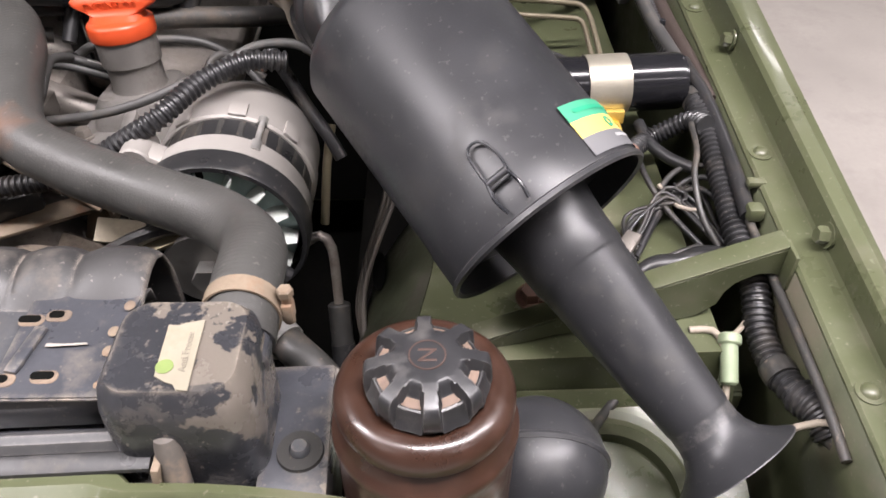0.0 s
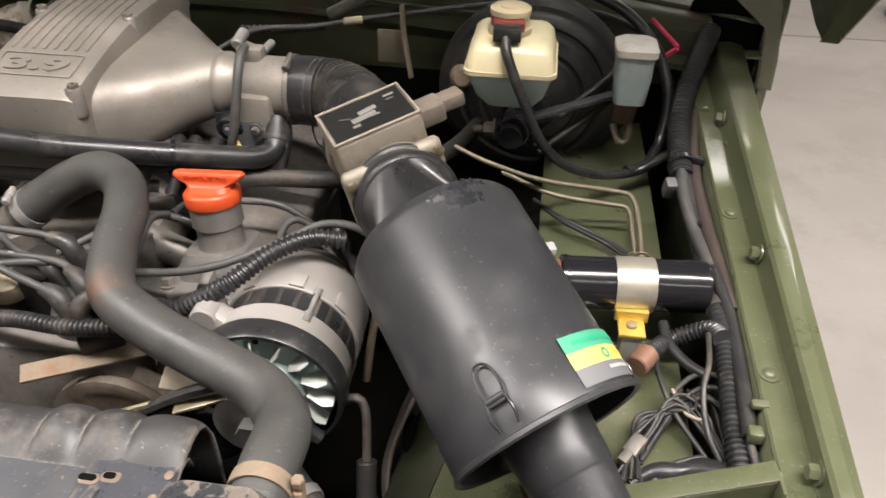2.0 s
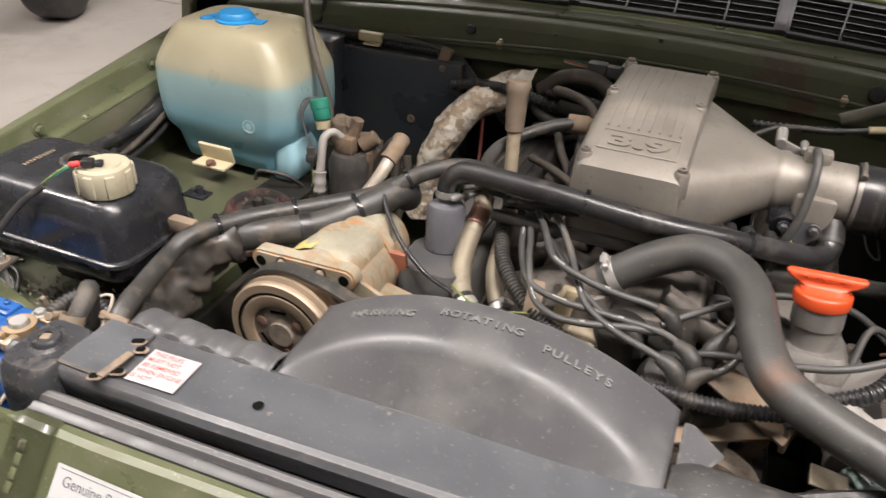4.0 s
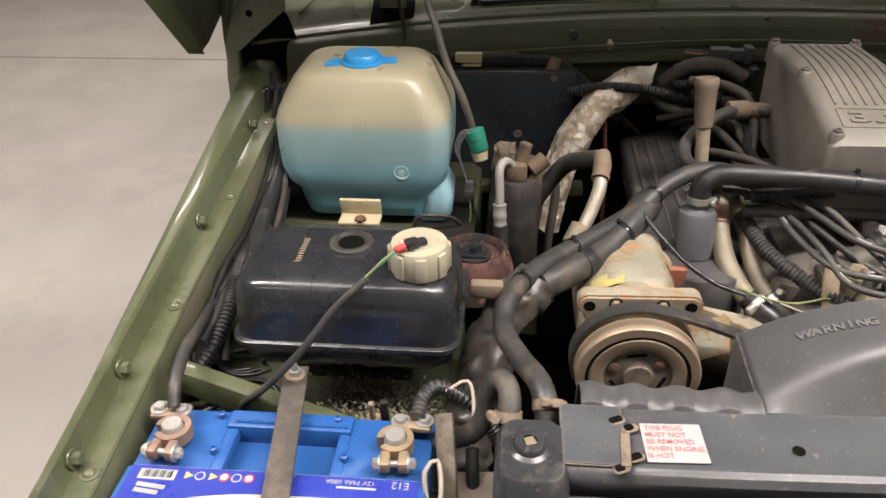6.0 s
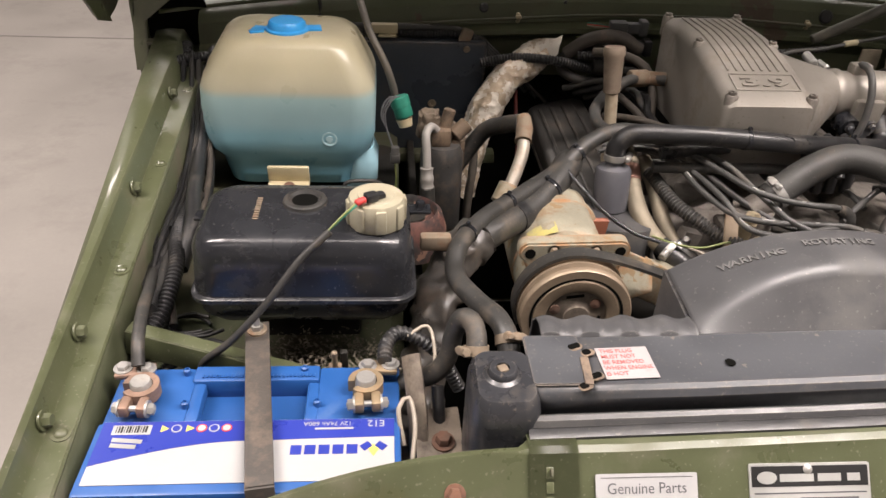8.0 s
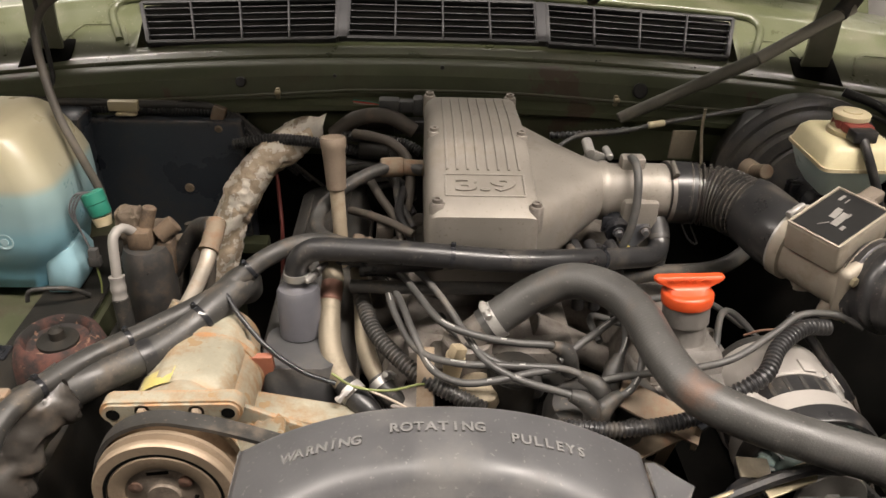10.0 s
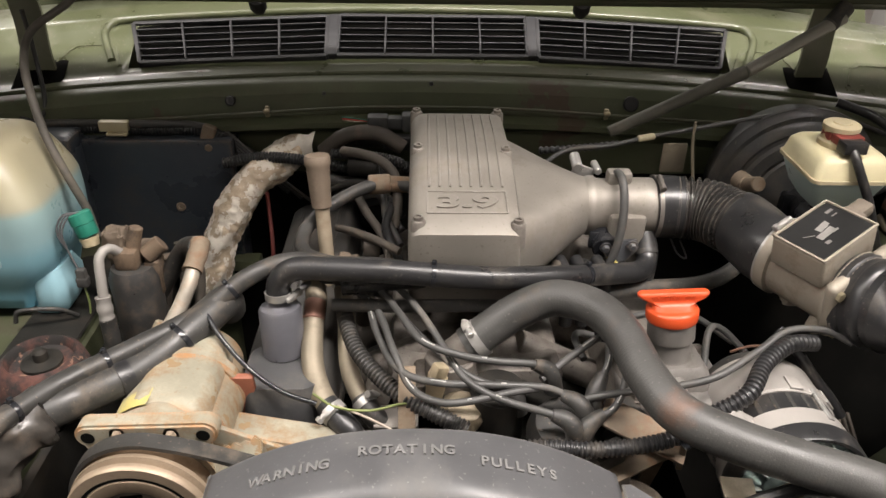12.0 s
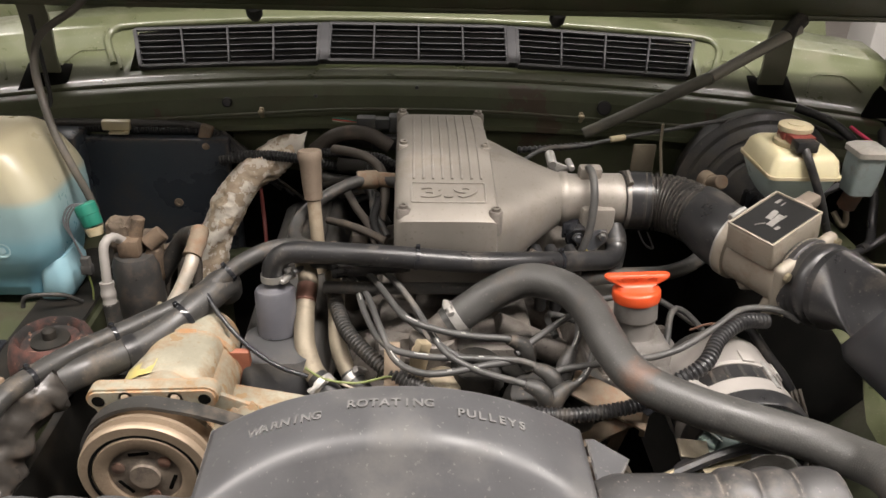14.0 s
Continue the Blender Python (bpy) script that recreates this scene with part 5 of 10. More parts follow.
part("stop_plate", merge(moved(slab([(-0.024, 0.012), (0.024, 0.012), (0.026, -0.002), (0.006, -0.018), (-0.012, -0.016)], pose(0, 0, 0), 0.004, 0.001), plane_m((-0.272, 0.746, 1.098), (1, 0, 0.1), (0, 0.2, 1))), hexnut((-0.288, 0.744, 1.102), (-0.288, 0.738, 1.101), 0.005), hexnut((-0.256, 0.744, 1.105), (-0.256, 0.738, 1.104), 0.005)), BLACK, thr, "black stop plate with two bolts")
part("sensor", merge(cyl((-0.288, 0.745, 1.1), (-0.288, 0.77, 1.105), 0.016), box(0.05, 0.006, 0.022, (-0.282, 0.757, 1.106), bev=0.002)), GLOSS, thr)

# oil filler neck on the right rocker cover
ALU_N = mat("dull_grey_casting", (0.2, 0.188, 0.175), 0.5, metal=0.4, var=0.15, dirt=(0.1, 0.086, 0.072), damt=0.4, dscale=30, bump=0.2)
NK = V(-0.244, 0.592, 1.052)
nka = V(-0.08, 0.12, 1.0).normalized()
fb = part("filler_base", moved(loft([[V(px * f, py * f, z) for px, py in rrect(0.1, 0.1, 0.02, 5)] for f, z in ((1.15, -0.03), (1.12, -0.012), (1.06, -0.008), (0.78, -0.004), (0.7, 0.012), (0.6, 0.02))]), axis_m(NK - nka * 0.015, NK)), ALU_N, eng, "grey cast oil filler base")
for dx, dy in ((-0.044, -0.04), (0.044, -0.04), (0.044, 0.042)):
    part("base_bolt", moved(hexnut((dx, dy, -0.006), (dx, dy, 0.002), 0.007), axis_m(NK - nka * 0.015, NK)), ALU_D, fb)
part("base_web", moved(box(0.012, 0.06, 0.02, (0.0, -0.03, 0.004), (18, 0, 0), bev=0.004), axis_m(NK - nka * 0.015, NK)), ALU_N, fb)
part("filler_neck", lathe([(0.027, 0), (0.024, 0.004), (0.0225, 0.008), (0.0225, 0.026), (0.0248, 0.028), (0.0248, 0.052), (0.023, 0.053)], axis_m(NK, NK + nka), 32), ALU_N, eng, "dull cast oil filler neck")
CP = NK + nka * 0.052
cap = thing("oil_filler_cap", CP, "bright orange plastic oil filler cap with a winged grip", "filler cap")
cm = axis_m(CP, CP + nka) @ pose(0, 0, 0, 0, 0, 0)
gx = (cm.inverted().to_3x3() @ V(1, -0.08, 0))
cm = cm @ Matrix.Rotation(math.atan2(gx.y, gx.x), 4, "Z")
part("skirt", lathe([(0.0215, -0.002), (0.0265, -0.002), (0.0272, 0.0), (0.0272, 0.009), (0.026, 0.011), (0.0225, 0.013), (0.0, 0.0135)], cm, 40), ORANGE, cap)
part("grip", moved(loft([[V(x, y, z) for x, y in rrect(w, d, min(w, d) * 0.45, 5)] for w, d, z in ((0.047, 0.04, 0.0125), (0.044, 0.024, 0.0165), (0.052, 0.0165, 0.019), (0.066, 0.0145, 0.022), (0.073, 0.0135, 0.025), (0.0735, 0.0125, 0.0275), (0.07, 0.009, 0.0292))]), cm), ORANGE, cap, "winged grip")
part("lettering", lettering("ENGINE OIL", 0.0088, cm @ plane_m((0, -0.0072, 0.0238), (1, 0, 0), (0, -0.12, 1)), 0.0006, bold=0.0001), ORANGE, cap)

# ---------------------------------------------------------------- left of the engine: battery
bat = thing("battery", (-1.085, 0.24, 0.84), "blue car battery with a white and dark blue label", "battery")
BX0, BX1, BY0, BY1, BZ = -1.219, -0.953, 0.168, 0.325, 1.03
part("case", box(BX1 - BX0 - 0.006, BY1 - BY0 - 0.004, 0.17, ((BX0 + BX1) / 2, (BY0 + BY1) / 2, 0.915), bev=0.005), BLUE, bat)
lid = part("lid", box(BX1 - BX0, 0.08, 0.03, ((BX0 + BX1) / 2, BY0 + 0.04, BZ - 0.015), bev=0.003), BLUE, bat)
for b in (box(0.072, 0.078, 0.024, (BX0 + 0.036, BY1 - 0.039, BZ - 0.018), bev=0.003), box(0.078, 0.078, 0.024, (BX1 - 0.039, BY1 - 0.039, BZ - 0.018), bev=0.003), box(0.12, 0.022, 0.027, (-1.09, BY1 - 0.011, BZ - 0.0165), bev=0.003), box(0.122, 0.07, 0.004, (-1.09, 0.285, BZ - 0.026), bev=0.001)):
    part("lid_section", b, BLUE, bat)
for x in (-1.142, -1.035):
    part("handle", box(0.012, 0.05, 0.014, (x, 0.278, BZ - 0.012), bev=0.003), BLUE, bat)
for k in range(30):
    part("ridge", box(0.0018, 0.004, 0.0016, (-1.14 + 0.0036 * k, 0.309, BZ - 0.0022), bev=0), BLUE, lid)
for x, y in ((-1.157, 0.316), (-1.045, 0.318), (-1.15, 0.272), (-1.03, 0.272)):
    part("vent", lathe([(0.0035, -0.004), (0.0035, 0.002), (0.002, 0.003), (0.0015, 0.001), (0, 0.001)], pose(x, y, BZ - 0.002), 14, False), BLUE, lid)
LW = BX1 - BX0 - 0.012
blabel = part("label", box(LW, 0.069, 0.0006, ((BX0 + BX1) / 2, 0.213, BZ + 0.0006), bev=0), WHITE, bat)
curve = [(LW / 2, 0.0), (LW / 2, 0.021), (-LW / 2, 0.021), (-LW / 2, -0.028)] + [(-LW / 2 + LW * 0.5 * k / 12, -0.028 + 0.0255 * math.sin(k / 12 * math.pi / 2)) for k in range(1, 13)]
part("blue_field", slab(curve, pose((BX0 + BX1) / 2, 0.226, BZ + 0.0013), 0.0003, 0), NAVY, blabel)
part("barcode_panel", box(0.033, 0.011, 0.0003, (-1.187, 0.2375, BZ + 0.0015), bev=0), WHITE, blabel)
for k in range(12):
    part("bar", box(0.0006 + 0.0006 * ((k * 7) % 3), 0.0075, 0.0002, (-1.2 + 0.0023 * k, 0.238, BZ + 0.0018), bev=0), BLK_P, blabel)
for k, c in enumerate((YELLOW, WHITE, YELLOW, RED, WHITE, RED)):
    mk = pose(-1.160 + 0.0108 * k, 0.2385, BZ + 0.0014)
    part("pictogram", lathe([(0.0046, 0), (0.0046, 0.0003), (0, 0.0003)], mk, 3 if c is YELLOW else 20, False), c, blabel)
    if c is not YELLOW:
        part("pictogram_field", lathe([(0.0034, 0), (0.0034, 0.0005), (0, 0.0005)], mk, 20, False), NAVY if c is WHITE else WHITE, blabel)
UP = pose(0, 0, 0, 0, 0, 180)                     # the print faces the other way
part("lettering", lettering("E12", 0.0105, pose(-0.975, 0.2415, BZ + 0.0016) @ UP, 0.0001), WHITE, blabel)
part("lettering", lettering("12V 74Ah 680A", 0.0066, pose(-1.018, 0.2418, BZ + 0.0016) @ UP, 0.0001), WHITE, blabel)
part("print_bar", box(0.034, 0.0022, 0.0003, (-1.012, 0.2358, BZ + 0.0015), bev=0), WHITE, blabel)
for x in (-0.9915, -1.0035, -1.0155, -1.0275, -1.0395):    # maker's name as plain shapes
    part("name_bar", box(0.0095, 0.0105, 0.0003, (x - 0.004, 0.212, BZ + 0.0012), bev=0.0001), NAVY, blabel)
part("badge", lathe([(0.009, 0), (0.009, 0.0003), (0, 0.0003)], pose(-0.977, 0.2125, BZ + 0.001, 0, 0, 30), 3, False), YELLOW, blabel)
part("badge_edge", merge(box(0.009, 0.007, 0.0003, (-0.9835, 0.215, BZ + 0.0014), (0, 0, 40), bev=0), box(0.009, 0.007, 0.0003, (-0.9705, 0.215, BZ + 0.0014), (0, 0, -40), bev=0)), NAVY, blabel)
for x, w in ((-1.19, 0.022), (-1.188, 0.026)):
    part("name_bar", box(w, 0.0045, 0.0003, (x, 0.225 if w > 0.023 else 0.219, BZ + 0.0017), (0, 0, -6), bev=0), SILVER_P, blabel)


def terminal(x, y, turn, mat_):
    e = thing("battery_terminal", (x, y, BZ), "tarnished brass battery clamp bolted on a lead post", "battery terminal", "battery terminals")
    m = pose(x, y, BZ - 0.002, 0, 0, turn)
    part("post", lathe([(0.0105, 0), (0.0095, 0.019), (0.0085, 0.0205)], m, 24), ZINC, e)
    ring = []
    for k in range(21):
        a = radians(-70 + 320 * k / 20 - 90 + 20)
        ring.append([m @ V(r * math.cos(a), r * math.sin(a), z) for r, z in ((0.0105, 0.003), (0.0165, 0.003), (0.0165, 0.016), (0.0105, 0.016))])
    part("clamp_ring", loft(ring), mat_, e)
    for ex in (-0.0075, 0.0085):
        part("ear", moved(box(0.009, 0.017, 0.012, (ex, -0.022, 0.009), bev=0.002), m), mat_, e)
    part("bolt", merge(moved(cyl((-0.019, -0.024, 0.009), (0.02, -0.024, 0.009), 0.003, 12), m), moved(hexnut((0.013, -0.024, 0.009), (0.019, -0.024, 0.009), 0.0055), m), moved(hexnut((-0.012, -0.024, 0.009), (-0.018, -0.024, 0.009), 0.0055), m)), ZINC, e)
    s = 1 if turn >= 0 else -1
    part("cable_plate", moved(box(0.036, 0.017, 0.006, (s * 0.014, 0.024, 0.009), (0, 0, -8 * s), bev=0.002), m), mat_, e)
    for k in (-1, 1):
        part("bolt", moved(hexnut((s * (0.014 + 0.011 * k), 0.024, 0.012), (s * (0.014 + 0.011 * k), 0.024, 0.017), 0.006), m), ZINC, e)
    return e


TERM = mat("tarnished_brass", (0.29, 0.19, 0.14), 0.5, metal=0.5, var=0.25, dirt=(0.2, 0.13, 0.1), damt=0.45, dscale=60, bump=0.2)
TERM2 = mat("yellowed_brass", (0.32, 0.24, 0.15), 0.52, metal=0.55, var=0.2, dirt=(0.35, 0.2, 0.1), damt=0.3, dscale=60, bump=0.2)
terminal(-1.189, 0.282, -4, TERM)
terminal(-0.985, 0.284, 4, TERM2)
strap = thing("battery_strap", (-1.085, 0.27, 1.04), "dark rusty steel strap holding the battery down", "strap")
sm = plane_m((-1.082, 0.268, 1.0405), (1, 0.145, 0.0), (-0.145, 1, 0.0))
part("bar", merge(moved(box(0.0235, 0.212, 0.004, bev=0.001), sm), moved(box(0.0235, 0.004, 0.05, (0, -0.105, -0.023), bev=0.001), sm)), mat("bitumen_black_rusty_steel", (0.06, 0.052, 0.045), 0.6, var=0.3, dirt=(0.16, 0.12, 0.09), damt=0.4, dscale=30, bump=0.4), strap)
part("washer", lathe([(0.01, 0), (0.01, 0.002), (0.004, 0.003)], sm @ pose(0, 0.092, 0.002), 20), RUST_L, strap)
part("stud", merge(lathe([(0.0035, -0.04), (0.0035, 0.016), (0.0025, 0.018)], sm @ pose(0, 0.092, 0.0), 12), lathe([(0.0062, 0), (0.0062, 0.006)], sm @ pose(0, 0.092, 0.004), 6)), ZINC, strap)
# battery cables
def hose(name, pts, r, material, label, category="hose", group="", seg=12, rib=None, step=0.006, flat=1.0, radii=None):
    return solo(name, sweep(pts, r, seg, step, rib, radii, True, flat), material, label, category, group)


def tied_hose(name, pts, r, material, label, fixings, category="hose", seg=14, rib=None, step=0.006):
    """A hose whose ties and clips are parts of it: (place along 0..1, width, name, material)."""
    e = thing(name, pts[0], label, category)
    part("tube", sweep(pts, r, seg, step, rib), material, e)
    line = smooth_line(pts, 0.004)
    for f, w, nm, m_ in fixings:
        i = min(len(line) - 2, max(1, int(f * (len(line) - 1))))
        p, d = line[i], line[i + 1] - line[i - 1]
        part(nm, lathe([(r - 0.001, -w / 2), (r + 0.0009, -w / 2), (r + 0.0013, 0), (r + 0.0009, w / 2), (r - 0.001, w / 2)], axis_m(p, p + d), 24, False), m_, e)
        if nm == "cable_tie":
            part("tie_head", moved(box(0.005, 0.006, 0.005, (0, r + 0.002, 0), bev=0.001), axis_m(p, p + d)), m_, e)
    return e


hose("battery_cable", [(-1.197, 0.305, 1.045), (-1.2, 0.325, 1.06), (-1.207, 0.37, 1.062), (-1.22, 0.43, 1.04), (-1.235, 0.5, 1.02)], 0.0062, RUBBER_D, "thick grey-black battery cable along the wing", "cable")
hose("battery_cable", [(-0.968, 0.308, 1.045), (-0.965, 0.33, 1.05), (-0.95, 0.345, 1.05), (-0.915, 0.34, 1.03), (-0.89, 0.34, 0.98)], 0.0075, RUBBER, "thick black battery cable in ribbed conduit", "cable", rib=(0.005, 0.0012))
hose("wire", [(-0.95, 0.23, 1.015), (-0.955, 0.25, 1.04), (-0.945, 0.262, 1.042), (-0.94, 0.24, 1.03), (-0.943, 0.21, 1.01), (-0.94, 0.19, 1.0)], 0.0022, WIREW, "dirty off-white wire beside the battery", "wire")
hose("wire", [(-0.945, 0.34, 1.05), (-0.925, 0.35, 1.055), (-0.918, 0.33, 1.04), (-0.92, 0.29, 1.0), (-0.918, 0.26, 0.97)], 0.0018, WIREW, "thin pale wire by the radiator tank", "wire")
RUSTB = mat("oily_brown_rust", (0.19, 0.155, 0.12), 0.65, var=0.3, dirt=(0.055, 0.045, 0.038), damt=0.45, dscale=40, bump=0.4)
rb = thing("radiator_bracket", (-0.92, 0.21, 0.95), "rusty steel bracket bolted beside the radiator", "bracket")
part("plate", merge(box(0.045, 0.062, 0.004, (-0.917, 0.253, 1.0), (10, 0, 4), bev=0.001), box(0.034, 0.004, 0.13, (-0.935, 0.285, 0.93), (12, 0, 0), bev=0.001)), RUSTB, rb)
part("bolt", hexnut((-0.913, 0.245, 1.002), (-0.913, 0.244, 1.011), 0.0075), RUST, rb)
part("post", sweep([(-0.943, 0.3, 1.06), (-0.938, 0.27, 1.03), (-0.935, 0.25, 0.98), (-0.935, 0.24, 0.9)], 0.012, 10, 0.01, flat=0.5), RUSTB, rb)
hose("conduit", [(-0.917, 0.29, 1.03), (-0.915, 0.27, 1.0), (-0.912, 0.26, 0.93)], 0.006, RUBBER, "short black rubber sleeve", "hose")

# ---------------------------------------------------------------- coolant expansion tank
tank = thing("expansion_tank", (-1.05, 0.44, 0.95), "glossy black coolant expansion tank with an off-white cap", "expansion tank")
tcx, tcy = -1.0495, 0.443


def tank_ring(w, d, z, r=0.022, dy=0.0):
    return [V(tcx + x, tcy + dy + y, z) for x, y in rrect(w, d, min(r, d * 0.45), 6)]


TANKM = mat("dusty_glossy_black_plastic", (0.02, 0.021, 0.024), 0.24, var=0.2, dirt=(0.06, 0.056, 0.052), damt=0.2, dscale=12, bump=0.08, specks=(0.09, 0.085, 0.08), edge=(0.09, 0.085, 0.08), ewid=0.003, eamt=0.5)
part("lower_shell", loft([tank_ring(0.165, 0.085, 1.028), tank_ring(0.195, 0.11, 1.033), tank_ring(0.214, 0.124, 1.044), tank_ring(0.22, 0.128, 1.062)]), TANKM, tank)
part("seam", loft([tank_ring(0.226, 0.133, 1.062), tank_ring(0.23, 0.137, 1.0635), tank_ring(0.23, 0.137, 1.068), tank_ring(0.226, 0.133, 1.0695)]), TANKM, tank)
part("upper_shell", loft([tank_ring(0.222, 0.13, 1.069), tank_ring(0.22, 0.129, 1.10, 0.026), tank_ring(0.217, 0.127, 1.118, 0.028), tank_ring(0.209, 0.12, 1.1285, 0.028), tank_ring(0.195, 0.107, 1.134, 0.028), tank_ring(0.17, 0.085, 1.1355, 0.026)]), TANKM, tank)
part("port", lathe([(0.024, -0.002), (0.0225, 0.0028), (0.0195, 0.0046), (0.0168, 0.0042), (0.0148, 0.001), (0.0, 0.001)], pose(-1.051, 0.458, 1.136), 32, False), RUBBER_D, tank, "dusty moulded port ring")
part("port_hole", lathe([(0.0135, 0.0016), (0.0, 0.0016)], pose(-1.051, 0.458, 1.136), 24, False), DARK, tank)
part("neck", lathe([(0.022, 0), (0.022, 0.012)], pose(-0.976, 0.42, 1.126), 28), GLOSS, tank)
CAPM = mat("dull_beige_plastic", (0.36, 0.33, 0.24), 0.45, var=0.1, dirt=(0.25, 0.21, 0.14), damt=0.3, dscale=20, bump=0.06)
tc = part("cap", lathe([(0.0275, 0), (0.0285, 0.002), (0.0285, 0.026), (0.0268, 0.0295), (0.019, 0.03), (0.018, 0.031), (0.018, 0.0315), (0.0, 0.0315)], pose(-0.976, 0.42, 1.135), 40, False), CAPM, tank, "off-white ribbed screw cap")
for k in range(8):
    a = radians(45 * k + 10)
    part("grip_rib", box(0.005, 0.011, 0.026, (-0.976 + 0.028 * math.cos(a), 0.42 + 0.028 * math.sin(a), 1.149), (0, 0, 45 * k + 10), bev=0.002), CAPM, tc)
part("level_mark", merge(*[box(0.0055, 0.0026, 0.0004, (-1.098, 0.422 + 0.0046 * k, 1.1362), bev=0) for k in range(10)]), RUST_L, tank)
part("lug", merge(box(0.03, 0.02, 0.004, (-0.93, 0.505, 1.1), bev=0.002), hexnut((-0.927, 0.505, 1.102), (-0.927, 0.505, 1.11), 0.0055)), GLOSS, tank)
part("lug", box(0.03, 0.02, 0.004, (-1.165, 0.505, 1.09), bev=0.002), GLOSS, tank)
part("probe", merge(box(0.013, 0.011, 0.009, (-0.981, 0.406, 1.171), (0, 0, 30), bev=0.002), box(0.009, 0.009, 0.006, (-0.972, 0.412, 1.17), (0, 0, 30), bev=0.002)), RUBBER, tank)
part("red_sleeve", cyl((-0.986, 0.401, 1.171), (-0.996, 0.395, 1.17), 0.0035, 12), RED, tank)
for k, c in ((0, WIREY), (1, TEAL)):
    part("wire", sweep([(-0.994 + 0.002 * k, 0.396, 1.17), (-1.005 + 0.003 * k, 0.387 + 0.002 * k, 1.164), (-1.022, 0.378, 1.149)], 0.0012, 8, 0.004), c, tank)
hose("sensor_lead", [(-1.02, 0.379, 1.148), (-1.05, 0.366, 1.122), (-1.082, 0.352, 1.082), (-1.12, 0.345, 1.04), (-1.15, 0.35, 1.01), (-1.16, 0.36, 0.98)], 0.0038, RUBBER_D, "black sheathed sensor lead over the expansion tank", "cable")
hose("overflow_hose", [(-1.16, 0.44, 1.06), (-1.172, 0.47, 1.07), (-1.178, 0.52, 1.06), (-1.185, 0.56, 1.045)], 0.0075, RUBBER_D, "dusty black overflow hose beside the tank")
part("stand", box(0.13, 0.05, 0.07, (-1.06, 0.47, 0.996), bev=0.006), GRIME, tank, "grimy black stand under the tank")
# dry leaf litter gathered under the tank
rl = random.Random(11)
LITTER = mat("dry_leaf_litter", (0.19, 0.165, 0.13), 0.8, var=0.4, dirt=(0.07, 0.055, 0.04), damt=0.5, dscale=90, bump=0.3)
lit = bmesh.new()
for k in range(800):
    x, y = rl.gauss(-1.02, 0.055), rl.gauss(0.4, 0.025)
    if -1.16 < x < -0.95 and 0.362 < y < 0.5:
        q = bmesh.ops.create_cube(lit, size=1.0, matrix=pose(x, y, 0.967 + 0.012 * rl.random(), rl.uniform(-40, 40), rl.uniform(-40, 40), rl.uniform(0, 180)) @ Matrix.Diagonal((rl.uniform(0.0015, 0.006), rl.uniform(0.001, 0.0025), 0.0005, 1)))
solo("leaf_litter", lit, LITTER, "dry brown leaf litter under the expansion tank", "litter", "", "stuff")
solo("tank_bracket", merge(box(0.12, 0.01, 0.05, (-1.0, 0.382, 0.945), (25, 0, 0), bev=0.003), box(0.008, 0.006, 0.07, (-1.01, 0.365, 0.98), (10, 0, 5), bev=0.001)), GRIME, "grimy black bracket under the expansion tank", "bracket")

# ---------------------------------------------------------------- washer bottle
bottle = thing("washer_bottle", (-1.105, 0.85, 0.965), "large washer bottle half full of blue fluid under a cream top", "washer bottle")


def bring(x0, x1, y0, y1, z, r=0.035):
    return [V((x0 + x1) / 2 + a, (y0 + y1) / 2 + b, z) for a, b in rrect(x1 - x0, y1 - y0, r, 7)]


def fluid_plastic():
    """Translucent plastic: blue fluid inside up to a level, bare yellowed plastic above it."""
    m = mat("translucent_bottle_plastic", (0.5, 0.5, 0.45), 0.36, var=0.05, bump=0.04, sss=0.2)
    nt = m.node_tree
    geo, sep, rng_, ramp_ = [nt.nodes.new(k) for k in ("ShaderNodeTexCoord", "ShaderNodeSeparateXYZ", "ShaderNodeMapRange", "ShaderNodeValToRGB")]
    stain = nt.nodes.new("ShaderNodeTexNoise")
    stain.inputs["Scale"].default_value, stain.inputs["Detail"].default_value = 9, 6
    mul = nt.nodes.new("ShaderNodeMix")
    mul.data_type, mul.blend_type = "RGBA", "MULTIPLY"
    mul.inputs[0].default_value = 0.35
    rng_.inputs["From Min"].default_value, rng_.inputs["From Max"].default_value = 0.97, 1.2
    e = ramp_.color_ramp.elements
    e[0].position, e[0].color = 0.0, (0.13, 0.37, 0.5, 1)
    e[1].position, e[1].color = 1.0, (0.48, 0.43, 0.29, 1)
    for f, c in ((0.12, (0.17, 0.39, 0.49)), (0.42, (0.25, 0.46, 0.53)), (0.5, (0.33, 0.5, 0.53)), (0.66, (0.36, 0.51, 0.51)), (0.71, (0.51, 0.48, 0.35)), (0.85, (0.5, 0.455, 0.31))):
        n_ = e.new(f)
        n_.color = (*c, 1)
    link = nt.links.new
    link(geo.outputs["Object"], sep.inputs[0]), link(sep.outputs[2], rng_.inputs["Value"]), link(rng_.outputs["Result"], ramp_.inputs[0])
    link(geo.outputs["Object"], stain.inputs["Vector"])
    link(ramp_.outputs[0], mul.inputs[6]), link(stain.outputs[0], mul.inputs[7])
    link(mul.outputs[2], nt.nodes["Principled BSDF"].inputs["Base Color"])
    return m


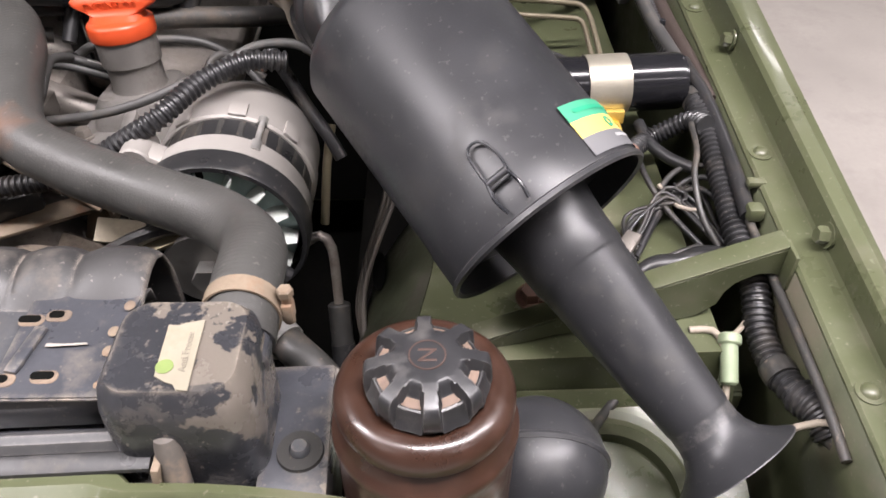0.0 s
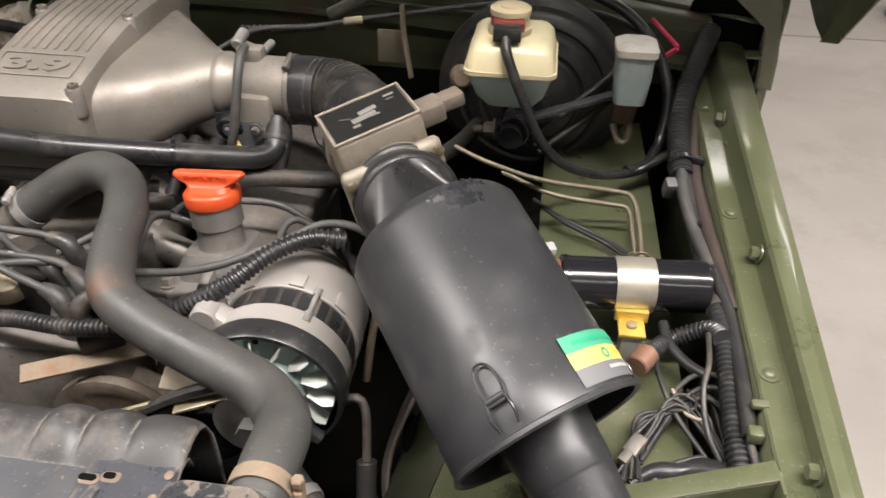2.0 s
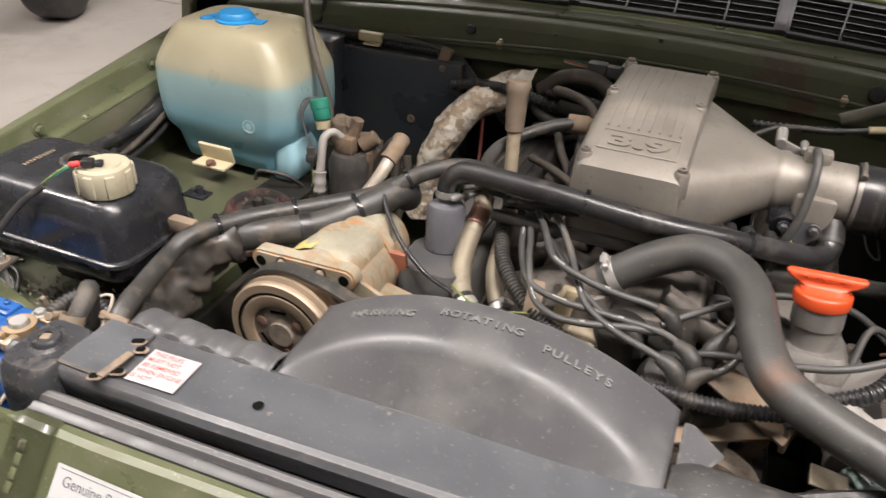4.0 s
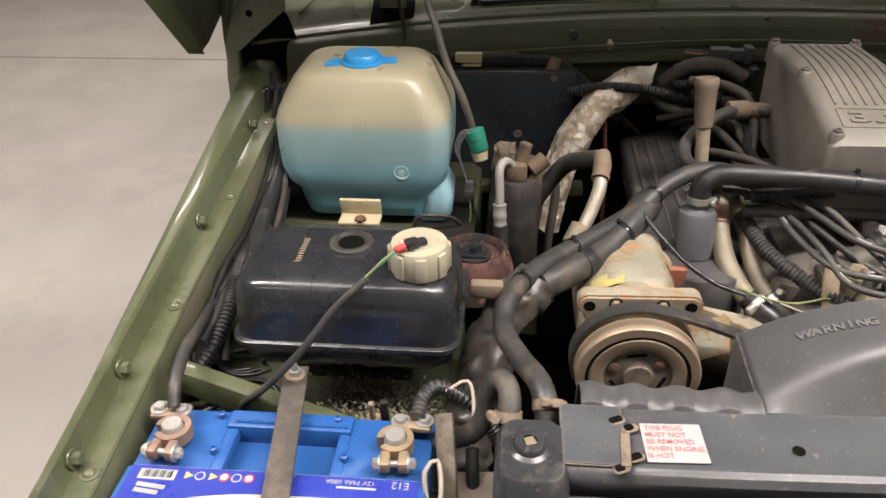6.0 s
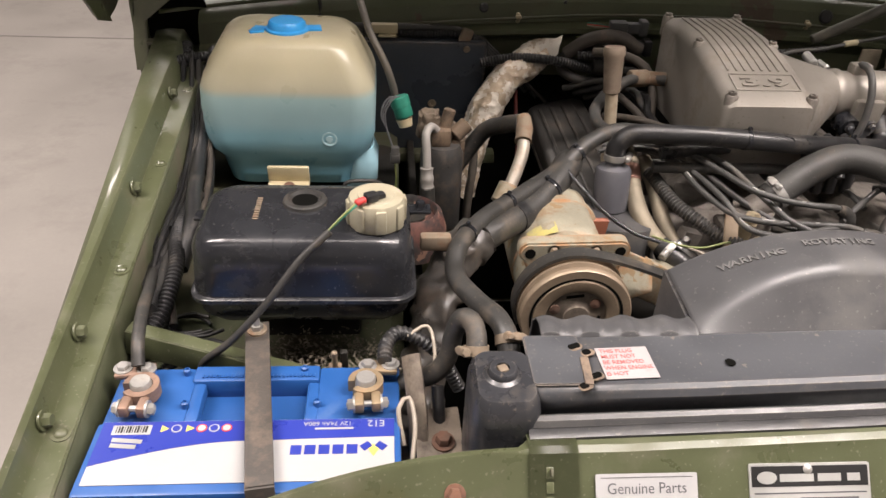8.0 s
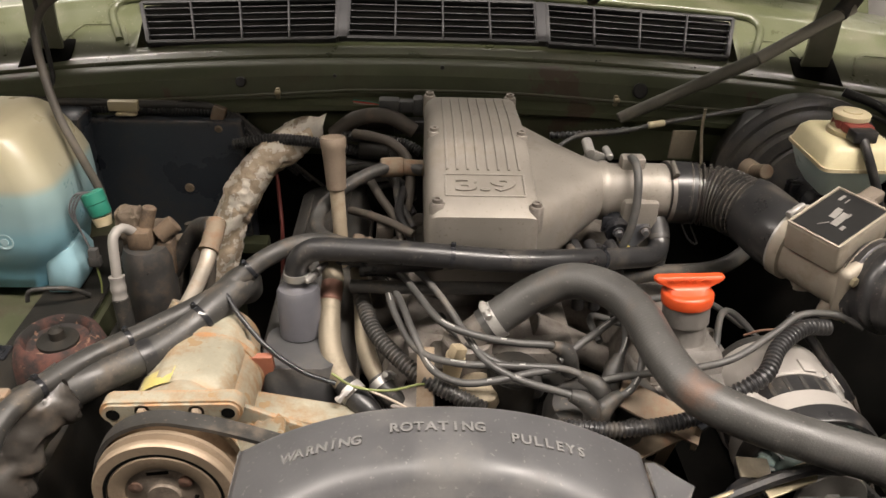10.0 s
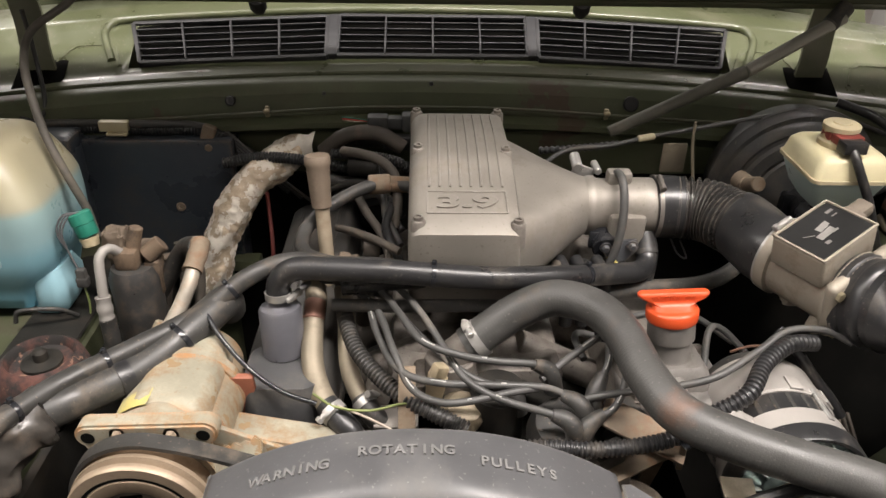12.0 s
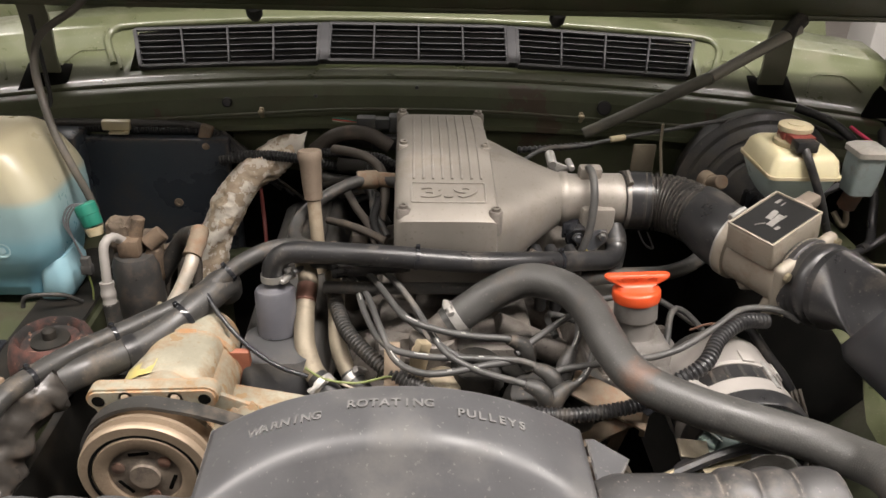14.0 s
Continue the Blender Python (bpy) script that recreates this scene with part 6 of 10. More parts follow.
TANK = [bring(-1.19, -1.02, 0.795, 0.915, 0.977, 0.03), bring(-1.2, -1.008, 0.786, 0.926, 0.982, 0.032), bring(-1.205, -1.002, 0.782, 0.932, 1.0), bring(-1.209, -0.998, 0.778, 0.936, 1.022), bring(-1.222, -0.987, 0.77, 0.94, 1.038), bring(-1.228, -0.982, 0.768, 0.942, 1.06), bring(-1.2295, -0.9805, 0.767, 0.942, 1.1), bring(-1.2285, -0.9815, 0.767, 0.941, 1.128), bring(-1.224, -0.986, 0.77, 0.939, 1.142), bring(-1.213, -0.997, 0.777, 0.934, 1.165), bring(-1.2, -1.009, 0.786, 0.928, 1.186), bring(-1.19, -1.019, 0.793, 0.922, 1.1945), bring(-1.17, -1.039, 0.807, 0.91, 1.1975)]
part("tank", loft(TANK), fluid_plastic(), bottle, "translucent plastic over blue fluid, yellowed above it", 50)
part("pump_foot", loft([bring(-1.03, -0.985, 0.79, 0.85, 0.972, 0.015), bring(-1.022, -0.978, 0.783, 0.86, 0.985, 0.016), bring(-1.02, -0.977, 0.782, 0.862, 1.015, 0.016), bring(-1.026, -0.984, 0.79, 0.855, 1.035, 0.016)]), FLUID, bottle, "deep blue moulded foot")
part("round_mark", lathe([(0.011, 0), (0.011, 0.001), (0.009, 0.001), (0.009, 0.0002), (0.005, 0.0002), (0.005, 0.001), (0, 0.001)], axis_m((-1.047, 0.7685, 1.062), (-1.047, 0.76, 1.062)), 28, False), FLUID_L, bottle)
BCAP = mat("bright_blue_cap_plastic", (0.035, 0.32, 0.72), 0.35, var=0.08, bump=0.05)
bc = part("cap", lathe([(0.031, 0), (0.031, 0.003), (0.027, 0.0045), (0.026, 0.011), (0.023, 0.014), (0.0, 0.0145)], pose(-1.106, 0.842, 1.197), 40, False), BCAP, bottle, "bright blue hinged cap")
part("tab", box(0.02, 0.022, 0.003, (-1.068, 0.846, 1.199), (0, 0, 8), bev=0.001), BCAP, bc)
part("hinge", merge(box(0.018, 0.02, 0.003, (-1.145, 0.838, 1.199), (0, 0, -12), bev=0.001), box(0.02, 0.012, 0.003, (-1.147, 0.826, 1.199), (0, 0, 20), bev=0.001)), BCAP, bc)
tb = part("mounting_tab", merge(box(0.06, 0.006, 0.03, (-1.108, 0.762, 1.008), (15, 0, 0), bev=0.002), box(0.06, 0.028, 0.005, (-1.108, 0.75, 0.994), bev=0.002)), CREAM, bottle)
part("screw", hexnut((-1.106, 0.742, 0.997), (-1.106, 0.738, 1.003), 0.006), RUST, tb)
part("bottle_shelf", box(0.3, 0.22, 0.012, (-1.1, 0.85, 0.958), bev=0.003), PAINT_D, car, "olive painted shelf under the washer bottle")
hose("washer_tube", [(-1.241, 0.957, 1.115), (-1.28, 0.947, 1.115), (-1.297, 0.934, 1.108), (-1.292, 0.928, 1.095), (-1.275, 0.9, 1.07)], 0.0085, RUBBER, "black corrugated conduit looping behind the bottle", "conduit", rib=(0.005, 0.0014))

# ---------------------------------------------------------------- air-conditioning compressor
ac = thing("compressor", (-0.757, 0.5, 0.95), "chalky corroded aluminium air-conditioning compressor with a rusty belt pulley", "compressor")
PC = V(-0.757, 0.405, 1.022)
YD = V(0, 1, 0)
part("body", merge(lathe([(0.045, 0.0), (0.056, 0.004), (0.058, 0.02), (0.056, 0.05), (0.058, 0.052), (0.058, 0.12), (0.052, 0.135), (0.045, 0.18)], axis_m(PC + YD * 0.045, PC + YD), 40), box(0.08, 0.13, 0.05, (-0.752, 0.545, 1.055), bev=0.024, seg=5), lathe([(0.05, 0.0), (0.0535, 0.003), (0.0535, 0.012), (0.05, 0.015)], axis_m((-0.75, 0.56, 1.03), (-0.75, 0.6, 1.032)), 40)), WHITE_A, ac)
EARS = ((0.051, 0.012, range(-60, 101, 20)), (-0.0505, 0.009, range(80, 241, 20)))
FLANGE = [(-0.045, -0.03), (0.045, -0.03)] + [(ex + 0.0125 * math.cos(radians(a)), ez + 0.0125 * math.sin(radians(a))) for ex, ez, sweep_ in EARS for a in sweep_]
part("front_flange", merge(slab(FLANGE, plane_m((-0.756, 0.449, 1.067), (1, 0, 0), (0, 0, 1)), 0.02, 0.0025), box(0.105, 0.02, 0.05, (-0.756, 0.47, 1.045), bev=0.008)), WHITE_A, ac)
for x, z in ((-0.8065, 1.076), (-0.705, 1.079)):
    part("hole", lathe([(0.0062, 0), (0.0, 0)], axis_m((x, 0.4485, z), (x, 0.44, z)), 18, False), DARK, ac)
for x in (-0.78, -0.733):
    part("bolt", hexnut((x, 0.45, 1.08), (x, 0.444, 1.08), 0.005), RUST_L, ac)
part("yellow_label", loft([[V(-0.757 + 0.0592 * math.sin(radians(a)), y, 1.022 + 0.0592 * math.cos(radians(a))) for y in (0.488, 0.512)] for a in range(-46, -7, 4)], False, False), mat("faded_yellow_print", (0.42, 0.36, 0.12), 0.6, var=0.2, dirt=(0.3, 0.28, 0.2), damt=0.5, dscale=60, bump=0.1), ac, "worn yellow label")
PUL = mat("rust_brown_pulley", (0.31, 0.24, 0.17), 0.5, metal=0.4, var=0.2, dirt=(0.17, 0.115, 0.075), damt=0.35, dscale=25, bump=0.2)
pm = axis_m(PC + YD * 0.038, PC)
pul = part("pulley", lathe([(0.062, 0.0), (0.0625, 0.002), (0.0625, 0.008), (0.05, 0.0145), (0.0625, 0.021), (0.0635, 0.023), (0.0635, 0.026), (0.057, 0.029), (0.0625, 0.032), (0.0625, 0.037), (0.061, 0.039), (0.052, 0.039), (0.05, 0.035), (0.03, 0.035)], pm, 56), PUL, ac)
pm = pm @ pose(0, 0, 0.009)
part("groove", lathe([(0.0525, 0.0306), (0.0495, 0.0306)], pm, 56, False), DARK, pul)
part("clutch_ring", lathe([(0.0345, 0.024), (0.0345, 0.0295), (0.0365, 0.0305), (0.0475, 0.0305), (0.049, 0.029), (0.049, 0.024)], pm, 56, False), PUL, ac)
part("clutch_plate", lathe([(0.0, 0.031), (0.014, 0.031), (0.0145, 0.028), (0.018, 0.0265), (0.034, 0.0265)], pm, 48, False), RUSTB, ac)
for k in range(3):
    a = radians(120 * k + 40)
    part("rivet", lathe([(0.006, 0), (0.006, 0.002), (0, 0.003)], pm @ pose(0.026 * math.cos(a), 0.026 * math.sin(a), 0.0265), 14, False), RUST, pul)
    part("slot", moved(box(0.02, 0.004, 0.002, bev=0.001), pm @ Matrix.Rotation(a + 1.0, 4, "Z") @ pose(0.026, 0, 0.0262, 0, 0, 90)), DARK, pul)
belt = solo("drive_belt", flat_strip([(-0.757 + 0.0655 * math.cos(radians(a)), 0.4335, 1.022 + 0.0655 * math.sin(radians(a))) for a in range(204, 69, -9)] + [(-0.70, 0.4335, 1.075), (-0.62, 0.4335, 1.043), (-0.55, 0.4335, 1.01), (-0.48, 0.4335, 0.98)], 0.0165, 0.004, (0, 1, 0)), RUBBER_D, "black fan belt round the compressor pulley", "drive belt")
solo("compressor_bracket", merge(box(0.2, 0.035, 0.012, (-0.62, 0.525, 1.0), (0, 12, 0), bev=0.003), box(0.09, 0.006, 0.05, (-0.67, 0.47, 1.03), (0, 25, 0), bev=0.002)), WHITE_A, "pale corroded cast bracket behind the shroud", "bracket")
solo("toothed_bracket", slab([(-0.03, -0.02), (0.02, -0.02), (0.03, 0.015)] + [(0.03 - 0.005 * k, 0.018 + (0.004 if k % 2 else 0)) for k in range(1, 11)] + [(-0.03, 0.012)], plane_m((-0.683, 0.455, 1.035), (1, 0.1, 0.3), (-0.2, 0.5, 0.8)), 0.004, 0.001), WHITE_A, "pale toothed steel timing plate", "bracket")
solo("red_primer_plate", box(0.024, 0.008, 0.13, (-0.6975, 0.575, 0.99), (12, 0, 0), bev=0.002), PRIMER, "perforated red oxide painted bracket", "bracket")
# union block, alloy pipe and hoses on the compressor
un = thing("compressor_pipe", (-0.79, 0.66, 1.03), "bent alloy refrigerant pipe with a crimped rubber hose", "pipe")
part("union", merge(cyl((-0.81, 0.64, 1.03), (-0.798, 0.655, 1.05), 0.016), box(0.03, 0.03, 0.03, (-0.80, 0.64, 1.02), bev=0.005)), WHITE_A, un)
part("alloy_tube", sweep([(-0.803, 0.648, 1.04), (-0.788, 0.672, 1.065), (-0.779, 0.69, 1.085), (-0.776, 0.71, 1.1)], 0.0088, 14), mat("oxidised_alloy_tube", (0.38, 0.34, 0.285), 0.5, metal=0.4, var=0.15, dirt=(0.3, 0.2, 0.13), damt=0.3, dscale=30, bump=0.3), un)
part("ferrule", sweep([(-0.778, 0.70, 1.094), (-0.774, 0.722, 1.107), (-0.775, 0.735, 1.111)], 0.0122, 16, 0.004, radii=(1, 0.9, 1, 0.9, 1)), RUST_L, un)
part("rubber_hose", sweep([(-0.775, 0.73, 1.109), (-0.796, 0.77, 1.087), (-0.821, 0.8, 1.061), (-0.865, 0.8, 0.992), (-0.883, 0.78, 0.965), (-0.89, 0.77, 0.9)], 0.0125, 14), RUBBER_D, un)
fsl = thing("foil_sleeve", (-0.75, 0.98, 1.0), "crumpled foil heat sleeve on a pipe", "heat sleeve")
foil = part("sleeve", sweep([(-0.688, 1.025, 1.118), (-0.715, 1.01, 1.108), (-0.758, 0.985, 1.08), (-0.792, 0.962, 1.04), (-0.815, 0.945, 0.985), (-0.835, 0.92, 0.89)], 0.026, 40, 0.003, radii=(0.85, 1.05, 1.0, 1.05, 0.95, 0.9, 0.9), flat=0.8), FOIL, fsl, smooth=9)
torn = part("torn_end", loft([[V(-0.705 + 0.02 * a, 1.0 + 0.004 * b, 1.118 + 0.01 * a + 0.011 * b) for b in (-1.2, -0.4, 0.5, 1.3)] for a in (-0.6, 0.0, 0.6, 1.2, 1.6)], False, False), mat("bare_silver_foil", (0.72, 0.68, 0.61), 0.4, metal=0.5, var=0.15, dirt=(0.4, 0.32, 0.24), damt=0.3, dscale=50, bump=0.7, bscale=240), fsl, "torn pale end of the foil", smooth=9)
for v in torn.data.vertices:
    v.co += Vector((noise.noise(v.co * 70), noise.noise(v.co * 70 + V(4, 0, 0)), noise.noise(v.co * 70 + V(0, 8, 0)))) * 0.007
FDIR = V(-0.58, -0.35, -0.73)
for v in foil.data.vertices:                 # folds that run along the sleeve, and small creases
    q = v.co - FDIR * v.co.dot(FDIR) * 0.72
    n1 = Vector((noise.noise(q * 60), noise.noise(q * 60 + V(5, 0, 0)), noise.noise(q * 60 + V(0, 9, 0))))
    n2 = Vector((abs(noise.noise(v.co * 95)), abs(noise.noise(v.co * 95 + V(3, 0, 0))), abs(noise.noise(v.co * 95 + V(0, 7, 0)))))
    v.co += n1 * 0.0055 - n2 * 0.0045

# hoses along the left of the engine
tied_hose("heater_hose", [(-0.535, 0.66, 1.105), (-0.6, 0.668, 1.118), (-0.655, 0.672, 1.125), (-0.70, 0.65, 1.118), (-0.745, 0.615, 1.095), (-0.80, 0.56, 1.09), (-0.855, 0.5, 1.09), (-0.888, 0.44, 1.09), (-0.893, 0.4, 1.08), (-0.876, 0.35, 1.085), (-0.86, 0.312, 1.092), (-0.854, 0.287, 1.085), (-0.853, 0.272, 1.06)], 0.0105, RUBBER_D, "long dusty black heater hose over the compressor", ((0.3, 0.005, "cable_tie", GLOSS), (0.52, 0.005, "cable_tie", GLOSS), (0.66, 0.005, "cable_tie", GLOSS)), step=0.008)
rfh = tied_hose("refrigerant_hose", [(-0.728, 0.655, 1.072), (-0.727, 0.64, 1.092), (-0.745, 0.61, 1.087), (-0.79, 0.555, 1.072), (-0.845, 0.5, 1.072), (-0.885, 0.47, 1.065), (-0.905, 0.44, 1.03), (-0.918, 0.4, 0.97), (-0.93, 0.37, 0.9)], 0.0185, RUBBER_D, "thick dusty refrigerant hose", ((0.2, 0.006, "cable_tie", GLOSS), (0.34, 0.014, "tape_band", RUBBER)), seg=14, step=0.008)
slv = part("crumpled_sleeve", sweep([(-0.862, 0.487, 1.071), (-0.882, 0.47, 1.066), (-0.903, 0.445, 1.035), (-0.918, 0.405, 0.985), (-0.928, 0.375, 0.93), (-0.935, 0.36, 0.87)], 0.025, 28, 0.004), mat("creased_brown_tape", (0.05, 0.045, 0.04), 0.34, var=0.3, dirt=(0.12, 0.09, 0.066), damt=0.4, dscale=30, bump=0.3), rfh, "crumpled black plastic sleeve")
for v in slv.data.vertices:
    v.co += Vector((noise.noise(v.co * 60), noise.noise(v.co * 60 + V(5, 0, 0)), noise.noise(v.co * 60 + V(0, 9, 0)))) * 0.0095
hose("radiator_vent_hose", [(-0.886, 0.266, 1.086), (-0.885, 0.281, 1.1), (-0.889, 0.294, 1.106), (-0.897, 0.302, 1.102), (-0.903, 0.304, 1.083), (-0.907, 0.302, 1.058), (-0.92, 0.3, 1.037), (-0.95, 0.305, 1.02)], 0.0095, RUBBER_D, "small dusty hose looping from the radiator tank", step=0.005)
clamp((-0.8545, 0.29, 1.086), (0.03, -0.5, -0.4), 0.0107, width=0.009, screw=(0.5, 0, 1), metal=RUST_L)
clamp((-0.886, 0.268, 1.093), (0, 0.4, 0.6), 0.0102, width=0.009, screw=(-1, 0, 0.4), metal=RUST_L)
# receiver drier, valve and relay
dr = thing("receiver_drier", (-0.885, 0.775, 0.9), "black receiver drier with a bent alloy pipe and crusty valve", "receiver drier")
part("canister", lathe([(0.03, 0), (0.032, 0.004), (0.032, 0.12), (0.026, 0.135)], pose(-0.882, 0.785, 0.915), 32), mat("dusty_grey_canister", (0.06, 0.058, 0.056), 0.38, metal=0.2, var=0.25, dirt=(0.13, 0.1, 0.075), damt=0.4, dscale=40, bump=0.2), dr)
part("valve", merge(box(0.03, 0.03, 0.028, (-0.885, 0.785, 1.062), bev=0.006), cyl((-0.865, 0.79, 1.06), (-0.845, 0.8, 1.075), 0.012), cyl((-0.88, 0.79, 1.07), (-0.872, 0.795, 1.1), 0.009), box(0.02, 0.024, 0.05, (-0.858, 0.795, 1.03), bev=0.004)), mat("crusty_brown_brass", (0.17, 0.12, 0.08), 0.75, metal=0.2, var=0.35, dirt=(0.06, 0.045, 0.035), damt=0.55, dscale=50, bump=0.6), dr)
part("alloy_pipe", sweep([(-0.89, 0.78, 1.07), (-0.9, 0.77, 1.083), (-0.908, 0.757, 1.078), (-0.907, 0.745, 1.05), (-0.906, 0.737, 1.02)], 0.0062, 14), ALU_B, dr)
part("ferrule", sweep([(-0.9065, 0.739, 1.032), (-0.906, 0.736, 1.018), (-0.905, 0.733, 1.002)], 0.0098, 16, 0.003, radii=(1, 0.85, 1.05, 0.85, 1)), ALU_B, dr)
part("hose", sweep([(-0.905, 0.734, 1.004), (-0.903, 0.73, 0.97), (-0.9, 0.72, 0.9)], 0.0105, 14), RUBBER_D, dr)
rel = thing("pressure_switch", (-0.945, 0.81, 1.07), "green plastic pressure switch with looped wires", "switch")
part("body", lathe([(0.0125, 0), (0.0135, 0.002), (0.0135, 0.016), (0.0145, 0.017), (0.0145, 0.03), (0.012, 0.032)], axis_m((-0.938, 0.806, 1.082), (-0.948, 0.812, 1.112)), 24), TEAL, rel)
part("base", lathe([(0.01, 0), (0.0125, 0.012)], axis_m((-0.936, 0.803, 1.068), (-0.94, 0.807, 1.084)), 20), CREAM, rel)
for k in range(3):
    part("wire", sweep([(-0.945 + 0.003 * k, 0.808, 1.113), (-0.955 - 0.004 * k, 0.802, 1.112), (-0.967 - 0.003 * k, 0.797, 1.09), (-0.964, 0.795, 1.065), (-0.956, 0.792, 1.04)], 0.0013, 8, 0.004), GREY_P, rel)
part("connector", merge(box(0.012, 0.01, 0.026, (-0.952, 0.79, 1.028), bev=0.002), box(0.015, 0.012, 0.014, (-0.952, 0.79, 1.022), bev=0.002)), RUBBER_G, rel)
part("earth_wire", sweep([(-0.952, 0.79, 1.012), (-0.95, 0.788, 0.99), (-0.951, 0.785, 0.975)], 0.0014, 8, 0.004), WIREY, rel)

# rusty canister beside the tank
RUSTY = mat("flaking_red_rust", (0.1, 0.037, 0.027), 0.75, var=0.35, dirt=(0.018, 0.016, 0.015), damt=0.8, dscale=28, bump=0.6, chips=(0.2, 0.11, 0.075), cscale=50, cut=0.6)
can2 = thing("suspension_top", (-0.925, 0.62, 0.98), "rusty red-brown turret top with a nut", "turret")
part("dome", lathe([(0.052, 0), (0.05, 0.03), (0.044, 0.05), (0.037, 0.056), (0.034, 0.052), (0.033, 0.045), (0.0, 0.043)], pose(-0.935, 0.625, 0.975), 36, False), RUSTY, can2)
part("washer", lathe([(0.022, 0), (0.022, 0.004), (0.008, 0.006), (0.008, 0.016), (0.004, 0.02), (0, 0.02)], pose(-0.935, 0.625, 1.019), 24, False), GRIME, can2)
solo("brown_block", box(0.034, 0.014, 0.018, (-0.912, 0.455, 1.088), bev=0.003), RUST_L, "small tan fuse clip beside the tank", "clip")

# heater air box on the bulkhead
hb = thing("heater_box", (-0.94, 1.04, 0.9), "large matt black heater air box on the bulkhead", "heater box")
HBM = mat("matt_black_panel", (0.038, 0.045, 0.055), 0.32, var=0.25, scale=9, dirt=(0.07, 0.058, 0.043), damt=0.3, dscale=9, bump=0.12, specks=(0.08, 0.07, 0.055), edge=(0.13, 0.1, 0.075), ewid=0.012, eamt=0.75, spec=0.35)
part("panel", box(0.26, 0.05, 0.22, (-0.925, 1.032, 1.02), bev=0.006), HBM, hb)
part("side_box", box(0.09, 0.06, 0.16, (-1.06, 1.0, 1.065), bev=0.01), HBM, hb)
part("lower_lip", box(0.3, 0.03, 0.02, (-0.92, 1.0, 0.925), bev=0.004), PAINT_D, hb)
part("grommet", lathe([(0.0075, 0), (0.007, 0.002), (0.0035, 0.0025), (0.003, 0.001), (0, 0.001)], axis_m((-0.885, 1.007, 1.021), (-0.885, 1.0, 1.021)), 18, False), RUST_L, hb)
# thin slab that darkens the olive shelf beside the washer bottle
solo("dark_shelf_slab", moved(slab(rrect(0.082, 0.42, 0.03, 6), Matrix.Identity(4), 0.004, 0.0015), pose(-0.99, 0.735, 0.9705)), GRIME, "thin dark slab on the wheel arch top", "grime")

# ---------------------------------------------------------------- alternator
alt = thing("alternator", (-0.155, 0.53, 0.94), "clean cast aluminium alternator with an open zinc fan", "alternator")
AC_ = V(-0.155, 0.0, 1.012)


def ay(y):
    return AC_ + V(0, y, 0)


alm = axis_m(ay(0.462), ay(0.6))
part("front_casting", lathe([(0.05, 0.0), (0.061, 0.001), (0.065, 0.004), (0.065, 0.024), (0.063, 0.026), (0.045, 0.026)], alm, 56), ALU_B, alt)
part("stator", lathe([(0.0615, 0.026), (0.0615, 0.05)], alm, 56, False), RUBBER, alt, "laminated black stator ring")
part("rear_casting", lathe([(0.045, 0.05), (0.063, 0.05), (0.065, 0.052), (0.065, 0.07), (0.0635, 0.074), (0.0635, 0.1), (0.058, 0.112), (0.03, 0.116)], alm, 56), ALU_B, alt)
part("rear_cover", lathe([(0.05, 0.113), (0.05, 0.128), (0.045, 0.135), (0.0, 0.136)], alm, 40, False), RUBBER_D, alt)
for k in range(24):
    a = radians(15 * k)
    part("lamination_tie", moved(box(0.0016, 0.0045 if k % 8 else 0.009, 0.024, (0.0611, 0, 0.038), bev=0.0004), alm @ Matrix.Rotation(a, 4, "Z")), ALU_D if k % 8 == 0 else RUBBER_D, alt)
for k in range(4):
    a = radians(90 * k + 28)
    part("through_bolt", moved(merge(lathe([(0.0024, 0.02), (0.0024, 0.056)], pose(0.0645, 0, 0), 10), lathe([(0.0045, 0.014), (0.0045, 0.026)], pose(0.0625, 0, 0), 12), lathe([(0.0045, 0.05), (0.0045, 0.058)], pose(0.0625, 0, 0), 12)), alm @ Matrix.Rotation(a, 4, "Z")), ZINC, alt)
for k in range(3):
    part("casting_rib", moved(box(0.003, 0.014, 0.018, (0.0652, 0, 0.06), bev=0.001), alm @ Matrix.Rotation(radians(60 + 40 * k), 4, "Z")), ALU_B, alt)
part("fan_guard", lathe([(0.0625, -0.02), (0.066, -0.02), (0.0675, -0.017), (0.0678, 0.001), (0.064, 0.002)], alm, 64, False), RUBBER, alt, "black ring round the fan")
FANB = mat("blue_passivated_zinc", (0.3, 0.37, 0.36), 0.32, metal=0.7, var=0.15, dirt=(0.2, 0.22, 0.2), damt=0.2, dscale=30, bump=0.05)
fan = part("fan", lathe([(0.012, -0.027), (0.03, -0.027), (0.0325, -0.025), (0.035, -0.013), (0.046, -0.009), (0.058, -0.008), (0.059, -0.0065), (0.034, -0.0065)], alm, 56), FANB, alt, "pressed zinc cooling fan")
# a flat black disc gives the shade between the blades
part("fan_backing", lathe([(0.0, -0.003), (0.0625, -0.003)], alm, 48, False), DARK, alt, "near-black disc for the shade behind the fan")
